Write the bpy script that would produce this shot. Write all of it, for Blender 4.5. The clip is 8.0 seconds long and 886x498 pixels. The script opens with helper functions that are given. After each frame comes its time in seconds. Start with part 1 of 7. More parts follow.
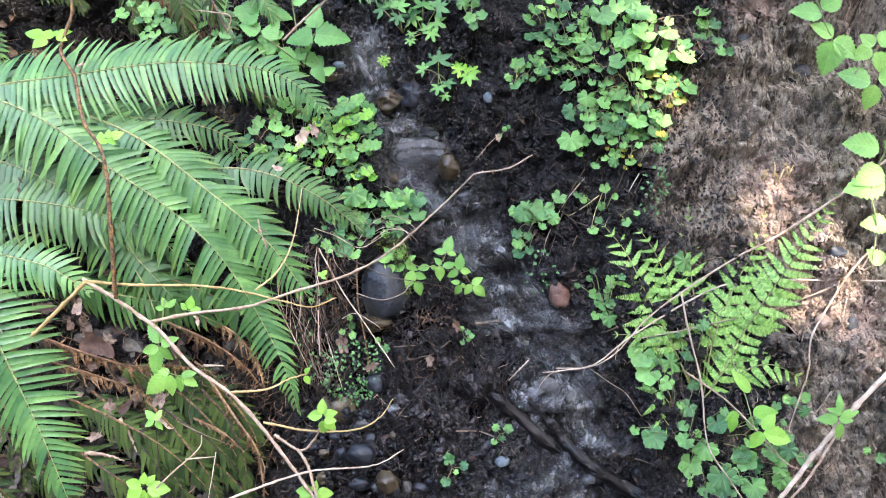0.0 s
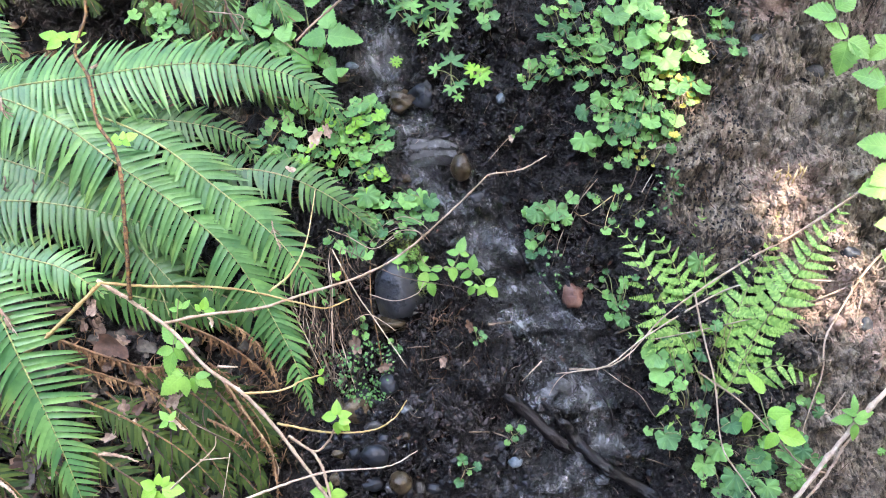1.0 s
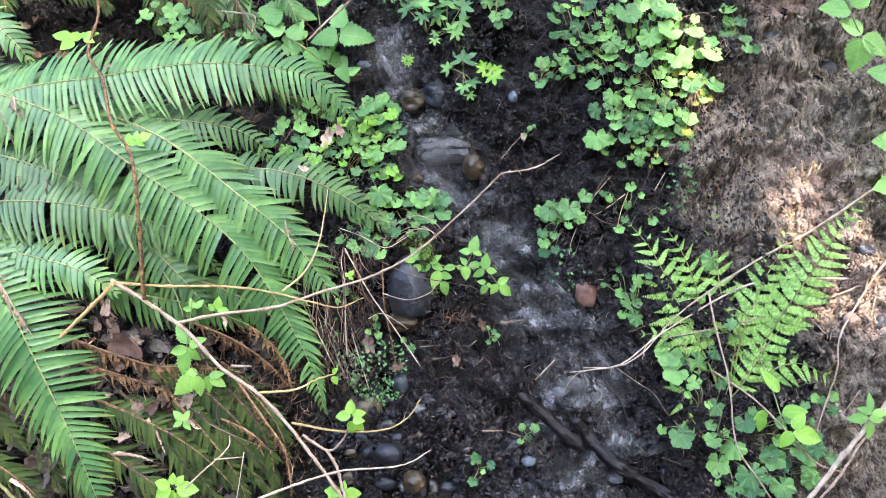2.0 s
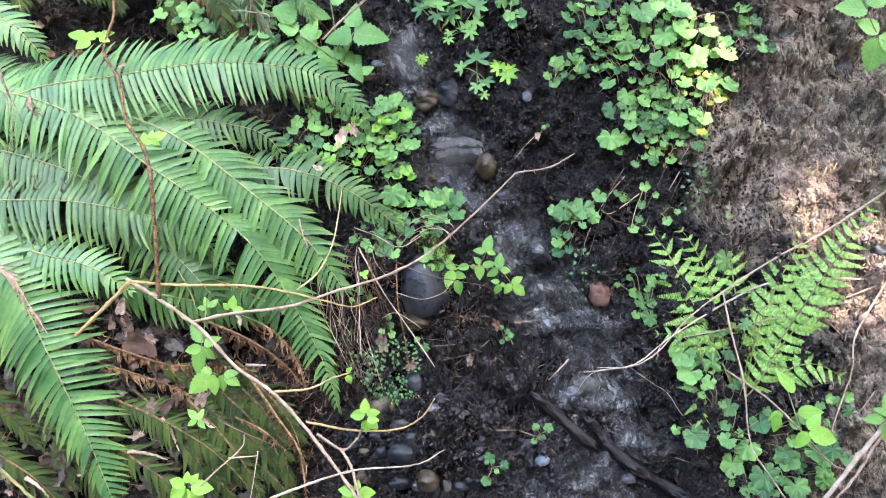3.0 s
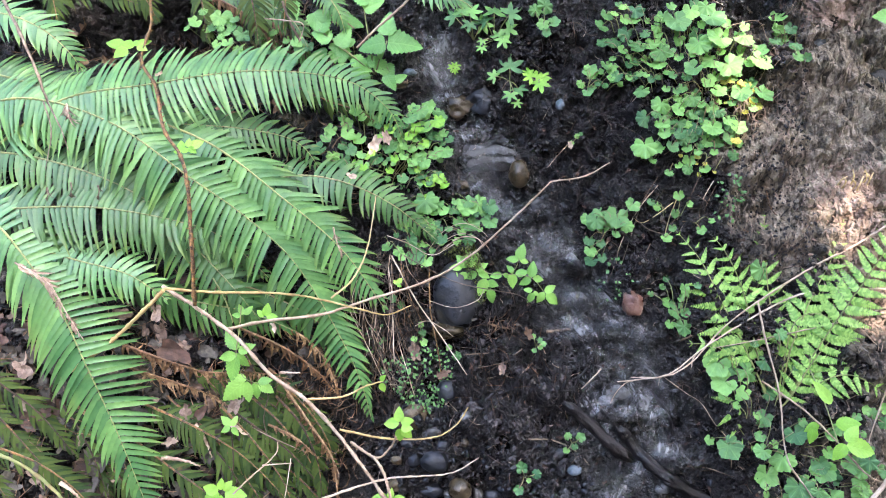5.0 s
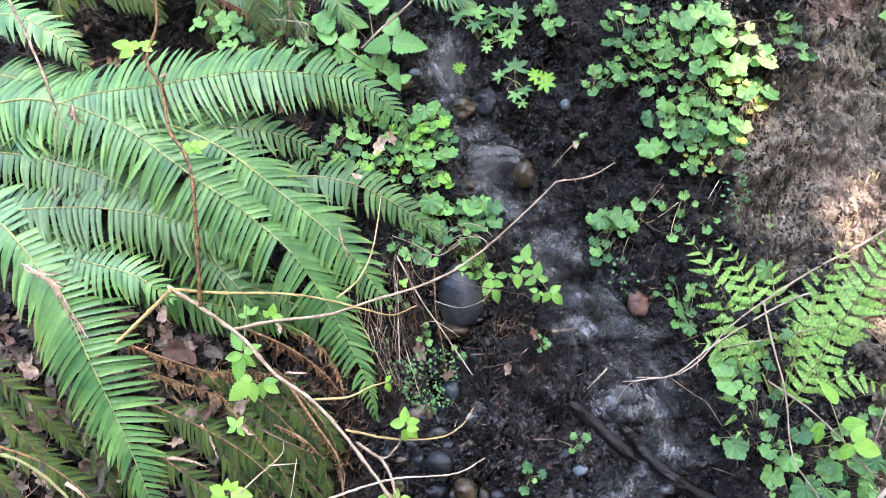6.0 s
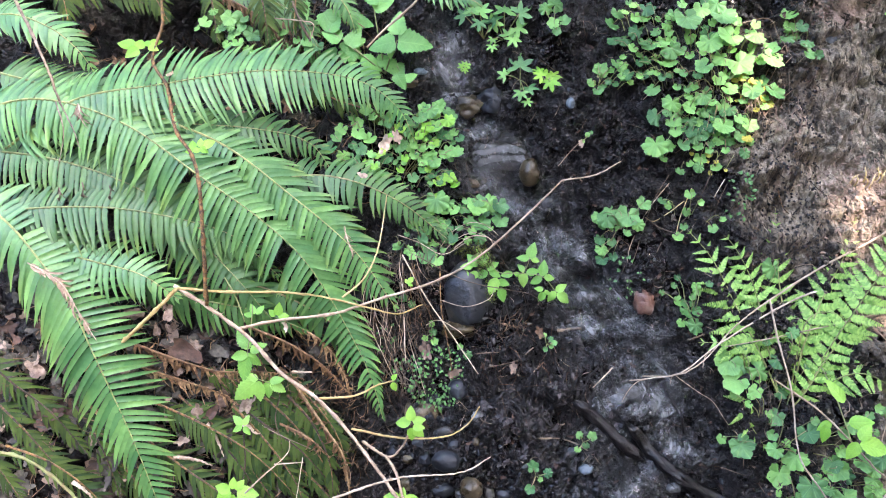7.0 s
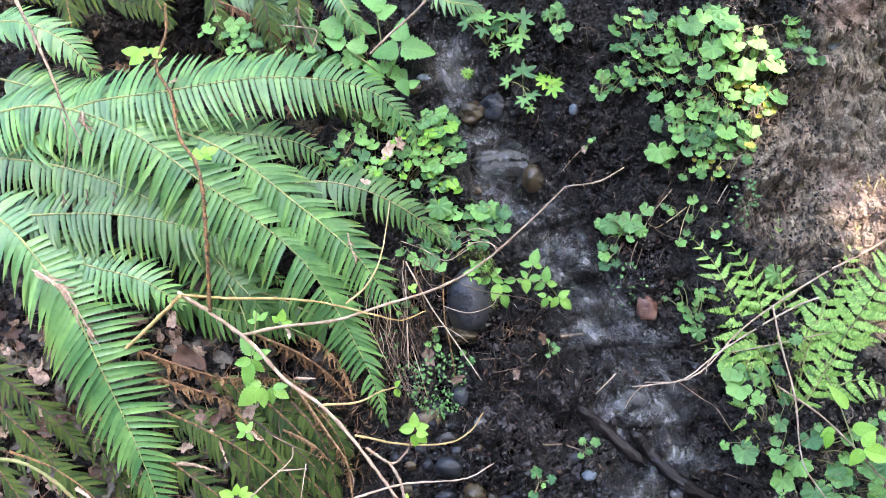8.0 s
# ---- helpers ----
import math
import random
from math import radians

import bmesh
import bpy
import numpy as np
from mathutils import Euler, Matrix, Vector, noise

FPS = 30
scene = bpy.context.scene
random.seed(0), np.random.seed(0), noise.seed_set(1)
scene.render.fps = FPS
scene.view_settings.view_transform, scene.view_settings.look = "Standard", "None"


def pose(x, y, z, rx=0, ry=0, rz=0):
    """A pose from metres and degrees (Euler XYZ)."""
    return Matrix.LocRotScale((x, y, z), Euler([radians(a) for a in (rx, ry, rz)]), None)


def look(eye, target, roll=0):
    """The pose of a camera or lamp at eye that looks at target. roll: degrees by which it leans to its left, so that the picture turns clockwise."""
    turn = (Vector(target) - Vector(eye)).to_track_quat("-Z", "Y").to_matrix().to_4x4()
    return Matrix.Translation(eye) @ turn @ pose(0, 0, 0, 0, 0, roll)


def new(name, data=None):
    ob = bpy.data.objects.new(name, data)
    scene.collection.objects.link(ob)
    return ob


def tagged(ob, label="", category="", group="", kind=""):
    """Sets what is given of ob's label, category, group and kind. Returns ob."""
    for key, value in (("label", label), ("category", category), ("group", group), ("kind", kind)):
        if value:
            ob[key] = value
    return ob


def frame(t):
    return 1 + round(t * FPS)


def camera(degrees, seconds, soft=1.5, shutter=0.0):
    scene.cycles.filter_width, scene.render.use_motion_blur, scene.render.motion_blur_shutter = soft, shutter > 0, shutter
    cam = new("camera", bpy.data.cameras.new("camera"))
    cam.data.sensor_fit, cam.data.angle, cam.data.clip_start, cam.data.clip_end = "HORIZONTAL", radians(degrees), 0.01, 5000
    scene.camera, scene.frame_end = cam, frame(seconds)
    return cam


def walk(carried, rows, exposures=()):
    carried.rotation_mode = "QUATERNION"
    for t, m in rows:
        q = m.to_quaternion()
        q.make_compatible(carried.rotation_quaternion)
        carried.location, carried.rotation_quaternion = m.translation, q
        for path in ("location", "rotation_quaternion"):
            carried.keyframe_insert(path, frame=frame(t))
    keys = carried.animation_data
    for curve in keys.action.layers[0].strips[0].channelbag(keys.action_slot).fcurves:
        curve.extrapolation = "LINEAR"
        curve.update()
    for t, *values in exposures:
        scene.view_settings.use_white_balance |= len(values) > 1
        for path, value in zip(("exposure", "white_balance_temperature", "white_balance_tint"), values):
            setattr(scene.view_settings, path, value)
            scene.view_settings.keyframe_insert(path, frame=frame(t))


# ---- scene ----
cam = camera(60.0, 8.0, soft=1.0)
# seconds, eye, aim, lean
PATH = [
    (0.0, (0.0, 0.0, 1.55), (0.0, 1.368, 0.5921), 0.0),
    (0.5, (-0.009, 0.0011, 1.5491), (-0.0132, 1.3695, 0.5918), -0.102),
    (1.0, (-0.0219, 0.0033, 1.5542), (-0.0278, 1.3693, 0.5934), -0.204),
    (1.5, (-0.0309, 0.0045, 1.5543), (-0.041, 1.3693, 0.592), -0.406),
    (3.0, (-0.0599, 0.0059, 1.5556), (-0.0843, 1.3681, 0.5898), -0.714),
    (3.5, (-0.0698, 0.0071, 1.5576), (-0.1009, 1.3695, 0.5924), -0.717),
    (4.0, (-0.0858, 0.0083, 1.5578), (-0.1251, 1.3739, 0.5973), -0.819),
    (4.5, (-0.0987, 0.0105, 1.5629), (-0.1439, 1.3771, 0.6041), -0.921),
    (6.0, (-0.1127, 0.0107, 1.564), (-0.1654, 1.3772, 0.6054), -1.224),
    (6.5, (-0.1157, 0.0098, 1.5631), (-0.1717, 1.3755, 0.6036), -1.326),
    (7.0, (-0.1187, 0.0098, 1.5631), (-0.1772, 1.3755, 0.6038), -1.427),
    (7.5, (-0.1217, 0.0099, 1.5641), (-0.1826, 1.379, 0.6098), -1.526),
    (8.0, (-0.1226, 0.0129, 1.5711), (-0.1836, 1.3814, 0.6158), -1.526),
]
walk(cam, [(t, look(eye, aim, lean)) for t, eye, aim, lean in PATH], exposures=[(0.0, 4.68, 6700, 14), (8.0, 4.68, 6700, 14)])

# ---- light: open shade under trees, one sun through gaps in an added, unseen crown ----
SUN_TO = Vector((0.42, -0.38, 0.82)).normalized()
world = bpy.data.worlds.new("sky")
scene.world = world
world.use_nodes = True
sky = world.node_tree.nodes.new("ShaderNodeTexSky")
sky.sky_type, sky.sun_disc = "NISHITA", False
sky.sun_elevation = math.asin(SUN_TO.z)
sky.sun_rotation = math.atan2(SUN_TO.x, SUN_TO.y)
sky.air_density, sky.dust_density, sky.ozone_density = 1.0, 2.5, 1.0
back = world.node_tree.nodes["Background"]
back.inputs["Strength"].default_value = 0.15
world.node_tree.links.new(sky.outputs[0], back.inputs["Color"])
lamp = bpy.data.lights.new("sun", "SUN")
lamp.energy, lamp.angle, lamp.color = 0.66, radians(0.5), (1.0, 0.95, 0.86)
sun = new("sun", lamp)
sun.matrix_world = look(SUN_TO * 20, (0, 0, 0))

# ---- the bank: u along it, v up its slope, h out of it ----
SLOPE = radians(51)
VUP = Vector((0, math.cos(SLOPE), math.sin(SLOPE)))
OUT = Vector((0, -math.sin(SLOPE), math.cos(SLOPE)))
ORIGIN = Vector((0, 1.3255, 0.556))
ACROSS = Vector((1, 0, 0))
DOWN = Vector((0, 0, -1))
FACE = (OUT * 0.8 + Vector((0, 0, 0.35))).normalized()


def on_bank(q):
    """World place of (u, v, h)."""
    return ORIGIN + ACROSS * q[0] + VUP * q[1] + OUT * q[2]


def hash2(ix, iy, seed):
    n = (ix.astype(np.int64) * 374761393 + iy.astype(np.int64) * 668265263 + seed * 2147483647) & 0x7FFFFFFF
    n = ((n ^ (n >> 13)) * 1274126177) & 0x7FFFFFFF
    return ((n ^ (n >> 16)) & 0xFFFF) / 65535.0


def value_noise(x, y, seed=0):
    x, y = np.asarray(x, float), np.asarray(y, float)
    ix, iy = np.floor(x), np.floor(y)
    fx, fy = x - ix, y - iy
    fx, fy = fx * fx * (3 - 2 * fx), fy * fy * (3 - 2 * fy)
    a, b = hash2(ix, iy, seed), hash2(ix + 1, iy, seed)
    c, d = hash2(ix, iy + 1, seed), hash2(ix + 1, iy + 1, seed)
    return (a + (b - a) * fx) * (1 - fy) + (c + (d - c) * fx) * fy - 0.5


def fbm(x, y, octaves=4, seed=0):
    total, gain = 0.0, 1.0
    for k in range(octaves):
        total = total + gain * value_noise(x * 2 ** k + 17.3 * k, y * 2 ** k - 9.1 * k, seed + k)
        gain *= 0.5
    return total


STREAM = [(-0.132, 0.684, 0.000), (-0.172, 0.581, 0.000), (-0.162, 0.467, 0.000), (-0.112, 0.354, 0.000), (-0.054, 0.248, 0.000), (0.023, 0.149, 0.000), (0.077, 0.057, 0.000), (0.144, -0.035, 0.000), (0.215, -0.137, 0.000), (0.262, -0.244, 0.000), (0.249, -0.351, 0.000), (0.212, -0.446, 0.000), (0.205, -0.562, 0.000)]
HALF = [0.04, 0.042, 0.058, 0.08, 0.085, 0.085, 0.075, 0.085, 0.125, 0.11, 0.15, 0.13, 0.13]


def stream_at(v):
    """Middle and half width of the stream where the bank is v metres up."""
    vs = [q[1] for q in STREAM][::-1]
    return np.interp(v, vs, [q[0] for q in STREAM][::-1]), np.interp(v, vs, HALF[::-1])


POOLS = [(0.200, -0.416, .06, .05), (0.232, -0.257, .06, .035), (0.215, -0.101, .08, .03), (0.113, -0.016, .06, .03), (-0.063, 0.276, .07, .03), (0.356, -0.351, .07, .035), (0.017, 0.167, .06, .03), (-0.119, 0.335, .06, .03), (0.158, -0.458, .05, .03)]


def pools(u, v):
    """Small basins in the stream, where the bed lies flatter."""
    h = 0.0
    for pu, pv, su, sv in POOLS:
        h = h + 1.0 * (pv - v) * np.exp(-((u - pu) / su) ** 2 - ((v - pv) / sv) ** 2)
    return h


def relief(u, v):
    """Height of the soil over the plain slope."""
    u, v = np.clip(np.asarray(u, float), -8, 8), np.asarray(v, float)
    mid, half = stream_at(v)
    off = (u - mid + 0.03 * value_noise(u * 9, v * 9, 41)) / half
    bed = np.exp(-np.abs(off) ** 3)
    h = 0.045 * fbm(u * 3.2, v * 3.2, 3, 3) + 0.058 * fbm(u * 13, v * 13, 3, 7) * (1 - 0.6 * bed)
    h = h + 0.04 * np.abs(fbm(u * 38, v * 30, 3, 11)) * (1 - 0.3 * bed) + 0.018 * fbm(u * 80, v * 60, 2, 19)
    # ledges that the water drops over
    step = v * 7.0 + 0.6 * value_noise(u * 5, v * 2, 23)
    ledge = (step - np.floor(step)) ** 3
    h = h - 0.02 * bed - 0.022 * ledge * bed + pools(u, v)
    # gullied, drier face on one side, hollow under the fern on the other
    dry = 1 / (1 + np.exp(-(u - 0.62) * 9))
    h = h + dry * (0.02 + 0.03 * np.abs(fbm(u * 16 + v * 3, v * 4.5, 3, 29)) + 0.016 * np.abs(fbm(u * 52 + v * 8, v * 13, 3, 31)))
    hollow = np.exp(-(((u + 0.82) / 0.3) ** 2 + ((v - 0.66) / 0.16) ** 2))
    h = h - 0.45 * hollow - 0.03 / (1 + np.exp((u + 0.45) * 12))
    return h


CELL = 0.006
HEIGHTS = relief(*np.meshgrid(np.arange(-1.6, 1.6, CELL), np.arange(-0.9, 1.2, CELL))).tolist()


def soil_height(u, v):
    """Height of the soil near the stream, read from a grid."""
    x, y = min(max((u + 1.6) / CELL, 0), 530), min(max((v + 0.9) / CELL, 0), 347)
    i, j = int(x), int(y)
    a, b = HEIGHTS[j], HEIGHTS[j + 1]
    fx, fy = x - i, y - j
    return (a[i] * (1 - fx) + a[i + 1] * fx) * (1 - fy) + (b[i] * (1 - fx) + b[i + 1] * fx) * fy


def ground_at(u, v, lift=0.0):
    return on_bank((u, v, soil_height(u, v) + lift))


# ---- building tools ----
def world_of(ob):
    if ob.parent is None:
        return ob.matrix_basis.copy()
    return world_of(ob.parent) @ ob.matrix_parent_inverse @ ob.matrix_basis


def thing(name, place, label, category, group="", kind=""):
    ob = new(name)
    ob.empty_display_size = 0.02
    ob.matrix_basis = Matrix.Translation(place)
    return tagged(ob, label, category, group, kind)


def hold(ob, parent):
    if parent is not None:
        ob.parent = parent
        ob.matrix_parent_inverse = world_of(parent).inverted()
    return ob


def mesh_of(name, verts, faces, material, smooth=True):
    me = bpy.data.meshes.new(name)
    me.from_pydata([tuple(v) for v in verts], [], faces)
    me.materials.append(material)
    if smooth:
        me.shade_smooth()
    me.update()
    return me


def part(name, data, parent=None, m=None, label="", kind=""):
    """One mesh object under a thing or part; m: its pose in the world."""
    ob = new(name, data)
    if m is not None:
        ob.matrix_basis = m
    hold(ob, parent)
    return tagged(ob, label, kind=kind)


class Shape:
    """Vertices and faces that are gathered into one mesh."""

    def __init__(self):
        self.verts, self.faces = [], []

    def add(self, verts, faces, m=None):
        base = len(self.verts)
        self.verts += [m @ Vector(v) for v in verts] if m is not None else [Vector(v) for v in verts]
        self.faces += [tuple(i + base for i in f) for f in faces]

    def tube(self, points, r0, r1, sides=6, wobble=0.0, rng=random, knots=0):
        rings, n = [], len(points)
        side = None
        for i, p in enumerate(points):
            d = (points[min(i + 1, n - 1)] - points[max(i - 1, 0)]).normalized()
            if side is None:
                side = d.cross(OUT if abs(d.dot(OUT)) < 0.9 else ACROSS).normalized()
            side = (side - d * side.dot(d)).normalized()
            up = d.cross(side)
            t = i / max(n - 1, 1)
            r = r0 + (r1 - r0) * t
            if knots and i % knots == knots // 2:
                r *= 1.35
            rings.append([p + (side * math.cos(a) + up * math.sin(a)) * r * (1 + wobble * rng.uniform(-1, 1)) for a in [2 * math.pi * k / sides for k in range(sides)]])
        verts = [v for ring in rings for v in ring]
        faces = []
        for i in range(n - 1):
            for k in range(sides):
                a, b = i * sides + k, i * sides + (k + 1) % sides
                faces.append((a, b, b + sides, a + sides))
        faces.append(tuple(range(sides))[::-1])
        faces.append(tuple(range((n - 1) * sides, n * sides)))
        self.add(verts, faces)

    def mesh(self, name, material, smooth=True):
        return mesh_of(name, self.verts, self.faces, material, smooth)


def spline(points, count):
    """Catmull-Rom through the points, count + 1 places at even steps of length."""
    p = [points[0] * 2 - points[1], *points, points[-1] * 2 - points[-2]]
    fine = []
    for i in range(1, len(p) - 2):
        for k in range(16):
            t = k / 16
            fine.append(0.5 * (2 * p[i] + (p[i + 1] - p[i - 1]) * t + (2 * p[i - 1] - 5 * p[i] + 4 * p[i + 1] - p[i + 2]) * t * t + (3 * p[i] - p[i - 1] - 3 * p[i + 1] + p[i + 2]) * t ** 3))
    fine.append(p[-2])
    run = [0.0]
    for a, b in zip(fine, fine[1:]):
        run.append(run[-1] + (b - a).length)
    out, j = [], 0
    for k in range(count + 1):
        want = run[-1] * k / count
        while j < len(run) - 2 and run[j + 1] < want:
            j += 1
        f = (want - run[j]) / max(run[j + 1] - run[j], 1e-9)
        out.append(fine[j].lerp(fine[j + 1], f))
    return out


def axes(x, z, place, sx=1.0, sy=1.0, sz=1.0):
    """Pose with x along x and z near z."""
    x = x.normalized()
    y = z.cross(x)
    y = y.normalized() if y.length > 1e-6 else x.orthogonal().normalized()
    z = x.cross(y)
    m = Matrix((x * sx, y * sy, z * sz)).transposed().to_4x4()
    m.translation = place
    return m

# ---- materials ----
def nodes_of(name):
    mat = bpy.data.materials.new(name)
    mat.use_nodes = True
    tree = mat.node_tree
    return mat, tree, tree.nodes["Principled BSDF"]


def node(tree, kind, **values):
    n = tree.nodes.new(kind)
    for key, value in values.items():
        n.inputs[key].default_value = value
    return n


def noise_node(tree, scale, detail=4.0, rough=0.6, source=None):
    n = node(tree, "ShaderNodeTexNoise", Scale=scale, Detail=detail, Roughness=rough)
    if source is not None:
        tree.links.new(source, n.inputs["Vector"])
    return n


def ramp(tree, source, stops):
    r = tree.nodes.new("ShaderNodeValToRGB")
    e = r.color_ramp.elements
    while len(e) < len(stops):
        e.new(0.5)
    for el, (at, colour) in zip(e, stops):
        el.position, el.color = at, (*colour, 1)
    tree.links.new(source, r.inputs["Fac"])
    return r


def mix_colour(tree, fac, a, b, blend="MIX"):
    m = tree.nodes.new("ShaderNodeMix")
    m.data_type, m.blend_type = "RGBA", blend
    for socket, value in ((m.inputs[0], fac), (m.inputs[6], a), (m.inputs[7], b)):
        if isinstance(value, (int, float)):
            socket.default_value = value
        elif isinstance(value, tuple):
            socket.default_value = (*value, 1)
        else:
            tree.links.new(value, socket)
    return m.outputs[2]


def bump(tree, source, strength, distance, shader):
    b = node(tree, "ShaderNodeBump", Strength=strength, Distance=distance)
    tree.links.new(source, b.inputs["Height"])
    tree.links.new(b.outputs[0], shader.inputs["Normal"])
    return b


def vein_lines(tree, source, kind):
    """0 on the veins of a leaf that lies along its own x, growing away from them."""
    link = tree.links.new

    def maths(op, a, b=0.0):
        m = tree.nodes.new("ShaderNodeMath")
        m.operation = op
        for socket, value in zip(m.inputs, (a, b)):
            if isinstance(value, (int, float)):
                socket.default_value = value
            else:
                link(value, socket)
        return m.outputs[0]

    xyz = tree.nodes.new("ShaderNodeSeparateXYZ")
    link(source, xyz.inputs[0])
    x, y = xyz.outputs[0], xyz.outputs[1]
    if kind == "palm":
        angle = maths("ARCTAN2", y, maths("SUBTRACT", x, 0.18))
        return maths("ABSOLUTE", maths("SINE", maths("MULTIPLY", angle, 3.5)))
    off = maths("ABSOLUTE", y)
    side = maths("ABSOLUTE", maths("SINE", maths("MULTIPLY", maths("SUBTRACT", x, maths("MULTIPLY", off, 0.8)), 22.0)))
    return maths("MINIMUM", side, maths("MULTIPLY", off, 12.0))


def leaf_material(name, deep, light, rough=0.42, through_light=0.3, spots=0.25, brown=(0.12, 0.08, 0.03), grain=90.0, veins="", tips=0.0, spread=0.7):
    """Living leaf: its green varies from leaf to leaf and over the blade; light shines through."""
    mat, tree, skin = nodes_of(name)
    link = tree.links.new
    co = tree.nodes.new("ShaderNodeTexCoord")
    geo = tree.nodes.new("ShaderNodeNewGeometry")
    info = tree.nodes.new("ShaderNodeObjectInfo")
    each = tree.nodes.new("ShaderNodeMath")
    each.operation = "ADD"
    link(info.outputs["Random"], each.inputs[0])
    link(geo.outputs["Random Per Island"], each.inputs[1])
    frac = tree.nodes.new("ShaderNodeMath")
    frac.operation = "FRACT"
    link(each.outputs[0], frac.inputs[0])
    big = noise_node(tree, 14.0, 3, 0.6, geo.outputs["Position"])
    fine = noise_node(tree, grain, 4, 0.65, geo.outputs["Position"])
    add = tree.nodes.new("ShaderNodeMath")
    add.operation = "MULTIPLY_ADD"
    link(frac.outputs[0], add.inputs[0])
    add.inputs[1].default_value = spread
    link(big.outputs[0], add.inputs[2])
    green = ramp(tree, add.outputs[0], [(0.42, deep), (0.8, tuple(0.55 * a + 0.45 * b for a, b in zip(deep, light))), (1.0, light)])
    mottled = mix_colour(tree, 0.35, green.outputs[0], ramp(tree, fine.outputs[0], [(0.3, (0.6, 0.6, 0.6)), (0.7, (1.25, 1.2, 1.1))]).outputs[0], "MULTIPLY")
    worn = noise_node(tree, 38.0, 5, 0.7, geo.outputs["Position"])
    mask = ramp(tree, worn.outputs[0], [(0.62, (0, 0, 0)), (0.74, (spots, spots, spots))])
    colour = mix_colour(tree, mask.outputs[0], mottled, brown)
    if tips:
        along = tree.nodes.new("ShaderNodeSeparateXYZ")
        link(co.outputs["Object"], along.inputs[0])
        aged = tree.nodes.new("ShaderNodeMath")
        aged.operation = "MULTIPLY"
        link(ramp(tree, along.outputs[0], [(0.45, (0, 0, 0)), (1.0, (tips, tips, tips))]).outputs[0], aged.inputs[0])
        link(ramp(tree, info.outputs["Random"], [(0.55, (0.1, 0.1, 0.1)), (0.8, (1, 1, 1))]).outputs[0], aged.inputs[1])
        colour = mix_colour(tree, aged.outputs[0], colour, (0.30, 0.36, 0.06))
    height = fine.outputs[0]
    if veins:
        line = vein_lines(tree, co.outputs["Object"], veins)
        colour = mix_colour(tree, ramp(tree, line, [(0.0, (0.22, 0.22, 0.22)), (0.2, (0, 0, 0))]).outputs[0], colour, tuple(min(1, 1.5 * c + 0.03) for c in light))
        sunk = tree.nodes.new("ShaderNodeMath")
        sunk.operation = "MULTIPLY_ADD"
        link(ramp(tree, line, [(0.0, (0, 0, 0)), (0.6, (1, 1, 1))]).outputs[0], sunk.inputs[0])
        sunk.inputs[1].default_value = 0.4
        link(fine.outputs[0], sunk.inputs[2])
        height = sunk.outputs[0]
    link(colour, skin.inputs["Base Color"])
    skin.inputs["Roughness"].default_value = rough
    skin.inputs["Specular IOR Level"].default_value = 0.5
    b = bump(tree, height, 0.45, 0.0022, skin)
    glow = tree.nodes.new("ShaderNodeBsdfTranslucent")
    warm = mix_colour(tree, 1.0, colour, (1.25, 1.15, 0.5), "MULTIPLY")
    link(warm, glow.inputs["Color"])
    link(b.outputs[0], glow.inputs["Normal"])
    both = node(tree, "ShaderNodeMixShader", Fac=through_light)
    link(skin.outputs[0], both.inputs[1])
    link(glow.outputs[0], both.inputs[2])
    link(both.outputs[0], tree.nodes["Material Output"].inputs["Surface"])
    return mat


def rough_material(name, stops, scale=30.0, rough=(0.6, 0.85), relief_depth=0.004, relief_scale=120.0, stretch=(1, 1, 1), local=False):
    """Bark, stone, dead leaf: noise of two sizes in colour, gloss and relief."""
    mat, tree, skin = nodes_of(name)
    link = tree.links.new
    co = tree.nodes.new("ShaderNodeTexCoord")
    place = node(tree, "ShaderNodeMapping", Scale=stretch)
    link(co.outputs["Object"] if local else tree.nodes.new("ShaderNodeNewGeometry").outputs["Position"], place.inputs["Vector"])
    info = tree.nodes.new("ShaderNodeObjectInfo")
    big = noise_node(tree, scale, 5, 0.65, place.outputs[0])
    fine = noise_node(tree, relief_scale, 4, 0.6, place.outputs[0])
    shift = tree.nodes.new("ShaderNodeMath")
    shift.operation = "MULTIPLY_ADD"
    link(info.outputs["Random"], shift.inputs[0])
    shift.inputs[1].default_value = 0.22
    link(big.outputs[0], shift.inputs[2])
    tone = ramp(tree, shift.outputs[0], stops)
    colour = mix_colour(tree, 0.5, tone.outputs[0], ramp(tree, fine.outputs[0], [(0.3, (0.55, 0.55, 0.55)), (0.7, (1.3, 1.3, 1.3))]).outputs[0], "MULTIPLY")
    link(colour, skin.inputs["Base Color"])
    gloss = ramp(tree, big.outputs[0], [(0.35, (rough[0],) * 3), (0.65, (rough[1],) * 3)])
    link(gloss.outputs[0], skin.inputs["Roughness"])
    skin.inputs["Specular IOR Level"].default_value = 0.3
    bump(tree, fine.outputs[0], 0.6, relief_depth, skin)
    return mat


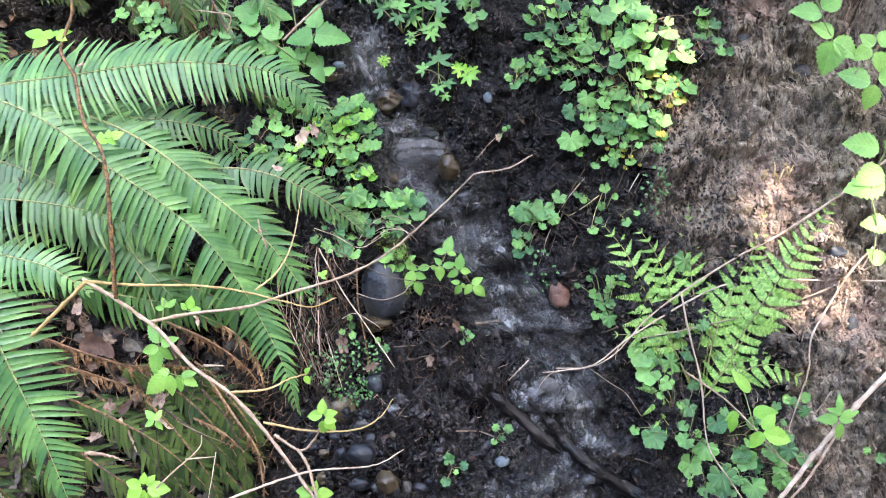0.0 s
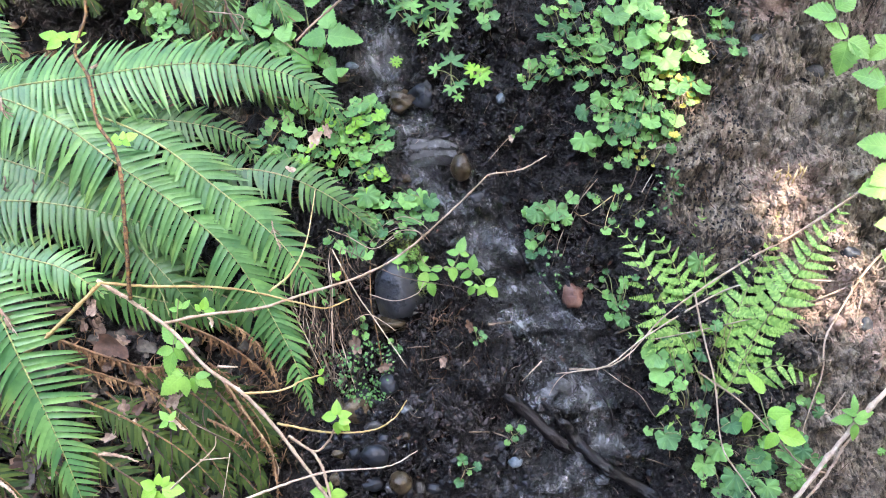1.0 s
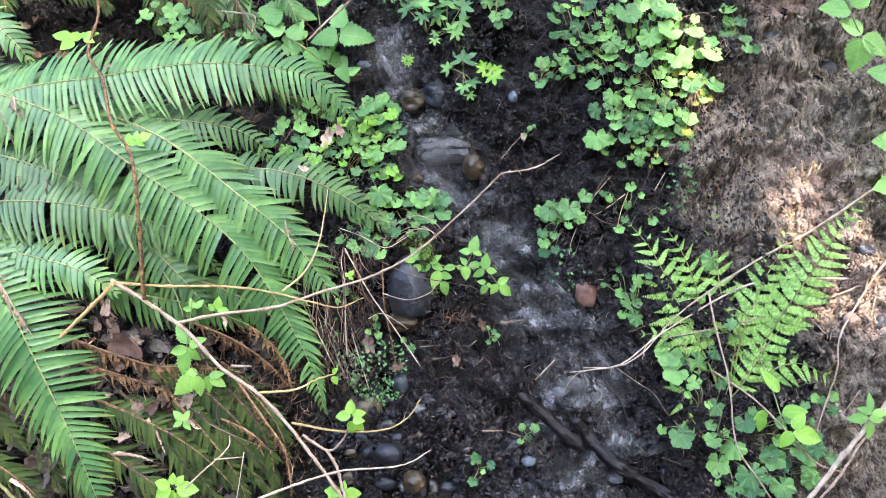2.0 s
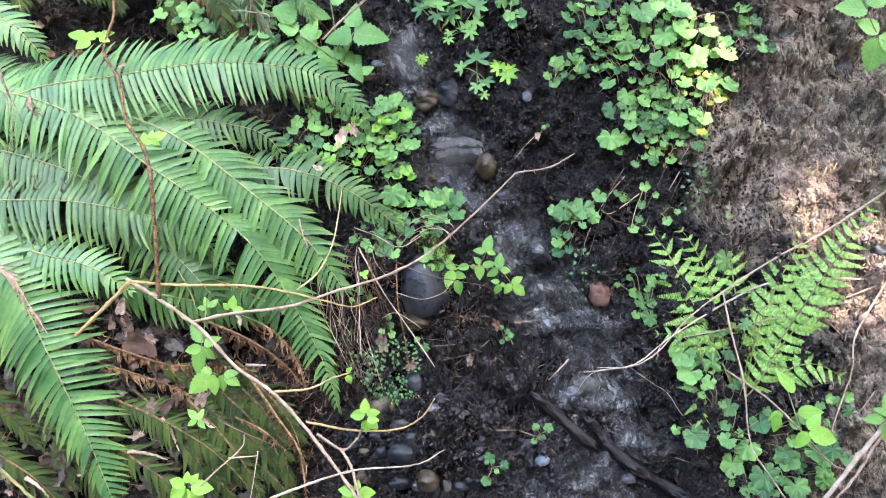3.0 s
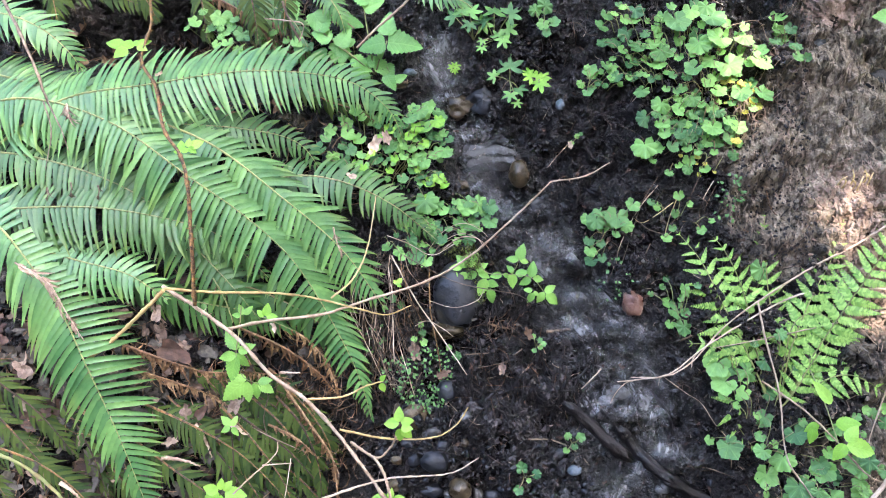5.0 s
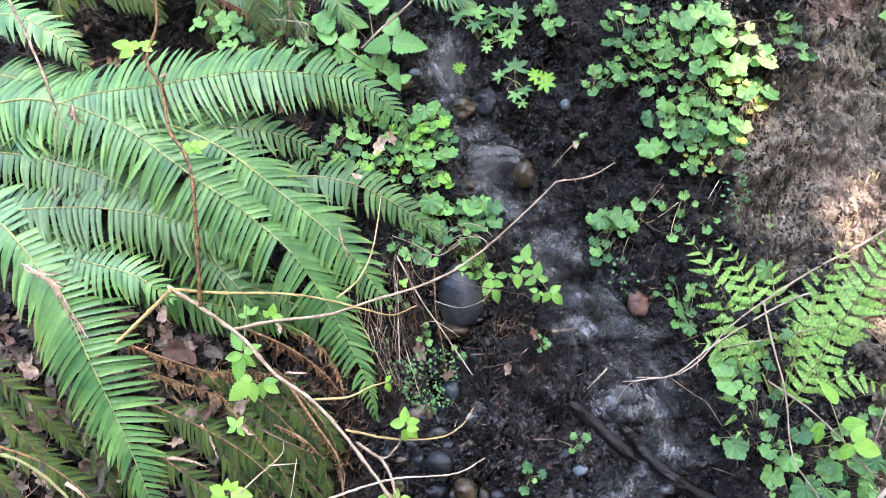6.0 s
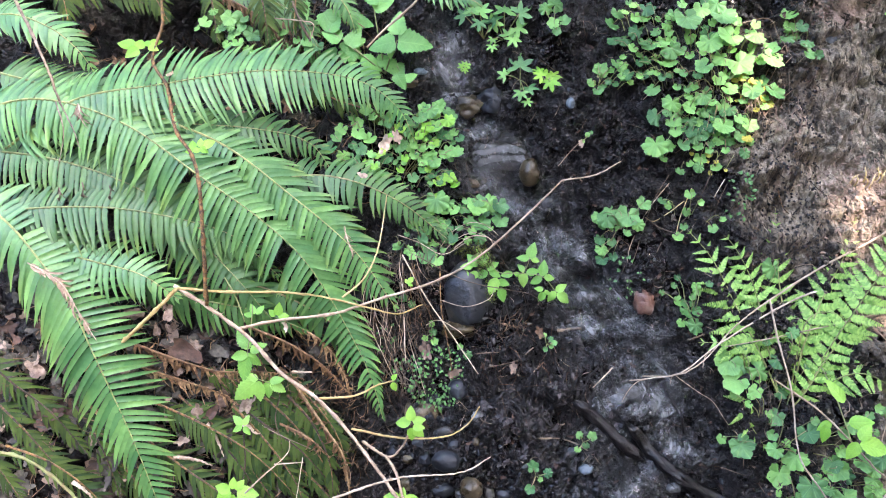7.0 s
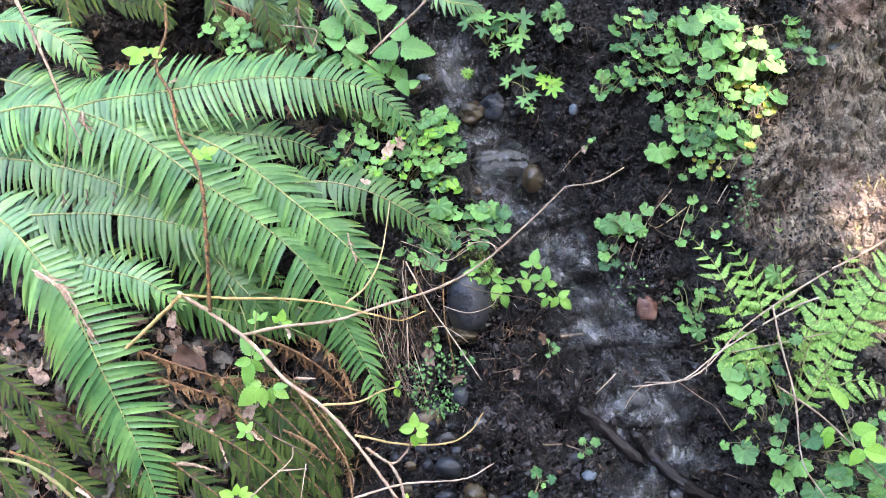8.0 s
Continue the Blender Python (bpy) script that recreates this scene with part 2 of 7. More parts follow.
def soil_material():
    """Black wet mud; an attribute brings in the drier grey-brown face and painted foot sheen."""
    mat, tree, skin = nodes_of("soil")
    link = tree.links.new
    pos = tree.nodes.new("ShaderNodeNewGeometry").outputs["Position"]
    skin.inputs["Specular IOR Level"].default_value = 0.32
    dry = tree.nodes.new("ShaderNodeAttribute")
    dry.attribute_name = "dryness_and_sheen"
    big = noise_node(tree, 9.0, 6, 0.65, pos)
    mid = noise_node(tree, 45.0, 6, 0.7, pos)
    fine = noise_node(tree, 230.0, 4, 0.7, pos)
    wet = ramp(tree, mid.outputs[0], [(0.3, (0.0012, 0.0009, 0.0008)), (0.52, (0.005, 0.0037, 0.0037)), (0.74, (0.03, 0.0225, 0.0215))])
    pale = ramp(tree, mid.outputs[0], [(0.25, (0.125, 0.099, 0.072)), (0.5, (0.305, 0.245, 0.183)), (0.75, (0.49, 0.405, 0.31))])
    edge = tree.nodes.new("ShaderNodeMath")
    edge.operation = "MULTIPLY_ADD"
    link(big.outputs[0], edge.inputs[0])
    edge.inputs[1].default_value = 0.9
    link(dry.outputs["Fac"], edge.inputs[2])
    mask = ramp(tree, edge.outputs[0], [(0.72, (0, 0, 0)), (1.1, (1, 1, 1))])
    mask.color_ramp.elements[1].position = 1.0
    streaks = node(tree, "ShaderNodeMapping", Scale=(46, 12, 12), Rotation=(0, radians(12), 0))
    link(pos, streaks.inputs["Vector"])
    stain = noise_node(tree, 1.0, 5, 0.65, streaks.outputs[0])
    stained = mix_colour(tree, 0.85, pale.outputs[0], ramp(tree, stain.outputs[0], [(0.40, (0.10, 0.088, 0.08)), (0.47, (0.75, 0.73, 0.70)), (0.6, (1.2, 1.17, 1.12))]).outputs[0], "MULTIPLY")
    # gouges cut by the relief, their shade also painted as darker soil
    gouged = node(tree, "ShaderNodeMapping", Scale=(150, 48, 48), Rotation=(0, radians(-14), 0))
    link(pos, gouged.inputs["Vector"])
    gouge = noise_node(tree, 1.0, 3, 0.55, gouged.outputs[0])
    stained = mix_colour(tree, 0.9, stained, ramp(tree, gouge.outputs[0], [(0.36, (0.22, 0.2, 0.18)), (0.44, (0.9, 0.9, 0.9)), (0.7, (1.2, 1.18, 1.15))]).outputs[0], "MULTIPLY")
    ground = mix_colour(tree, mask.outputs[0], wet.outputs[0], stained)
    rock = tree.nodes.new("ShaderNodeAttribute")
    rock.attribute_name = "rock"
    # grey bed rock, its bluish bright end raised to imitate wet shine
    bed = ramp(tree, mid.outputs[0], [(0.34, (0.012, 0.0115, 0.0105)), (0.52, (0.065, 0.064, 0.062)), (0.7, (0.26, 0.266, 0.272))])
    patchy = tree.nodes.new("ShaderNodeMath")
    patchy.operation = "MULTIPLY"
    link(rock.outputs["Fac"], patchy.inputs[0])
    link(ramp(tree, big.outputs[0], [(0.38, (0.1, 0.1, 0.1)), (0.58, (1, 1, 1))]).outputs[0], patchy.inputs[1])
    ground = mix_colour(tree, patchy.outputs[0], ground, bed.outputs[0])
    grit = ramp(tree, fine.outputs[0], [(0.3, (0.5, 0.5, 0.5)), (0.7, (1.5, 1.45, 1.4))])
    link(mix_colour(tree, 0.7, ground, grit.outputs[0], "MULTIPLY"), skin.inputs["Base Color"])
    damp = ramp(tree, big.outputs[0], [(0.40, (0.12, 0.12, 0.12)), (0.58, (0.55, 0.55, 0.55))])
    link(mix_colour(tree, mask.outputs[0], damp.outputs[0], (0.9, 0.9, 0.9)), skin.inputs["Roughness"])
    lumps = noise_node(tree, 34.0, 2, 0.45, pos)
    beads = noise_node(tree, 120.0, 2, 0.5, pos)
    wet_height = tree.nodes.new("ShaderNodeMath")
    wet_height.operation = "MULTIPLY_ADD"
    link(lumps.outputs[0], wet_height.inputs[0])
    wet_height.inputs[1].default_value = 2.6
    link(beads.outputs[0], wet_height.inputs[2])
    dry_height = tree.nodes.new("ShaderNodeMath")
    dry_height.operation = "MULTIPLY_ADD"
    link(gouge.outputs[0], dry_height.inputs[0])
    dry_height.inputs[1].default_value = 1.6
    link(mid.outputs[0], dry_height.inputs[2])
    both = tree.nodes.new("ShaderNodeMix")
    link(mask.outputs[0], both.inputs[0])
    link(wet_height.outputs[0], both.inputs[2])
    link(dry_height.outputs[0], both.inputs[3])
    bump(tree, both.outputs[0], 1.0, 0.018, skin)
    return mat


def water_material():
    """Thin, rippled running water, with pale glints and sky sheen painted into its colour."""
    mat, tree, skin = nodes_of("running_water")
    link = tree.links.new
    co = tree.nodes.new("ShaderNodeAttribute")
    co.attribute_name = "flow"
    place = node(tree, "ShaderNodeMapping", Scale=(62, 30, 1))
    link(co.outputs["Vector"], place.inputs["Vector"])
    streak = noise_node(tree, 1.0, 5, 0.6, place.outputs[0])
    streak.inputs["Distortion"].default_value = 1.6
    wide = node(tree, "ShaderNodeMapping", Scale=(22, 15, 1))
    link(co.outputs["Vector"], wide.inputs["Vector"])
    pool = noise_node(tree, 1.0, 4, 0.6, wide.outputs[0])
    # pale streaks in the base colour stand in for glints on the water
    painted_glints = ramp(tree, streak.outputs[0], [(0.38, (0.010, 0.0095, 0.009)), (0.53, (0.065, 0.064, 0.062)), (0.72, (0.21, 0.212, 0.21))])
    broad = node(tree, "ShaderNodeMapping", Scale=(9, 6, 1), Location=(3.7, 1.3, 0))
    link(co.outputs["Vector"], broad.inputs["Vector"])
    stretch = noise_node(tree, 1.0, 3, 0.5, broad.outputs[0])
    # strengthens or dims the painted glints in broad patches
    glint_patches = ramp(tree, stretch.outputs[0], [(0.38, (0.36, 0.35, 0.34)), (0.58, (1.3, 1.3, 1.3))])
    link(mix_colour(tree, 1.0, painted_glints.outputs[0], glint_patches.outputs[0], "MULTIPLY"), skin.inputs["Base Color"])
    skin.inputs["Roughness"].default_value = 0.06
    skin.inputs["IOR"].default_value = 1.33
    height = tree.nodes.new("ShaderNodeMath")
    height.operation = "MULTIPLY_ADD"
    link(pool.outputs[0], height.inputs[0])
    height.inputs[1].default_value = 1.5
    link(streak.outputs[0], height.inputs[2])
    calm = bump(tree, height.outputs[0], 1.0, 0.014, skin)
    link(ramp(tree, stretch.outputs[0], [(0.44, (1, 1, 1)), (0.56, (0.22, 0.22, 0.22))]).outputs[0], calm.inputs["Strength"])
    clear = node(tree, "ShaderNodeBsdfTransparent", Color=(0.8, 0.8, 0.8, 1))
    share = ramp(tree, pool.outputs[0], [(0.38, (0.15, 0.15, 0.15)), (0.6, (0.85, 0.85, 0.85))])
    both = tree.nodes.new("ShaderNodeMixShader")
    link(share.outputs[0], both.inputs[0])
    link(clear.outputs[0], both.inputs[1])
    link(skin.outputs[0], both.inputs[2])
    link(both.outputs[0], tree.nodes["Material Output"].inputs["Surface"])
    return mat


SOIL = soil_material()
WATER = water_material()
SWORD = leaf_material("sword_fern_green", (0.044, 0.135, 0.045), (0.155, 0.315, 0.092), 0.36, 0.2, 0.4, tips=0.4, spread=0.4)
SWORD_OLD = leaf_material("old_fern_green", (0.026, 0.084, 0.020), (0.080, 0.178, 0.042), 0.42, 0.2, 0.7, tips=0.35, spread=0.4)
LADY = leaf_material("lady_fern_green", (0.125, 0.29, 0.055), (0.30, 0.50, 0.12), 0.5, 0.32, 0.05)
CUP = leaf_material("fringecup_green", (0.03, 0.115, 0.042), (0.17, 0.36, 0.092), 0.56, 0.3, 0.08, veins="palm")
BERRY = leaf_material("salmonberry_green", (0.11, 0.29, 0.05), (0.24, 0.46, 0.09), 0.45, 0.35, 0.05, veins="feather")
NETTLE = leaf_material("nettle_green", (0.08, 0.24, 0.05), (0.16, 0.36, 0.09), 0.5, 0.3, 0.04, veins="feather")
DEAD = rough_material("dead_frond_brown", [(0.3, (0.036, 0.018, 0.010)), (0.6, (0.125, 0.069, 0.038)), (0.85, (0.36, 0.225, 0.13))], 40.0)
FROND_DEAD = rough_material("withered_orange_brown", [(0.3, (0.055, 0.026, 0.012)), (0.6, (0.165, 0.09, 0.043)), (0.85, (0.44, 0.28, 0.15))], 60.0)
RUSSET = rough_material("dark_red_brown_leaf", [(0.3, (0.014, 0.008, 0.006)), (0.6, (0.045, 0.024, 0.016)), (0.9, (0.11, 0.06, 0.04))], 40.0)
GREY_LITTER = rough_material("grey_brown_leaf", [(0.3, (0.015, 0.012, 0.010)), (0.6, (0.045, 0.038, 0.029)), (0.9, (0.14, 0.12, 0.095))], 30.0)
LITTER = rough_material("dry_leaf_brown", [(0.3, (0.05, 0.032, 0.025)), (0.6, (0.14, 0.092, 0.066)), (0.85, (0.3, 0.22, 0.165))], 30.0)
RACHIS = rough_material("fern_stalk", [(0.35, (0.10, 0.14, 0.04)), (0.65, (0.26, 0.27, 0.09))], 60.0, (0.45, 0.6), 0.001)
CANE = rough_material("pale_cane_bark", [(0.3, (0.13, 0.078, 0.05)), (0.55, (0.33, 0.23, 0.155)), (0.85, (0.54, 0.43, 0.33))], 45.0, (0.5, 0.75), 0.002, 160.0)
CANE_YELLOW = rough_material("yellow_brown_twig_bark", [(0.3, (0.16, 0.094, 0.032)), (0.55, (0.38, 0.262, 0.10)), (0.85, (0.54, 0.41, 0.22))], 30.0, (0.5, 0.75), 0.002, 160.0)
CANE_DARK = rough_material("brown_cane_bark", [(0.35, (0.016, 0.009, 0.007)), (0.58, (0.055, 0.03, 0.018)), (0.8, (0.26, 0.14, 0.05))], 110.0, (0.5, 0.75), 0.002, 160.0)
STEM = rough_material("green_stem", [(0.3, (0.09, 0.12, 0.04)), (0.6, (0.2, 0.22, 0.08)), (0.85, (0.24, 0.14, 0.08))], 50.0, (0.5, 0.7), 0.001)
WETWOOD = rough_material("wet_black_wood", [(0.3, (0.0012, 0.001, 0.001)), (0.6, (0.004, 0.0033, 0.0033)), (0.85, (0.022, 0.017, 0.016))], 35.0, (0.25, 0.6), 0.006, 110.0)
TWIG = rough_material("dead_twig", [(0.3, (0.03, 0.02, 0.014)), (0.6, (0.10, 0.065, 0.042)), (0.85, (0.26, 0.19, 0.13))], 20.0, (0.45, 0.75), 0.002)
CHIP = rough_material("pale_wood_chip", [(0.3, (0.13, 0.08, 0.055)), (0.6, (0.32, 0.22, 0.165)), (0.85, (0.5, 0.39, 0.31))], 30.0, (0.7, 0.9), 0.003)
BLUESTONE = rough_material("wet_blue_grey_stone", [(0.3, (0.005, 0.0055, 0.007)), (0.6, (0.013, 0.0145, 0.018)), (0.9, (0.05, 0.054, 0.062))], 30.0, (0.32, 0.6), 0.001, 200.0)
BOULDER = rough_material("mossy_blue_grey_boulder", [(0.4, (0.0055, 0.0065, 0.0085)), (0.6, (0.014, 0.0158, 0.019)), (0.74, (0.03, 0.03, 0.028)), (0.9, (0.09, 0.075, 0.04))], 14.0, (0.22, 0.5), 0.003, 90.0)
OLIVE = rough_material("wet_olive_stone", [(0.3, (0.016, 0.011, 0.006)), (0.6, (0.050, 0.036, 0.020)), (0.9, (0.15, 0.115, 0.07))], 40.0, (0.2, 0.4), 0.001, 220.0)
REDSTONE = rough_material("wet_red_brown_stone", [(0.3, (0.03, 0.012, 0.008)), (0.6, (0.10, 0.045, 0.03)), (0.9, (0.26, 0.17, 0.13))], 35.0, (0.25, 0.45), 0.002, 150.0)
PALESTONE = rough_material("pale_grey_stone", [(0.3, (0.012, 0.0115, 0.011)), (0.6, (0.045, 0.044, 0.042)), (0.9, (0.2, 0.205, 0.21))], 30.0, (0.3, 0.55), 0.003, 120.0)
WHITESTONE = rough_material("pale_blue_pebble", [(0.3, (0.035, 0.045, 0.055)), (0.6, (0.095, 0.115, 0.13)), (0.9, (0.24, 0.26, 0.28))], 60.0, (0.3, 0.5), 0.001, 200.0)
CLOD = rough_material("mud_crumb", [(0.3, (0.002, 0.0015, 0.0016)), (0.6, (0.0085, 0.0062, 0.0064)), (0.9, (0.05, 0.039, 0.038))], 60.0, (0.2, 0.5), 0.004, 150.0)
MOSS = leaf_material("cress_green", (0.04, 0.13, 0.035), (0.11, 0.25, 0.08), 0.55, 0.25, 0.05)
OLD_MOSS = leaf_material("olive_moss", (0.03, 0.045, 0.008), (0.12, 0.14, 0.03), 0.8, 0.25, 0.4)
YELLOWED = leaf_material("yellowed_leaf", (0.24, 0.28, 0.04), (0.50, 0.44, 0.09), 0.5, 0.35, 0.3, veins="palm")
SAP = leaf_material("young_yellow_green", (0.17, 0.40, 0.045), (0.27, 0.50, 0.075), 0.45, 0.4, 0.03, veins="feather")
PINK = rough_material("withered_pink_brown", [(0.3, (0.18, 0.115, 0.078)), (0.6, (0.37, 0.26, 0.185)), (0.9, (0.56, 0.44, 0.33))], 60.0)
DRYCRUMB = rough_material("dry_soil_crumb", [(0.3, (0.03, 0.022, 0.016)), (0.6, (0.10, 0.078, 0.058)), (0.9, (0.22, 0.18, 0.135))], 60.0, (0.7, 0.95), 0.002, 200.0)
# dull old fronds; in the hollow this dark green stands in for shade
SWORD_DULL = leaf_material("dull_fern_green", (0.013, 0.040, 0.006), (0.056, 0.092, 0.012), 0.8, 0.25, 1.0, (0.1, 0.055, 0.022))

# ---- ground: one sheet from the path, up the bank and over its top, plus added unseen slopes ----
def steps(lo, hi, fine, reach):
    """Even fine steps from lo to hi, then growing ones out to reach."""
    mid = list(np.arange(lo, hi + fine / 2, fine))
    out, d = [], fine
    at = hi
    while at < reach:
        d *= 1.35
        at += d
        out.append(at)
    before, d, at = [], fine, lo
    while at > -reach:
        d *= 1.35
        at -= d
        before.append(at)
    return np.array(before[::-1] + mid + out)


FOOT, CREST, BACK = -0.70, 3.2, -3.4


def build_ground():
    us = steps(-1.3, 1.3, 0.0055, 70.0)
    vs = steps(-0.74, 0.95, 0.0055, 70.0)
    u, v = np.meshgrid(us, vs)
    lift = relief(u, np.clip(v, -0.9, 3.0))
    fade = np.clip(1 - (np.maximum(np.abs(u) - 2.5, 0)) / 4, 0, 1)
    lift = lift * fade
    rise = np.clip(v, FOOT, CREST)
    x = u
    # unseen slopes behind and at both sides, added to block the low sky
    climb = np.clip(BACK - v, 0, 6.0)
    y = ORIGIN.y + rise * VUP.y + np.minimum(v - FOOT, 0) + np.maximum(v - CREST, 0)
    z = ORIGIN.z + rise * VUP.z + np.maximum(v - CREST, 0) * 0.06 + climb * 1.35 + np.clip(np.abs(u) - 2.6, 0, 6) * 0.95
    flat = np.clip((FOOT - v) / 0.12, 0, 1) + np.clip((v - CREST) / 0.5, 0, 1)
    nx_y, nx_z = OUT.y * (1 - flat), OUT.z * (1 - flat) + flat
    y, z = y + nx_y * lift, z + nx_z * lift
    rows, cols = u.shape
    verts = np.stack([x, y, z], -1).reshape(-1, 3)
    i = np.arange(rows * cols).reshape(rows, cols)
    quads = np.stack([i[:-1, :-1], i[:-1, 1:], i[1:, 1:], i[1:, :-1]], -1).reshape(-1, 4)
    me = bpy.data.meshes.new("ground")
    me.from_pydata(verts.tolist(), [], quads.tolist())
    dry = 1 / (1 + np.exp(-(np.clip(u, -5, 5) - 0.62 - 0.05 * (v < 0)) * 14)) * (0.38 + 0.40 / (1 + np.exp(-(np.clip(v, -3, 3) + 0.08) * 22))) + 0.22 * fbm(u * 5, v * 3, 3, 53)
    mould = 1 / (1 + np.exp((np.clip(u, -5, 5) + 0.42) * 18)) * 0.2
    near = np.clip(2.2 - np.abs(u), 0, 1) * np.clip((v + 0.85) / 0.2, 0, 1) * np.clip((2.0 - v) / 0.6, 0, 1)
    # paler soil at the foot imitates sky light on wet mud
    foot_sheen = np.exp(-((u - -0.009) / 0.17) ** 2 - ((v - -0.376) / 0.11) ** 2) * 0.2
    ledge_face = np.exp(-((u - 0.515) / 0.09) ** 2 - ((v - 0.165) / 0.15) ** 2) * 0.68 + np.exp(-((u - 0.753) / 0.16) ** 2 - ((v - -0.325) / 0.16) ** 2) * 0.16
    slab = np.exp(-((u - -0.032) / 0.06) ** 2 - ((v - 0.276) / 0.035) ** 2) * 0.6
    me.attributes.new("dryness_and_sheen", "FLOAT", "POINT").data.foreach_set("value", np.clip((dry + mould) * near + foot_sheen + slab + ledge_face, 0, 1).ravel())
    mid, half = stream_at(v)
    rock = np.exp(-np.abs((u - mid) / half) ** 4) * (np.abs(u) < 2) * (v > -0.75) * (v < 1.6)
    me.attributes.new("rock", "FLOAT", "POINT").data.foreach_set("value", rock.ravel())
    me.materials.append(SOIL)
    me.shade_smooth()
    return tagged(new("ground", me), "black wet mud bank with a drier grey-brown face", "ground", kind="structure")


build_ground()


def build_stream():
    """A thin sheet of water in its bed; the soil stands out of it at the sides."""
    vs = np.arange(-0.70, 1.15, 0.006)
    ts = np.linspace(-1.25, 1.25, 46)
    t, v = np.meshgrid(ts, vs)
    mid, half = stream_at(v)
    u = mid + t * half
    smooth = 0.045 * fbm(u * 3.2, v * 3.2, 3, 3)
    step = v * 7.0 + 0.6 * value_noise(u * 5, v * 2, 23)
    ledge = (step - np.floor(step)) ** 3
    h = smooth + pools(u, v) - 0.002 - 0.02 * ledge - 0.012 * t ** 4 + 0.009 * fbm(u * 24, v * 30, 3, 61) + 0.004 * fbm(u * 60, v * 95, 2, 67)
    p = np.array(ORIGIN) + u[..., None] * np.array(ACROSS) + v[..., None] * np.array(VUP) + h[..., None] * np.array(OUT)
    rows, cols = u.shape
    i = np.arange(rows * cols).reshape(rows, cols)
    quads = np.stack([i[:-1, :-1], i[:-1, 1:], i[1:, 1:], i[1:, :-1]], -1).reshape(-1, 4)
    me = bpy.data.meshes.new("stream")
    me.from_pydata(p.reshape(-1, 3).tolist(), [], quads.tolist())
    flow = np.stack([u - mid, v, 0 * u], -1).reshape(-1)
    me.attributes.new("flow", "FLOAT_VECTOR", "POINT").data.foreach_set("vector", flow)
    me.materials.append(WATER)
    me.shade_smooth()
    return tagged(new("stream", me), "thin rippled stream running down the muddy bank", "water", kind="structure")


build_stream()

# ---- kinds of leaf, each mesh made once ----
def blade(segments, outline, fold=0.12, droop=0.15, teeth=0.0, sickle=0.0):
    """Leaf of length 1 along x; outline(t) is its half width; folded along its midrib, swept to y by sickle."""
    verts, faces = [], []
    for i in range(segments + 1):
        t = i / segments
        w = outline(t) * (1 + (teeth if i % 2 else -teeth))
        z = -droop * t * t
        y = sickle * t ** 2.2
        verts += [(t, y, z), (t - teeth * 0.12, y + w, z + fold * w), (t - teeth * 0.12, y - w, z + fold * w)]
    for i in range(segments):
        a, b = 3 * i, 3 * i + 3
        faces += [(a, b, b + 1, a + 1), (a, a + 2, b + 2, b)]
    return verts, faces


def pinna_outline(t):
    ear = 0.16 * math.exp(-((t - 0.06) / 0.05) ** 2)
    return (0.5 * min(1, 0.62 + 3 * t) * (1 - t ** 2.9) ** 0.9 + ear) if t < 1 else 0.01


def ovate(t):
    return max(0.36 * math.sin(math.pi * min(1, t ** 0.72)) ** 0.85, 0.004)


def heart(t):
    return max(0.40 * min(1, 0.5 + 2.6 * t) * (1 - t) ** 0.75 * (1 + 0.35 * t), 0.004)


def lance(t):
    return max(0.30 * math.sin(math.pi * min(1, t ** 0.8)), 0.004)


PINNA_SHAPES = [blade(12, pinna_outline, f, d, 0.03, k) for f, d, k in ((0.04, 0.16, 0.9), (0.05, 0.22, 1.3), (0.03, 0.18, 0.6), (0.05, 0.12, 1.6), (0.04, 0.26, 1.0), (0.04, 0.32, 1.4))]


def curled_blade(curl, twist, sweep):
    """A withered pinna: narrow, rolled in along its rib, its end curling over like a hook."""
    verts, faces = [], []
    x, z, turn = 0.0, 0.0, 0.25
    n = 9
    for i in range(n + 1):
        t = i / n
        w = 0.42 * (1 - t ** 3) * (0.75 + 0.25 * math.sin(9 * t + twist)) + 0.02
        a = twist * t
        y = sweep * t ** 1.5
        verts += [(x, y, z), (x, y + w * math.cos(a), z + 0.11 * w * (1 + math.sin(a))), (x, y - w * math.cos(a), z + 0.11 * w * (1 - math.sin(a)))]
        x, z = x + math.cos(turn) / n, z - math.sin(turn) / n
        turn += curl / n * (0.3 + 1.7 * t)
    for i in range(n):
        a, b = 3 * i, 3 * i + 3
        faces += [(a, b, b + 1, a + 1), (a, a + 2, b + 2, b)]
    return verts, faces


CURLED = [curled_blade(*c) for c in ((0.8, 0.5, 0.9), (1.4, -0.7, -1.2), (2.2, 1.1, 0.6), (0.5, 1.2, 1.8), (1.0, -1.0, -1.8), (1.8, 0.4, 1.4))]
PINNAE = {m.name: [mesh_of("pinna", *s, m) for s in PINNA_SHAPES] for m in (SWORD, SWORD_OLD, SWORD_DULL)}


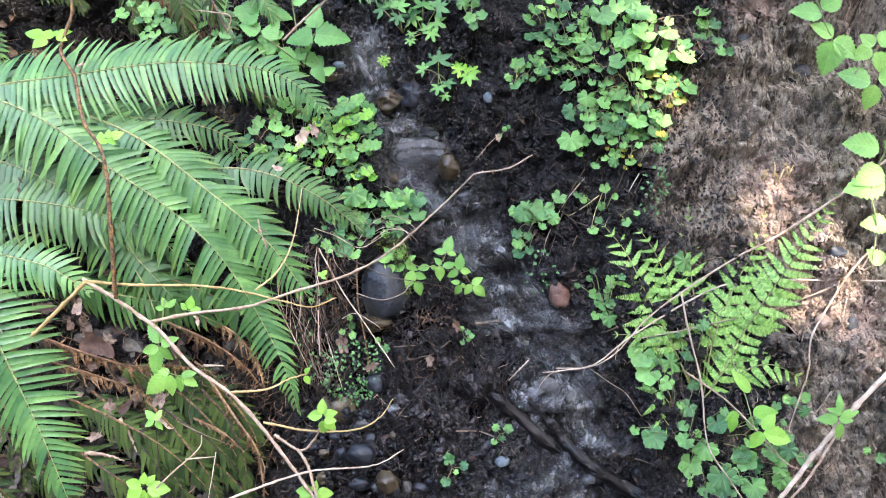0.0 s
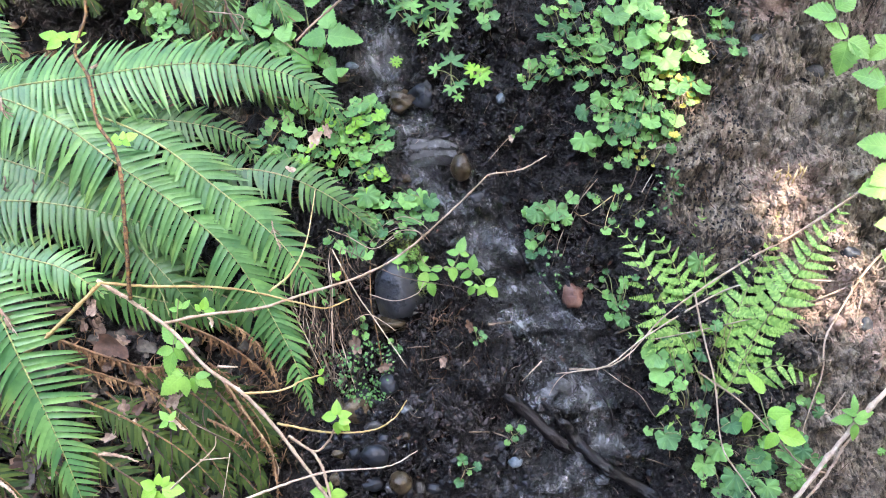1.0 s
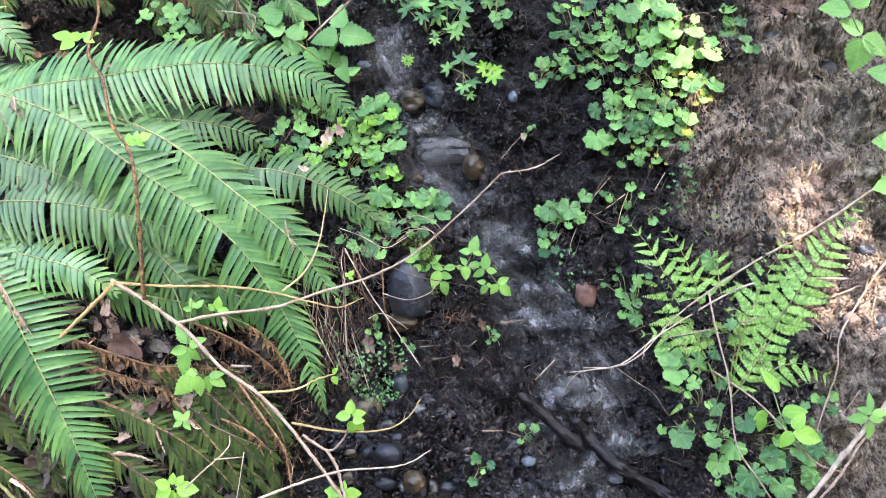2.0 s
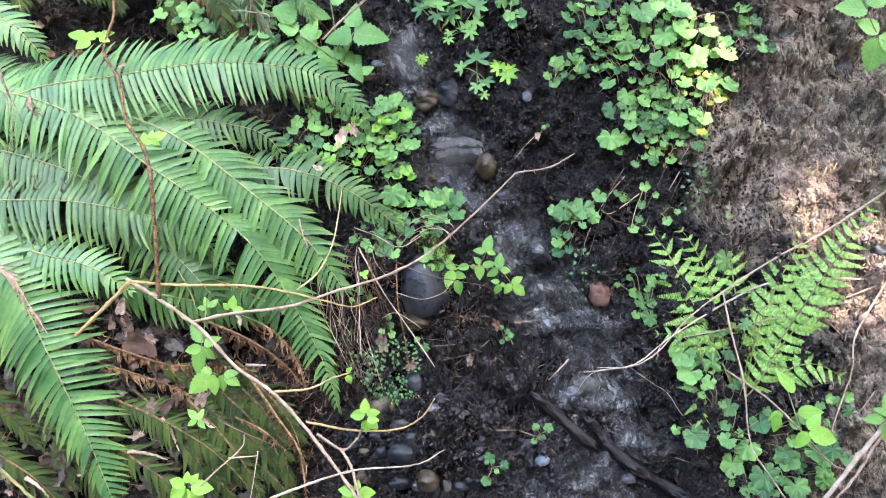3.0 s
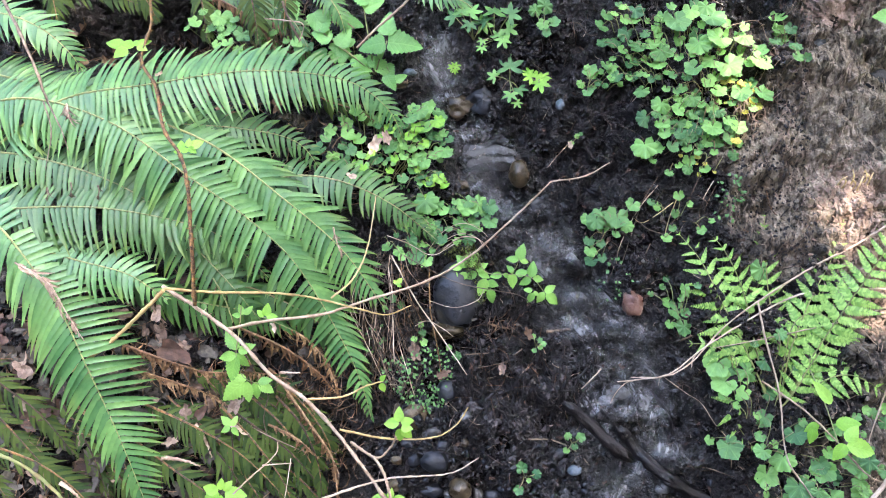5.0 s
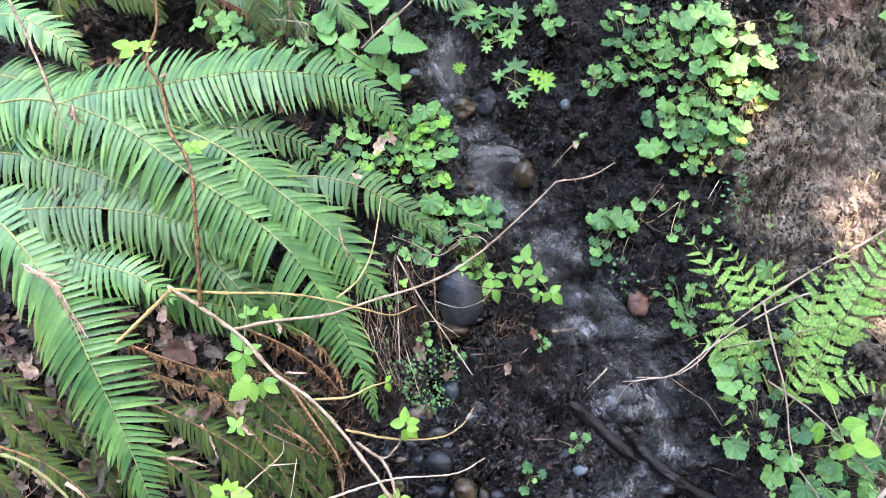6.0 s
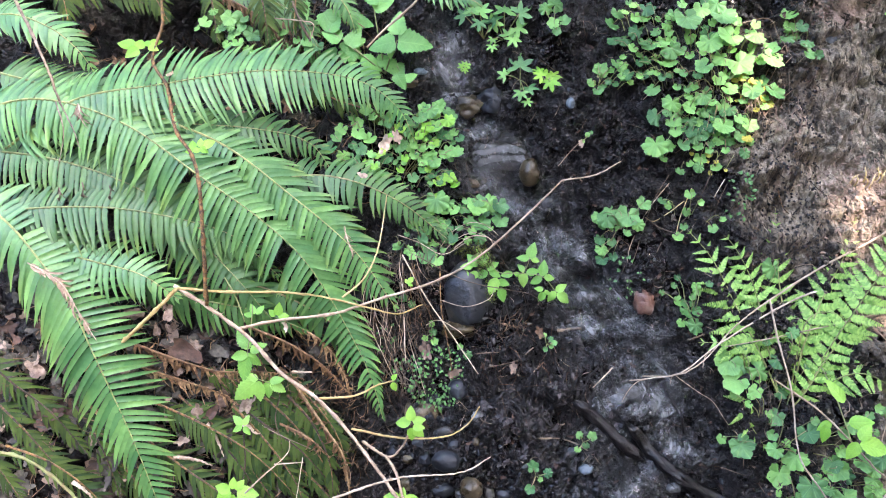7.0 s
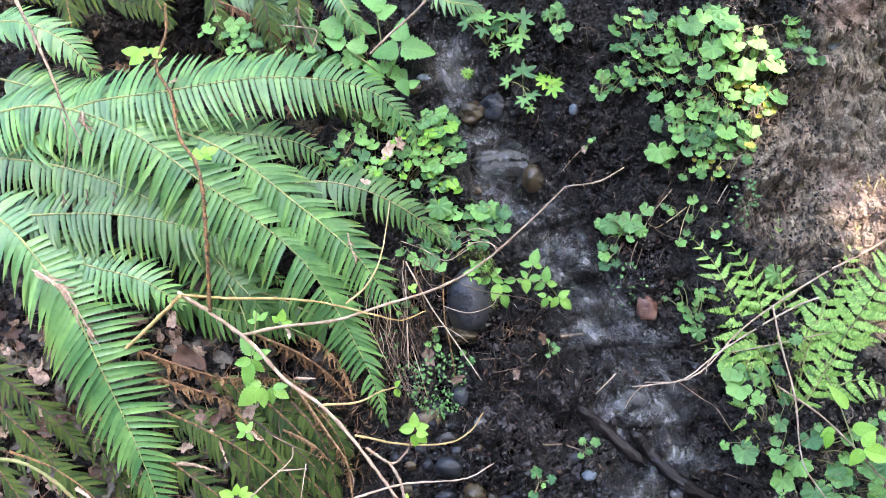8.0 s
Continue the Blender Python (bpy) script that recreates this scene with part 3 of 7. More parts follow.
def lady_pinna_shape(pairs=15, seed=0):
    """A pinna that is itself feathered: close-set toothed pinnules along a thin rib, ending in a point."""
    rng = random.Random(seed)
    s = Shape()
    s.add([(0, 0.007, 0.004), (1, 0, -0.1), (0, -0.007, 0.004)], [(0, 2, 1)])
    for k in range(pairs):
        t = (k + 0.4) / pairs
        size = 0.178 * (1 - t ** 1.8) * (0.78 + 0.22 * min(1, 5 * t)) + 0.018
        for sign in (1, -1):
            a = radians(60 + rng.uniform(-5, 5)) * sign
            d = Vector((math.cos(a), math.sin(a), rng.uniform(-0.22, 0.04)))
            q = Vector((-math.sin(a), math.cos(a), 0)) * 0.034 * (1.1 - 0.5 * t)
            o = Vector((t, 0, -0.1 * t * t))
            ring = [o - q * 0.9, o + d * size * 0.45 - q * 1.15, o + d * size * 0.6 - q * 0.8, o + d * size * 0.84 - q * 0.75, o + d * size, o + d * size * 0.84 + q * 0.6, o + d * size * 0.6 + q * 0.7, o + d * size * 0.45 + q * 1.05, o + q * 0.9]
            s.add(ring, [tuple(range(9)) if sign > 0 else tuple(range(8, -1, -1))])
    return s.verts, s.faces


LADY_PINNAE = [mesh_of("pinna", *lady_pinna_shape(14 + k, k), LADY) for k in range(3)]


def cup_shape(seed, lobes=7, cupped=0.1):
    """Rounded leaf with shallow lobes and scalloped teeth, heart-shaped at its stalk; radius 1."""
    rng = random.Random(seed)
    n = lobes * 8
    verts, faces = [(0.18, 0, 0.02)], []
    for ring, f in enumerate((0.5, 1.0)):
        for i in range(n + 1):
            a = -math.pi + 0.2 + (2 * math.pi - 0.4) * i / n
            lobe = 0.5 + 0.5 * math.cos((i / 8 - 0.5) * 2 * math.pi)
            tooth = 0.05 * math.cos((i / 8 - 0.5) * 6 * math.pi) * rng.uniform(0.5, 1.3) if ring else 0
            r = f * (0.80 + 0.17 * lobe ** 0.8 * f + tooth + rng.uniform(-0.015, 0.015)) * (1 - 0.16 * (abs(a) / math.pi) ** 2)
            z = cupped * (f ** 2) * (1 if ring else 0.35) + 0.13 * f * (lobe - 0.5) + rng.uniform(-0.04, 0.04) * f
            verts.append((r * math.cos(a) + 0.25, r * math.sin(a), z))
    m = n + 1
    for i in range(n):
        faces.append((0, 1 + i, 2 + i))
        faces.append((1 + i, 1 + m + i, 2 + m + i, 2 + i))
    return verts, faces


CUPS = {m.name: [mesh_of("leaf", *cup_shape(k, 5 + 2 * (k % 2), c), m) for k, c in enumerate((0.12, -0.1, 0.25, -0.22, 0.04))] for m in (CUP, SAP, YELLOWED)}
LEAFLETS = {m.name: [mesh_of("leaflet", *blade(16, heart if m is NETTLE else ovate, f, d, 0.05 if m is SAP else 0.1), m) for f, d in ((0.15, 0.12), (0.3, 0.2), (-0.1, 0.25))] for m in (BERRY, NETTLE, CUP, MOSS, SAP)}


# ---- ferns ----
def sword_frond(fern, path, longest, pinna_width=0.0110, gap=0.0130, whole=True, material=None, seed=0, bare=0.04, taper=1.2, face=None, swing=14, ragged=0.06, hang=0.0, skew=0):
    """A frond: a stalk along path (u, v, h) with pinnae on both sides, single objects where whole is set."""
    rng = random.Random(seed)
    material = material or SWORD
    face = face or FACE
    points = [on_bank(q) for q in path]
    count = 60
    line = spline(points, count)
    length = sum((b - a).length for a, b in zip(line, line[1:]))
    stalk = Shape()
    stalk.tube(line, 0.0032, 0.0007, 5, 0.1, rng)
    frond = part("frond", stalk.mesh("frond", FROND_DEAD if material is FROND_DEAD else STEM if material is SWORD_OLD else CANE_DARK if material is SWORD_DULL else RACHIS), fern)
    pairs = int(length * (1 - bare) / gap)
    rest = Shape()
    for k in range(pairs):
        t = bare + (1 - bare) * (k + 0.5) / pairs
        i = min(int(t * count), count - 1)
        f = t * count - i
        here = line[i].lerp(line[i + 1], f)
        ahead = (line[min(i + 2, count)] - line[max(i - 1, 0)]).normalized()
        side = face.cross(ahead).normalized()
        up = ahead.cross(side).normalized()
        size = longest * min(1.0, 0.75 + 0.8 * (t - bare)) * (1 - max(0, (t - 0.35) / 0.66) ** (2.0 * taper)) + 0.006
        for sign in (1, -1):
            if rng.random() < ragged * 0.4:
                continue
            lean = radians(swing + sign * skew + 26 * t * t + 5 * math.sin(k * 0.21 + seed) + rng.gauss(0, 1.3) + (rng.uniform(-9, 9) if rng.random() < 0.06 else 0))
            long_way = side * sign * math.cos(lean) + ahead * math.sin(lean) + DOWN * (0.1 + hang + rng.uniform(-0.03, 0.04) + hang * rng.uniform(-0.7, 0.9)) + up * (0.03 * math.sin(k * 0.33) + rng.gauss(0, 0.015))
            if material is FROND_DEAD:
                long_way = DOWN + side * sign * 0.42 + ahead * rng.uniform(-0.35, 0.45) + up * rng.uniform(-0.1, 0.4)
            roll_up = up + side * rng.uniform(-0.2, 0.2) + ahead * rng.gauss(0.14, 0.09)
            l = size * rng.uniform(0.9, 1.06)
            if rng.random() < ragged:
                l *= rng.uniform(0.5, 0.85)
            w = pinna_width * rng.uniform(0.88, 1.1) * (0.45 + 0.55 * min(1, size / longest * 1.2))
            m = axes(long_way, roll_up, here, l, -sign * w, l)
            pick = rng.randrange(len(PINNA_SHAPES))
            if whole:
                part("pinna", PINNAE[material.name][pick], frond, m)
            else:
                rest.add(*(rng.choice(CURLED) if material is FROND_DEAD else PINNA_SHAPES[pick]), m)
    if not whole:
        part("pinnae", rest.mesh("pinnae", material), frond, kind="stuff")
    return frond


def lady_frond(fern, path, longest, gap=0.0230, seed=0):
    rng = random.Random(seed)
    points = [on_bank(q) for q in path]
    count = 40
    line = spline(points, count)
    length = sum((b - a).length for a, b in zip(line, line[1:]))
    stalk = Shape()
    stalk.tube(line, 0.0022, 0.0006, 5, 0.1, rng)
    frond = part("frond", stalk.mesh("frond", RACHIS), fern)
    bare = 0.28
    pairs = max(6, int(length * (1 - bare) / gap))
    for k in range(pairs):
        t = bare + (1 - bare) * (k + 0.5) / pairs
        i = min(int(t * count), count - 1)
        here = line[i].lerp(line[i + 1], t * count - i)
        ahead = (line[min(i + 2, count)] - line[max(i - 1, 0)]).normalized()
        side = FACE.cross(ahead).normalized()
        up = ahead.cross(side).normalized()
        body = (t - bare) / (1 - bare)
        size = 1.12 * longest * (0.55 + 0.45 * min(1, body * 4)) * (1 - body ** 1.7) + 0.004
        for sign in (1, -1):
            lean = radians(24 + 16 * body + rng.uniform(-7, 7))
            way = side * sign * math.cos(lean) + ahead * math.sin(lean) + DOWN * rng.uniform(0.0, 0.2) + up * rng.uniform(-0.05, 0.1)
            m = axes(way, up + ahead * rng.uniform(-0.3, 0.3), here, size * rng.uniform(0.92, 1.08), size * 0.95, size)
            part("pinna", LADY_PINNAE[rng.randrange(3)], frond, m)
    return frond


# ---- leaves on stalks ----
def cup_leaf(plant, root, q, radius, rng, material=None, turn=None):
    """One rounded leaf at (u, v, h) on a thin stalk from the plant's root."""
    material = material or CUP
    place = on_bank(q)
    pull = min(1.0, 0.045 / max(math.hypot(q[0] - root[0], q[1] - root[1]), 1e-6)) * rng.uniform(0.5, 1.1)
    ru, rv = q[0] + (root[0] - q[0]) * pull, q[1] + (root[1] - q[1]) * pull - rng.uniform(0.0, 0.02)
    root = ground_at(ru, rv, -0.002)
    stalk = place - root
    way = Vector((rng.uniform(-0.5, 0.5), 0, 0)) + stalk.normalized() * 0.25 + DOWN * 0.9
    if turn is not None:
        way = ACROSS * math.sin(turn) + VUP * math.cos(turn)
    normal = OUT * 0.75 + Vector((0, 0, 0.45)) + Vector((rng.uniform(-0.4, 0.4), rng.uniform(-0.35, 0.35), rng.uniform(-0.3, 0.3)))
    way = way - normal * way.dot(normal) / normal.length_squared
    leaf = part("leaf", CUPS[material.name][rng.randrange(5)], plant, axes(way, normal, place, radius, radius * rng.uniform(0.92, 1.1), radius))
    bend = root.lerp(place, 0.55) + OUT * rng.uniform(0.0, 0.02) + Vector((0, 0, rng.uniform(0.0, 0.02)))
    stalk_shape = Shape()
    stalk_shape.tube(spline([root, bend, place], 6), 0.0010, 0.0007, 4)
    part("stalk", stalk_shape.mesh("stalk", STEM), leaf)


def fringecup(root_q, leaves, label, seed, cloud=(), material=None, size=(0.009, 0.025)):
    """leaves: (u, v, h, radius); cloud: (u, v, h, spread u, spread v, count) of smaller ones between."""
    rng = random.Random(seed)
    root = on_bank((root_q[0], root_q[1], soil_height(root_q[0], root_q[1]) - 0.004))
    plant = thing("fringecup_plant", root, label, "plant", "fringecup plants")
    for u, v, h, r in leaves:
        cup_leaf(plant, root_q, (u, v, max(h, soil_height(u, v) + 0.012)), r, rng, material)
    for u, v, h, su, sv, count in cloud:
        made, tries = [], 0
        while len(made) < count and tries < count * 30:
            tries += 1
            a, d = rng.uniform(0, 2 * math.pi), math.sqrt(rng.random())
            q = (u + su * d * math.cos(a), v + sv * d * math.sin(a))
            r = size[0] + (size[1] - size[0]) * rng.random() ** 1.3
            if any((q[0] - m[0]) ** 2 + (q[1] - m[1]) ** 2 < (0.62 * (r + m[2])) ** 2 for m in made):
                continue
            made.append((*q, r))
            hh = max(h * rng.uniform(0.4, 1.1), soil_height(*q) + 0.012)
            cup_leaf(plant, root_q, (*q, hh), r, rng, material)
    return plant


def leaflet_at(parent, q_or_place, way, normal, length, rng, material, width=1.0):
    part("leaflet", LEAFLETS[material.name][rng.randrange(3)], parent, axes(way, normal, q_or_place, length, length * width, length))


def trefoil(parent, place, way, length, rng, material=None, width=1.0):
    """Three toothed leaflets at the end of a short stalk."""
    material = material or BERRY
    normal = (OUT * 0.9 + Vector((0, 0, 0.4)) + Vector((rng.uniform(-0.3, 0.3), rng.uniform(-0.3, 0.3), 0))).normalized()
    way = (way - normal * way.dot(normal)).normalized()
    side = normal.cross(way)
    for a, s in ((0, 1.0), (72, 0.8), (-72, 0.8)):
        a = radians(a + rng.uniform(-10, 10))
        leaflet_at(parent, place + way * length * (0.28 if s == 1.0 else 0.1), way * math.cos(a) + side * math.sin(a), normal + way * rng.uniform(-0.3, 0.2), length * s * rng.uniform(0.9, 1.08), rng, material, width)


def cane(name, parent, path, r0, r1, material, count=48, knots=7, sides=7, seed=1, wobble=0.1, thorns=0):
    rng = random.Random(seed)
    line = spline([on_bank(q) for q in path], count)
    line = [p + Vector((rng.uniform(-1, 1), rng.uniform(-1, 1), rng.uniform(-1, 1))) * r0 * 0.18 for p in line]
    s = Shape()
    s.tube(line, r0, r1, sides, wobble, rng, knots)
    for _ in range(thorns):
        i = rng.randrange(1, count)
        ahead = (line[i + 1] - line[i - 1]).normalized()
        out = ahead.orthogonal()
        out.rotate(Matrix.Rotation(rng.uniform(0, 6.3), 3, ahead))
        s.tube([line[i], line[i] + (out * 0.7 + ahead * 0.3) * r0 * rng.uniform(1.6, 3.2)], r0 * 0.45, r0 * 0.05, 4)
    return part(name, s.mesh(name, material), parent)


def pebble_shape(seed, rough=0.12, rings=7, sides=12, squash=(1, 0.8, 0.62)):
    rng = random.Random(seed)
    off = [rng.uniform(0, 50) for _ in range(3)]
    verts, faces = [], []
    for i in range(rings + 1):
        a = math.pi * i / rings
        for k in range(sides):
            b = 2 * math.pi * k / sides
            d = Vector((math.sin(a) * math.cos(b), math.sin(a) * math.sin(b), math.cos(a)))
            r = 1 + rough * 2 * noise.noise(d * 1.3 + Vector(off)) + rough * 0.6 * noise.noise(d * 4 + Vector(off)) + rough * 0.35 * noise.noise(d * 9 + Vector(off))
            verts.append((d.x * r * squash[0], d.y * r * squash[1], d.z * r * squash[2]))
    for i in range(rings):
        for k in range(sides):
            a, b = i * sides + k, i * sides + (k + 1) % sides
            faces.append((a, a + sides, b + sides, b))
    return verts, faces


def litter_shape(seed, lobes=5, curl=0.3):
    """A dry, crumpled, pointed-lobed leaf, its edges curling up."""
    rng = random.Random(seed)
    n = lobes * 6
    lean, off = rng.uniform(-0.5, 0.5), Vector((rng.uniform(0, 30), rng.uniform(0, 30), 0))
    verts, faces = [(0, 0, 0)], []
    for f in (0.5, 1.0):
        for i in range(n):
            a = 2 * math.pi * i / n
            r = f * (0.62 + 0.36 * abs(math.cos(a * lobes / 2)) ** 1.3 * f + rng.uniform(-0.07, 0.07) * f)
            x, y = r * math.cos(a), r * math.sin(a) * 0.72
            fold = 0.28 * noise.noise(Vector((x * 2.2, y * 2.2, 0)) + off)
            verts.append((x, y, curl * (x * x * 0.9 + y * y + lean * x * y - 0.3 * x) + fold))
    for i in range(n):
        k = (i + 1) % n
        faces += [(0, 1 + i, 1 + k), (1 + i, 1 + n + i, 1 + n + k, 1 + k)]
    return verts, faces


def jagged_shape(seed, lobes=5):
    """Deeply cut, pointed palmate leaf of radius 1."""
    rng = random.Random(seed)
    n = lobes * 4
    verts, faces = [(0, 0, 0)], []
    for i in range(n + 1):
        a = -2.3 + 4.6 * i / n
        deep = (1.0, 0.72, 0.42, 0.70)[(i + 2) % 4]
        r = deep * (1 - 0.1 * abs(a)) * rng.uniform(0.92, 1.08)
        verts.append((r * math.cos(a), r * math.sin(a), -0.12 * r * r + rng.uniform(-0.05, 0.05)))
    for i in range(n):
        faces.append((0, 1 + i, 2 + i))
    return verts, faces


JAGGED = {m.name: [mesh_of("leaf", *jagged_shape(k, 5), m) for k in range(3)] for m in (CUP, SAP, NETTLE)}


def jagged_leaf(plant, q, turn, radius, rng, material):
    a = radians(turn)
    normal = OUT * 0.8 + Vector((rng.uniform(-0.3, 0.3), rng.uniform(-0.3, 0.3), 0.4))
    way = ACROSS * math.sin(a) + VUP * math.cos(a)
    way = way - normal * way.dot(normal) / normal.length_squared
    return part("leaf", JAGGED[material.name][rng.randrange(3)], plant, axes(way, normal, on_bank(q), radius, radius, radius))


def leaflet_between(parent, a, b, material, rng, width=1.0):
    """One leaflet from its stalk at a to its tip at b, both (u, v, h)."""
    base, tip = on_bank(a), on_bank(b)
    normal = OUT * 0.9 + Vector((rng.uniform(-0.35, 0.35), rng.uniform(-0.3, 0.1), 0.4 + rng.uniform(-0.3, 0.3)))
    return leaflet_at(parent, base, tip - base, normal, (tip - base).length * 1.04, rng, material, width)


def rotten_log(path, r0, r1, label, seed, sunk=0.3):
    """A half-buried length of wet dead wood: furrowed bark, uneven girth, splintered ends."""
    rng = random.Random(seed)
    path = [(q[0], q[1], soil_height(q[0], q[1]) + (r0 + r1) / 2 * (1 - 2 * sunk)) for q in path]
    rings, sides = 46, 22
    line = spline([on_bank(q) for q in path], rings)
    off = Vector((rng.uniform(0, 40), rng.uniform(0, 40), rng.uniform(0, 40)))
    verts, faces = [], []
    for i, p in enumerate(line):
        ahead = (line[min(i + 1, rings)] - line[max(i - 1, 0)]).normalized()
        side = OUT.cross(ahead).normalized()
        up = ahead.cross(side)
        t = i / rings
        bow = noise.noise(Vector((t * 5, 3, 1)) + off) * r0 * 0.25
        girth = (r0 + (r1 - r0) * t) * (1 + 0.14 * noise.noise(Vector((t * 7, 0, 0)) + off))
        for k in range(sides):
            a = 2 * math.pi * k / sides
            ridge = noise.noise(Vector((math.cos(a) * 3.2, math.sin(a) * 3.2, t * 4)) + off)
            crack = abs(noise.noise(Vector((math.cos(a) * 5, math.sin(a) * 5, t * 3 + 9)) + off))
            r = girth * (1 + 0.3 * ridge - 0.34 * max(0, 0.22 - crack) / 0.22)
            ragged = noise.noise(Vector((math.cos(a) * 2, math.sin(a) * 2, 7)) + off)
            slip = (ragged * 1.9 * girth) * (max(0, 1 - t * 9) - max(0, 1 - (1 - t) * 9))
            end = min(1.0, 0.32 + t * 11, 0.25 + (1 - t) * 12)
            verts.append(p + side * bow + (side * math.cos(a) + up * math.sin(a)) * r * end + ahead * slip)
    for i in range(rings):
        for k in range(sides):
            a, b = i * sides + k, i * sides + (k + 1) % sides
            faces.append((a, b, b + sides, a + sides))
    faces += [tuple(range(sides))[::-1], tuple(range(rings * sides, (rings + 1) * sides))]
    return tagged(new("fallen_branch", mesh_of("fallen_branch", verts, faces, WETWOOD)), label, "branch", "fallen branches")


def stalk_to(parent, a, b, r=0.0012, material=None, sag=0.01):
    s = Shape()
    s.tube(spline([a, a.lerp(b, 0.5) + OUT * sag, b], 6), r, r * 0.7, 4)
    return part("stalk", s.mesh("stalk", material or STEM), parent)


def stone(name, q, size, material, label, turn=0.0, seed=0, rough=0.1, sink=0.35, squash=None, rings=10, sides=16):
    """A stone bedded in the mud; size: half lengths across, up the bank and out of it."""
    me = mesh_of(name, *pebble_shape(seed, rough, rings, sides, (1, 1, 1)), material)
    lift = soil_height(q[0], q[1]) + size[2] * (1 - 2 * sink)
    m = axes(ACROSS * math.cos(radians(turn)) + VUP * math.sin(radians(turn)), OUT, on_bank((q[0], q[1], lift)), *size)
    ob = new(name, me)
    ob.matrix_basis = m
    return tagged(ob, label, "stone", "stones in the stream bank")


def stick(name, path, r0, r1, material, label, seed=0, knots=6, wobble=0.12, category="twig", group="fallen twigs", sides=7, count=24, lift=None, jitter=0.25):
    """path: (u, v, h); h is taken over the soil where lift is set."""
    if lift is not None:
        path = [(q[0], q[1], soil_height(q[0], q[1]) + lift) for q in path]
    rng = random.Random(seed)
    line = spline([on_bank(q) for q in path], count)
    line = [p + Vector((rng.uniform(-1, 1), rng.uniform(-1, 1), rng.uniform(-1, 1))) * r0 * jitter for p in line]
    s = Shape()
    s.tube(line, r0, r1, sides, wobble, rng, knots)
    return tagged(new(name, s.mesh(name, material)), label, category, group)


def dry_leaf(q, size, turn, label, material, rng, lift=0.012):
    me = mesh_of("dry_leaf", *litter_shape(rng.randrange(9999), rng.choice((3, 5, 5)), rng.uniform(0.15, 0.6)), material)
    normal = OUT + Vector((rng.uniform(-0.6, 0.6), rng.uniform(-0.6, 0.6), rng.uniform(-0.2, 0.6)))
    a = radians(turn)
    ob = new("dry_leaf", me)
    h = max(q[2], soil_height(q[0], q[1]) + lift)
    ob.matrix_basis = axes(ACROSS * math.cos(a) + VUP * math.sin(a), normal, on_bank((q[0], q[1], h)), size, size * 0.8, size)
    return tagged(ob, label, "dry leaf", "fallen leaves")

# ---- sword fern on the shaded side ----
fern = thing("sword_fern", on_bank((-1.213, 0.193, 0.000)), "large glossy green sword fern arching over the mud bank", "fern", "sword ferns")
sword_frond(fern, [(-1.108, 0.278, 0.072), (-0.944, 0.370, 0.112), (-0.762, 0.397, 0.128), (-0.546, 0.429, 0.116), (-0.364, 0.419, 0.088), (-0.273, 0.366, 0.060), (-0.236, 0.296, 0.036)], 0.102, seed=1, swing=5, skew=4)
sword_frond(fern, [(-1.211, 0.352, 0.068), (-1.023, 0.377, 0.102), (-0.830, 0.318, 0.129), (-0.663, 0.205, 0.136), (-0.557, 0.131, 0.122), (-0.466, 0.050, 0.109), (-0.404, -0.041, 0.088), (-0.344, -0.153, 0.071), (-0.315, -0.228, 0.058), (-0.299, -0.290, 0.048)], 0.115, seed=2, swing=11, taper=1.35, hang=0.08, skew=12)
for path, longest, s, mat in (
    ([(-1.198, 0.135, 0.070), (-1.012, 0.147, 0.100), (-0.849, 0.144, 0.120), (-0.698, 0.119, 0.120), (-0.597, 0.084, 0.110), (-0.509, 0.004, 0.090)], 0.10, 5, SWORD_OLD),
    ([(-1.179, 0.462, 0.030), (-0.973, 0.402, 0.060), (-0.768, 0.336, 0.080), (-0.577, 0.317, 0.080), (-0.463, 0.292, 0.060), (-0.406, 0.223, 0.040)], 0.085, 6, SWORD_OLD),
    ([(-0.593, 0.189, 0.020), (-0.476, 0.221, 0.050), (-0.364, 0.206, 0.070), (-0.259, 0.159, 0.060), (-0.167, 0.087, 0.040)], 0.062, 7, SWORD_OLD),
    ([(-0.858, 0.220, 0.060), (-0.698, 0.097, 0.090), (-0.602, 0.004, 0.090), (-0.525, -0.089, 0.070)], 0.09, 8, SWORD_OLD),
    ([(-1.045, 0.074, 0.080), (-0.897, 0.037, 0.110), (-0.787, 0.008, 0.120), (-0.710, -0.043, 0.110)], 0.075, 9, SWORD),
    ([(-1.207, 0.283, 0.050), (-0.993, 0.252, 0.080), (-0.790, 0.178, 0.100), (-0.630, 0.051, 0.080), (-0.555, -0.066, 0.050)], 0.1, 10, SWORD_OLD),
):
    sword_frond(fern, path, longest, material=mat, seed=s, swing=6)

side_fern = thing("sword_fern", on_bank((-0.872, 0.233, -0.020)), "green sword fern crown under longer fronds", "fern", "sword ferns")
sword_frond(side_fern, [(-0.792, 0.348, 0.082), (-0.627, 0.276, 0.107), (-0.485, 0.171, 0.107), (-0.360, 0.063, 0.090), (-0.271, -0.059, 0.070)], 0.098, seed=3, swing=13, taper=1.5, hang=0.12, skew=8)
near_fern = thing("sword_fern", on_bank((-1.243, 0.079, 0.020)), "smaller green sword fern with long drooping fronds", "fern", "sword ferns")
sword_frond(near_fern, [(-1.168, 0.180, 0.086), (-1.051, 0.095, 0.115), (-0.933, -0.043, 0.130), (-0.871, -0.167, 0.122), (-0.801, -0.327, 0.101), (-0.739, -0.502, 0.072)], 0.118, seed=11, swing=12, gap=0.0142, pinna_width=0.0122, skew=-9)
high_fern = thing("sword_fern", on_bank((-1.256, 0.569, -0.020)), "sword fern frond reaching over the dark hollow", "fern", "sword ferns")
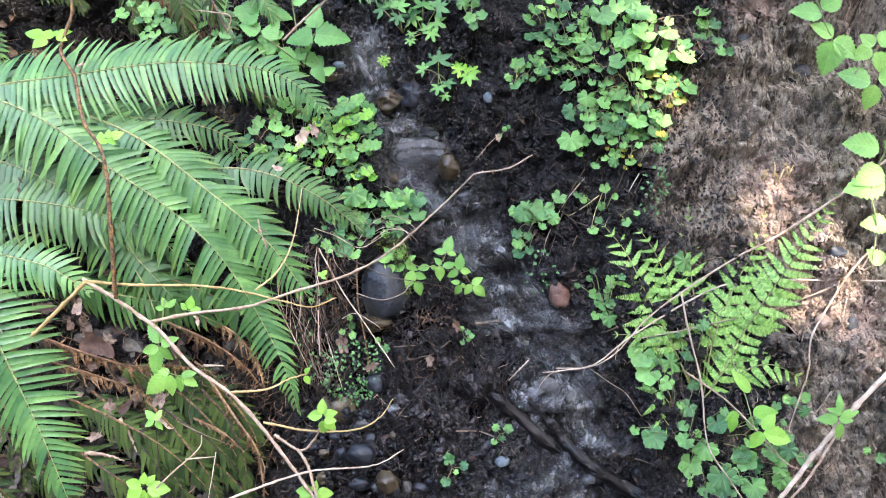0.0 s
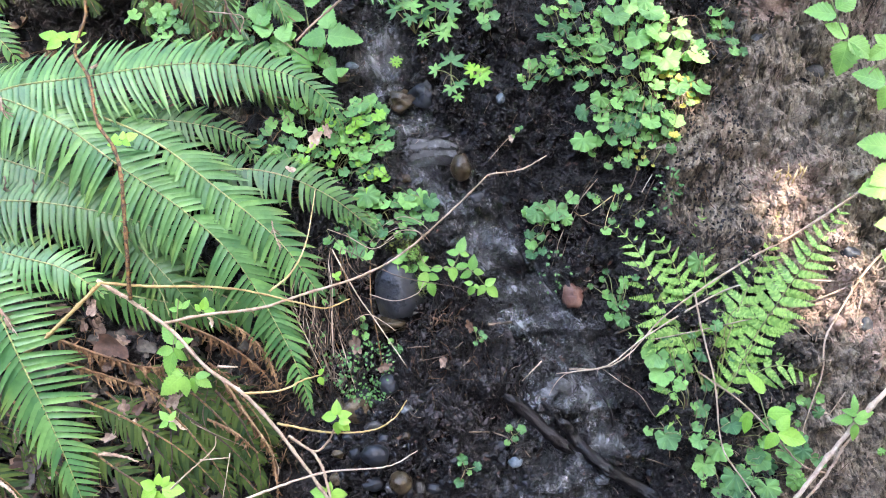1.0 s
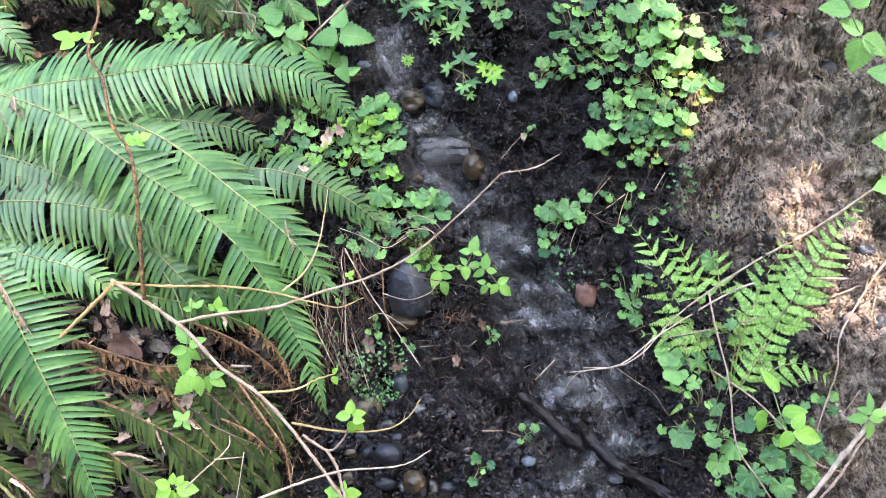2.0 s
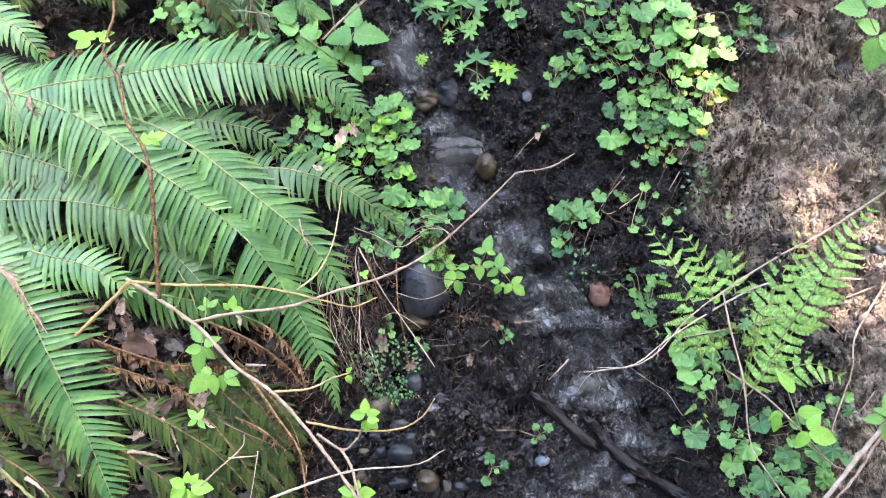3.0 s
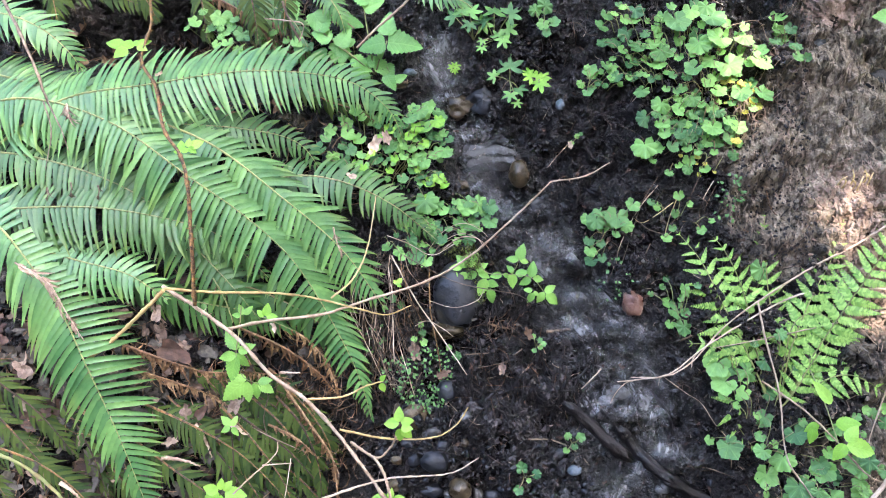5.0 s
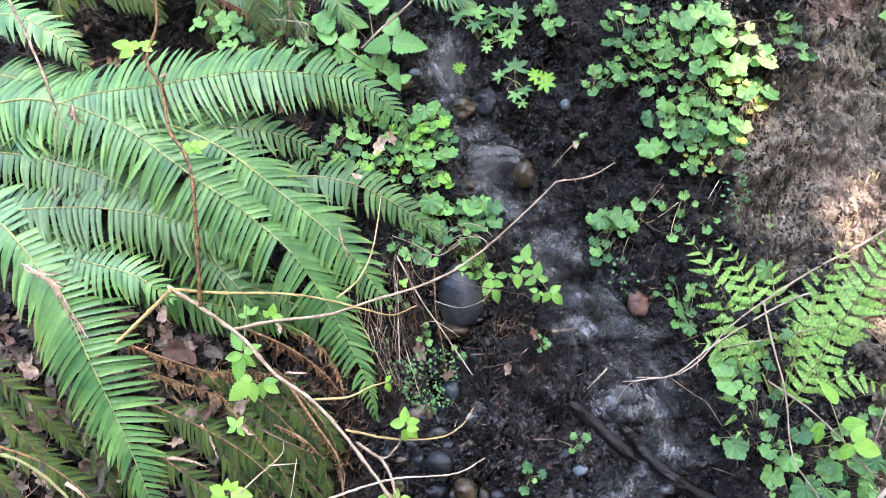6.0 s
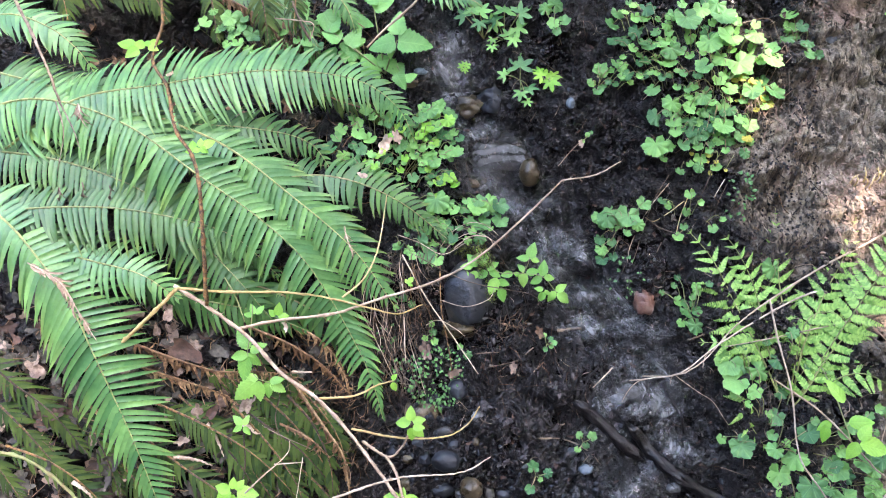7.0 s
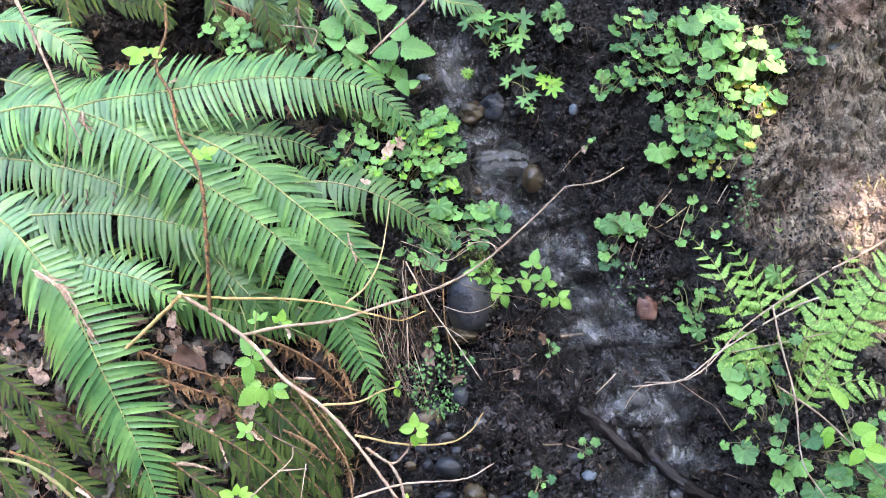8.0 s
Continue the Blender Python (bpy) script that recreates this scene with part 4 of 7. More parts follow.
sword_frond(high_fern, [(-1.229, 0.579, 0.020), (-1.115, 0.576, 0.060), (-1.016, 0.537, 0.080), (-0.959, 0.491, 0.070), (-0.931, 0.448, 0.050)], 0.06, seed=13)
low_fern = thing("sword_fern", on_bank((-0.835, -0.249, 0.000)), "old dull sword fern fronds lying on leaf litter", "fern", "sword ferns")
for path, longest, s in (
    ([(-0.797, -0.257, 0.030), (-0.664, -0.305, 0.060), (-0.557, -0.368, 0.060), (-0.467, -0.463, 0.040)], 0.058, 21),
    ([(-0.638, -0.243, 0.040), (-0.547, -0.298, 0.060), (-0.464, -0.356, 0.060), (-0.385, -0.451, 0.040)], 0.047, 22),
    ([(-0.814, -0.326, 0.040), (-0.709, -0.391, 0.060), (-0.626, -0.448, 0.060), (-0.548, -0.544, 0.040)], 0.062, 23),
    ([(-0.895, -0.354, 0.020), (-0.816, -0.433, 0.030), (-0.730, -0.526, 0.030)], 0.055, 24),
    ([(-0.587, -0.138, 0.020), (-0.518, -0.243, 0.040), (-0.455, -0.323, 0.050), (-0.398, -0.394, 0.040)], 0.039, 25),
    ([(-0.741, -0.246, 0.020), (-0.624, -0.337, 0.040), (-0.550, -0.429, 0.040), (-0.492, -0.524, 0.030)], 0.047, 27),
    ([(-0.568, -0.228, 0.055), (-0.496, -0.285, 0.065), (-0.436, -0.354, 0.060), (-0.393, -0.434, 0.050)], 0.046, 71),
    ([(-0.614, -0.263, 0.050), (-0.542, -0.332, 0.060), (-0.482, -0.412, 0.055), (-0.457, -0.480, 0.045)], 0.048, 72),
    ([(-0.521, -0.192, 0.045), (-0.449, -0.250, 0.055), (-0.395, -0.319, 0.055), (-0.370, -0.399, 0.045)], 0.042, 73),
    ([(-0.673, -0.310, 0.045), (-0.600, -0.378, 0.055), (-0.551, -0.458, 0.045)], 0.050, 74),
    ([(-0.496, -0.239, 0.065), (-0.442, -0.296, 0.070), (-0.406, -0.377, 0.065), (-0.399, -0.456, 0.055)], 0.040, 75),
    ([(-0.560, -0.234, 0.020), (-0.497, -0.279, 0.030), (-0.423, -0.301, 0.040), (-0.364, -0.361, 0.030)], 0.039, 28),
    ([(-0.966, -0.258, 0.030), (-0.897, -0.350, 0.040), (-0.846, -0.466, 0.040)], 0.047, 29),
    ([(-0.510, -0.375, 0.020), (-0.459, -0.408, 0.030), (-0.411, -0.454, 0.030), (-0.364, -0.514, 0.020)], 0.039, 30),
    ([(-1.189, -0.139, 0.030), (-1.100, -0.209, 0.050), (-1.002, -0.279, 0.050), (-0.920, -0.373, 0.040)], 0.055, 61),
    ([(-1.107, -0.353, 0.030), (-1.001, -0.385, 0.045), (-0.918, -0.443, 0.040), (-0.849, -0.526, 0.030)], 0.05, 62),
    ([(-1.218, -0.306, 0.030), (-1.133, -0.374, 0.045), (-1.060, -0.467, 0.040)], 0.05, 63),
    ([(-0.691, -0.186, 0.030), (-0.563, -0.230, 0.050), (-0.466, -0.287, 0.055), (-0.408, -0.357, 0.050)], 0.045, 65),
    ([(-1.135, -0.259, 0.030), (-1.054, -0.327, 0.040), (-0.954, -0.432, 0.040)], 0.047, 38),
    ([(-0.561, 0.475, -0.020), (-0.427, 0.402, 0.010), (-0.326, 0.362, 0.020), (-0.252, 0.300, 0.020)], 0.035, 26),
):
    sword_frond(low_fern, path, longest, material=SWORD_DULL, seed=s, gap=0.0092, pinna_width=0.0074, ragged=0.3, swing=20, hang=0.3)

# ---- salmonberry canes ----
bramble = thing("salmonberry_cane", on_bank((-0.881, -0.160, 0.060)), "pale bare salmonberry cane with fresh green leaves", "shrub", "salmonberry canes")
cane("cane", bramble, [(-0.957, -0.208, 0.050), (-0.839, -0.137, 0.100), (-0.753, -0.071, 0.140), (-0.693, -0.020, 0.166)], 0.0036, 0.0038, CANE_YELLOW, seed=1, thorns=14)
main = cane("cane", bramble, [(-0.701, -0.015, 0.166), (-0.625, -0.065, 0.150), (-0.554, -0.121, 0.140), (-0.493, -0.187, 0.135), (-0.414, -0.242, 0.135), (-0.351, -0.308, 0.136), (-0.301, -0.374, 0.130), (-0.246, -0.453, 0.120)], 0.0038, 0.0032, CANE, seed=2, thorns=36)
cane("cane", bramble, [(-0.581, -0.100, 0.140), (-0.496, -0.083, 0.130), (-0.396, -0.071, 0.125), (-0.306, -0.043, 0.125), (-0.193, -0.007, 0.128), (-0.114, 0.034, 0.135), (-0.025, 0.108, 0.150), (0.053, 0.183, 0.159), (0.064, 0.192, 0.160), (0.076, 0.194, 0.160), (0.130, 0.203, 0.160), (0.177, 0.229, 0.160)], 0.0032, 0.0013, CANE, seed=3, thorns=22)
cane("twig", bramble, [(-0.693, -0.020, 0.166), (-0.604, -0.027, 0.150), (-0.483, -0.028, 0.140), (-0.395, -0.040, 0.130), (-0.317, -0.059, 0.125), (-0.261, -0.070, 0.120), (-0.214, -0.051, 0.110)], 0.0030, 0.0012, CANE_YELLOW, seed=4)
cane("twig", bramble, [(-0.373, -0.038, 0.130), (-0.330, 0.003, 0.120), (-0.305, 0.067, 0.100), (-0.290, 0.173, 0.090)], 0.002, 0.001, CANE_YELLOW, seed=5)
cane("twig", bramble, [(-0.416, -0.237, 0.135), (-0.348, -0.232, 0.130), (-0.304, -0.212, 0.125), (-0.269, -0.202, 0.120)], 0.0026, 0.0013, CANE_YELLOW, seed=6)
cane("twig", bramble, [(-0.351, -0.295, 0.136), (-0.256, -0.311, 0.140), (-0.168, -0.308, 0.140), (-0.124, -0.286, 0.130), (-0.099, -0.252, 0.120)], 0.0024, 0.0012, CANE_YELLOW, seed=7)
cane("twig", bramble, [(-0.329, -0.319, 0.136), (-0.279, -0.349, 0.135), (-0.251, -0.328, 0.140), (-0.239, -0.305, 0.150)], 0.003, 0.0016, CANE, seed=8)
cane("twig", bramble, [(-0.284, -0.346, 0.135), (-0.262, -0.385, 0.130), (-0.246, -0.453, 0.120)], 0.003, 0.0026, CANE, seed=18)
cane("twig", bramble, [(-0.464, -0.465, 0.120), (-0.368, -0.425, 0.125), (-0.257, -0.390, 0.130), (-0.141, -0.382, 0.120), (-0.078, -0.353, 0.110)], 0.003, 0.0011, CANE, seed=9)
cane("twig", bramble, [(-0.600, -0.460, 0.100), (-0.541, -0.402, 0.110), (-0.486, -0.352, 0.110), (-0.479, -0.324, 0.110)], 0.002, 0.001, CANE, seed=10)
cane("twig", bramble, [(-0.510, -0.371, 0.110), (-0.451, -0.366, 0.110)], 0.0015, 0.0008, CANE, seed=11)
cane("twig", bramble, [(-0.471, -0.185, 0.135), (-0.430, -0.185, 0.140)], 0.003, 0.0012, CANE, seed=12)
upright = thing("salmonberry_cane", on_bank((-0.675, -0.042, 0.050)), "upright dark brown thorny salmonberry cane with new buds", "shrub", "salmonberry canes")
cane("cane", upright, [(-0.636, -0.054, 0.160), (-0.633, 0.033, 0.190), (-0.635, 0.150, 0.212), (-0.650, 0.228, 0.215), (-0.688, 0.287, 0.210), (-0.711, 0.373, 0.200), (-0.745, 0.430, 0.190), (-0.732, 0.504, 0.180), (-0.740, 0.566, 0.170)], 0.0040, 0.0026, CANE_DARK, seed=13, knots=5, count=60, thorns=70)
rng = random.Random(5)


def leaves_at(parent, spots, material=None, width=1.0, grow=0.74):
    """spots: place (u, v, h), turn in degrees from straight up the bank, leaflet length."""
    for q, turn, length in spots:
        a = radians(turn)
        trefoil(parent, on_bank(q), ACROSS * math.sin(a) + VUP * math.cos(a), length * grow, rng, material, width)


def leaflets(parent, material, pairs, width=1.0):
    for a, b in pairs:
        leaflet_between(parent, a, b, material, rng, width)


# fresh leaves over the boulder
spray = thing("salmonberry_shoot", ground_at(-0.125, 0.02, -0.003), "fresh green salmonberry leaves on thin stems above a boulder", "shrub")
cane("cane", spray, [(-0.130, 0.020, 0.010), (-0.112, 0.050, 0.035), (-0.080, 0.062, 0.045)], 0.0015, 0.0012, STEM, seed=44, knots=0)
leaflets(spray, BERRY, [((0.006, 0.044, 0.040), (0.017, 0.078, 0.045)), ((0.005, 0.044, 0.040), (-0.020, 0.048, 0.040)), ((0.009, 0.044, 0.040), (0.029, 0.040, 0.035)), ((0.032, 0.008, 0.040), (0.039, 0.042, 0.040)), ((0.037, 0.006, 0.040), (0.060, 0.003, 0.035)), ((0.032, 0.005, 0.040), (0.007, -0.006, 0.035)), ((-0.007, 0.016, 0.040), (-0.006, -0.016, 0.035)), ((-0.004, 0.018, 0.040), (-0.018, 0.033, 0.040)), ((0.000, 0.014, 0.040), (0.027, 0.023, 0.040)), ((-0.026, 0.014, 0.040), (-0.010, 0.009, 0.035))], 0.85)
leaflets(spray, BERRY, [((0.061, -0.023, 0.040), (0.084, -0.009, 0.040)), ((0.064, -0.027, 0.040), (0.091, -0.048, 0.030)), ((0.060, -0.024, 0.040), (0.044, -0.045, 0.035)), ((0.037, -0.025, 0.040), (0.025, -0.046, 0.035)), ((0.035, -0.020, 0.040), (0.017, -0.017, 0.040)), ((0.038, -0.022, 0.040), (0.049, -0.031, 0.040)), ((-0.029, 0.013, 0.040), (-0.054, 0.010, 0.040)), ((-0.060, -0.002, 0.040), (-0.035, -0.010, 0.035)), ((-0.062, 0.004, 0.040), (-0.078, -0.031, 0.035)), ((-0.058, -0.017, 0.040), (-0.044, -0.047, 0.030))], 0.85)
leaflets(spray, BERRY, [((-0.097, 0.029, 0.035), (-0.080, 0.058, 0.040)), ((-0.102, 0.029, 0.035), (-0.124, 0.055, 0.035)), ((-0.083, 0.021, 0.035), (-0.060, 0.038, 0.040)), ((-0.081, 0.017, 0.035), (-0.107, 0.006, 0.030)), ((-0.102, 0.017, 0.030), (-0.124, 0.001, 0.025)), ((-0.121, 0.015, 0.030), (-0.148, 0.005, 0.025)), ((-0.078, 0.019, 0.035), (-0.054, 0.007, 0.035)), ((-0.112, 0.029, 0.030), (-0.139, 0.029, 0.030)), ((-0.085, 0.031, 0.035), (-0.104, 0.064, 0.040))], 0.85)
cane("twig", spray, [(-0.085, 0.066, 0.045), (-0.062, 0.019, 0.040), (-0.014, 0.014, 0.040), (0.033, 0.007, 0.040), (0.063, -0.026, 0.035)], 0.0012, 0.0008, STEM, seed=41, knots=0)
cane("twig", spray, [(-0.012, 0.012, 0.040), (0.002, 0.031, 0.040), (0.007, 0.048, 0.040)], 0.001, 0.0007, STEM, seed=42, knots=0)
# spray that hangs behind the long cane
cane("twig", bramble, [(-0.553, -0.054, 0.130), (-0.557, -0.110, 0.130), (-0.563, -0.153, 0.125), (-0.549, -0.195, 0.120), (-0.519, -0.209, 0.120)], 0.0012, 0.0008, STEM, seed=43, knots=0)
leaflets(bramble, BERRY, [((-0.561, -0.141, 0.125), (-0.584, -0.101, 0.130)), ((-0.558, -0.146, 0.125), (-0.525, -0.130, 0.130)), ((-0.563, -0.151, 0.125), (-0.598, -0.159, 0.125)), ((-0.562, -0.149, 0.125), (-0.539, -0.176, 0.120)), ((-0.564, -0.155, 0.125), (-0.575, -0.206, 0.120)), ((-0.547, -0.205, 0.120), (-0.595, -0.245, 0.115)), ((-0.541, -0.205, 0.120), (-0.541, -0.248, 0.110)), ((-0.521, -0.205, 0.120), (-0.525, -0.241, 0.110)), ((-0.517, -0.208, 0.120), (-0.488, -0.227, 0.115)), ((-0.543, -0.202, 0.120), (-0.568, -0.191, 0.125)), ((-0.519, -0.205, 0.120), (-0.491, -0.199, 0.125))], 0.8)
leaflets(bramble, BERRY, [((-0.581, -0.297, 0.090), (-0.603, -0.279, 0.090)), ((-0.579, -0.297, 0.090), (-0.569, -0.278, 0.090)), ((-0.582, -0.299, 0.090), (-0.601, -0.310, 0.090)), ((-0.578, -0.300, 0.090), (-0.565, -0.317, 0.090)), ((-0.549, -0.071, 0.130), (-0.560, -0.051, 0.130)), ((-0.546, -0.071, 0.130), (-0.532, -0.054, 0.130)), ((-0.553, -0.074, 0.130), (-0.572, -0.071, 0.130))], 0.8)
leaflets(bramble, SAP, [((-0.233, -0.279, 0.155), (-0.264, -0.280, 0.150)), ((-0.233, -0.276, 0.155), (-0.233, -0.248, 0.160)), ((-0.230, -0.277, 0.155), (-0.205, -0.273, 0.155)), ((-0.228, -0.289, 0.155), (-0.207, -0.307, 0.150)), ((-0.231, -0.289, 0.155), (-0.232, -0.316, 0.150)), ((-0.229, -0.287, 0.155), (-0.206, -0.289, 0.155)), ((-0.274, -0.201, 0.120), (-0.264, -0.190, 0.125)), ((-0.273, -0.206, 0.120), (-0.266, -0.224, 0.115)), ((-0.503, -0.074, 0.130), (-0.498, -0.049, 0.135)), ((-0.502, -0.075, 0.130), (-0.481, -0.073, 0.130)), ((-0.508, -0.075, 0.130), (-0.522, -0.063, 0.130))], 0.95)
leaflets(bramble, SAP, [((-0.595, -0.427, 0.110), (-0.631, -0.450, 0.105)), ((-0.597, -0.422, 0.110), (-0.629, -0.416, 0.110)), ((-0.592, -0.420, 0.110), (-0.590, -0.397, 0.115)), ((-0.586, -0.422, 0.110), (-0.571, -0.403, 0.115)), ((-0.584, -0.427, 0.110), (-0.542, -0.432, 0.105)), ((-0.590, -0.431, 0.110), (-0.602, -0.471, 0.100)), ((-0.582, -0.433, 0.110), (-0.563, -0.467, 0.100)), ((-0.256, -0.433, 0.120), (-0.289, -0.429, 0.120)), ((-0.253, -0.431, 0.120), (-0.249, -0.411, 0.120)), ((-0.249, -0.435, 0.120), (-0.216, -0.438, 0.115)), ((-0.253, -0.440, 0.120), (-0.259, -0.477, 0.110)), ((-0.258, -0.437, 0.120), (-0.287, -0.456, 0.115))], 0.95)
leaves_at(upright, [((-0.770, 0.450, 0.190), -70, .05), ((-0.757, 0.455, 0.190), 40, .04), ((-0.650, 0.239, 0.215), -10, .030), ((-0.639, 0.248, 0.215), 60, .034), ((-0.243, -0.011, 0.130), 40, .02)], material=SAP)

# ---- dead fronds, litter and small plants under the fern ----
dead = thing("dead_fern", on_bank((-0.900, -0.140, 0.000)), "curled brown dead fern fronds on leaf litter", "fern")
for path, longest, s in (
    ([(-0.849, -0.120, 0.080), (-0.749, -0.153, 0.100), (-0.682, -0.175, 0.100), (-0.627, -0.189, 0.095), (-0.540, -0.189, 0.090), (-0.460, -0.203, 0.085)], 0.056, 31),
    ([(-0.522, -0.185, 0.030), (-0.445, -0.241, 0.050), (-0.397, -0.322, 0.050), (-0.378, -0.419, 0.030)], 0.045, 32),
    ([(-0.575, -0.101, 0.060), (-0.486, -0.135, 0.080), (-0.416, -0.181, 0.080), (-0.364, -0.239, 0.070)], 0.05, 33),
    ([(-0.507, -0.089, 0.050), (-0.433, -0.124, 0.060), (-0.385, -0.182, 0.060), (-0.362, -0.253, 0.050)], 0.045, 36),
    ([(-0.512, -0.298, 0.060), (-0.449, -0.324, 0.075), (-0.403, -0.365, 0.070)], 0.03, 40),
    ([(-0.477, -0.218, 0.075), (-0.415, -0.300, 0.085), (-0.377, -0.357, 0.080), (-0.366, -0.421, 0.070), (-0.362, -0.480, 0.060)], 0.042, 34),
    ([(-0.814, -0.184, 0.050), (-0.714, -0.212, 0.060), (-0.632, -0.242, 0.055), (-0.565, -0.290, 0.040)], 0.045, 39),
    ([(-0.726, 0.665, -0.040), (-0.621, 0.609, 0.000), (-0.551, 0.550, 0.020), (-0.516, 0.491, 0.010)], 0.05, 35),
    ([(-0.947, -0.259, 0.020), (-0.855, -0.328, 0.030), (-0.804, -0.433, 0.030)], 0.05, 37),
):
    sword_frond(dead, path, longest, pinna_width=0.0085, gap=0.0088, whole=False, material=FROND_DEAD, seed=s, swing=12, ragged=0.3, hang=0.75)
# two fronds behind, their dimness given by the darker old green
sword_frond(fern, [(-0.856, 0.017, 0.050), (-0.703, -0.037, 0.070), (-0.560, -0.066, 0.070), (-0.456, -0.107, 0.060)], 0.075, material=SWORD_OLD, seed=57, swing=8, hang=0.5)
sword_frond(fern, [(-0.640, 0.005, 0.050), (-0.517, -0.030, 0.060), (-0.409, -0.089, 0.060), (-0.345, -0.171, 0.050)], 0.06, material=SWORD_OLD, seed=58, swing=10, hang=0.4)
# frond in the hollow, its shade put into the dull colour
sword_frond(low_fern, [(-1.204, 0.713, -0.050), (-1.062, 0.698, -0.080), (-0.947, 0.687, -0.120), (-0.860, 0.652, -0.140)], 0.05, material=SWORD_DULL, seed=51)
sword_frond(low_fern, [(-0.693, 0.670, -0.020), (-0.584, 0.635, 0.000), (-0.490, 0.575, 0.020), (-0.451, 0.512, 0.020)], 0.05, material=SWORD_OLD, seed=52)
top_fern = thing("sword_fern", on_bank((-0.434, 0.724, 0.000)), "fresh fern frond tips hanging over the bank", "fern", "sword ferns")
sword_frond(top_fern, [(-0.454, 0.702, 0.020), (-0.410, 0.626, 0.050), (-0.379, 0.576, 0.050), (-0.367, 0.540, 0.040)], 0.035, seed=53, gap=0.009, pinna_width=0.008, material=SWORD)
sword_frond(top_fern, [(-0.255, 0.675, 0.020), (-0.179, 0.619, 0.040), (-0.118, 0.606, 0.040), (-0.082, 0.584, 0.030)], 0.03, seed=54, gap=0.009, pinna_width=0.008)

rng = random.Random(12)
for mat, count, label in ((GREY_LITTER, 420, "grey-brown scraps of dry leaf on the bank"), (RUSSET, 160, "red-brown scraps of dry leaf on the bank"), (LITTER, 110, "tan scraps of dry leaf on the bank")):
    scraps = Shape()
    for k in range(count):
        x, y = rng.uniform(-1.2, -0.33), rng.uniform(-0.66, 0.0)
        if x > -0.45 - (y + 0.6) * 0.15:
            continue
        size = rng.uniform(0.009, 0.027)
        a = rng.uniform(0, 6.28)
        scraps.add(*litter_shape(rng.randrange(9999), rng.choice((3, 5)), rng.uniform(0.15, 0.6)), axes(ACROSS * math.cos(a) + VUP * math.sin(a), OUT + Vector((rng.uniform(-0.6, 0.6), rng.uniform(-0.6, 0.6), rng.uniform(-0.2, 0.6))), ground_at(x, y, rng.uniform(0.004, 0.02)), size, size * 0.8, size))
    tagged(new("leaf_litter", scraps.mesh("leaf_litter", mat)), label, "leaf litter", kind="stuff")
for k in range(40):
    dry_leaf((rng.uniform(*sorted((-0.874, -0.432))), rng.uniform(*sorted((-0.122, -0.382))), rng.uniform(0.01, 0.06)), rng.uniform(0.011, 0.024), rng.uniform(0, 360), "brown dry leaf lying on old fronds", rng.choice((GREY_LITTER, GREY_LITTER, RUSSET, LITTER)), rng)
for k in range(120):
    dry_leaf((rng.uniform(*sorted((-1.308, -0.849))), rng.uniform(*sorted((-0.128, -0.537))), -1), rng.uniform(0.016, 0.032), rng.uniform(0, 360), "grey-brown dry leaf in deep leaf litter", rng.choice((GREY_LITTER, GREY_LITTER, GREY_LITTER, RUSSET, LITTER)), rng, rng.uniform(0.006, 0.035))
for k in range(36):
    dry_leaf((rng.uniform(-1.15, -0.5), rng.uniform(0.3, 0.66), -1), rng.uniform(0.015, 0.03), rng.uniform(0, 360), "brown dry leaf in the dark hollow", DEAD, rng)
for q, size, label, mat in (
    ((-0.706, -0.150, 0.070), .042, "large red-brown dry leaf on leaf litter", RUSSET), ((-0.564, -0.302, 0.050), .034, "pinkish tan dry leaf on leaf litter", PINK), ((-0.584, -0.251, 0.050), .03, "brown dry leaf on leaf litter", LITTER),
    ((-0.689, -0.280, 0.050), .024, "grey dry leaf on leaf litter", LITTER), ((-0.301, 0.289, 0.040), .024, "tan dry leaf caught in green leaves", PINK), ((-0.274, 0.305, 0.040), .018, "tan dry leaf caught in green leaves", PINK),
    ((-0.213, -0.149, 0.020), .024, "pale dry leaf standing in the mud", LITTER), ((-0.152, -0.196, 0.020), .018, "tan dry leaf among roots", LITTER), ((0.029, -0.110, 0.020), .016, "orange-brown dry leaf on leaf litter", DEAD),
    ((-0.027, -0.184, 0.020), .016, "pale torn dry leaf on leaf litter", LITTER), ((-0.731, 0.418, 0.135), .010, "pink withered scrap on a frond", PINK),
    ((-0.339, 0.212, 0.100), .014, "brown withered scrap on a frond", PINK), ((-0.719, -0.071, 0.140), .02, "withered brown scrap hanging on a cane", LITTER), ((-0.485, -0.096, 0.130), .012, "pale orange withered scrap on a cane", PINK),
    ((0.118, 0.291, 0.030), .010, "pale torn scrap on a twig", PINK), ((0.388, 0.284, 0.030), .012, "brown scrap among leaves", PINK),
):
    dry_leaf(q, size, rng.uniform(0, 360), label, mat, rng)

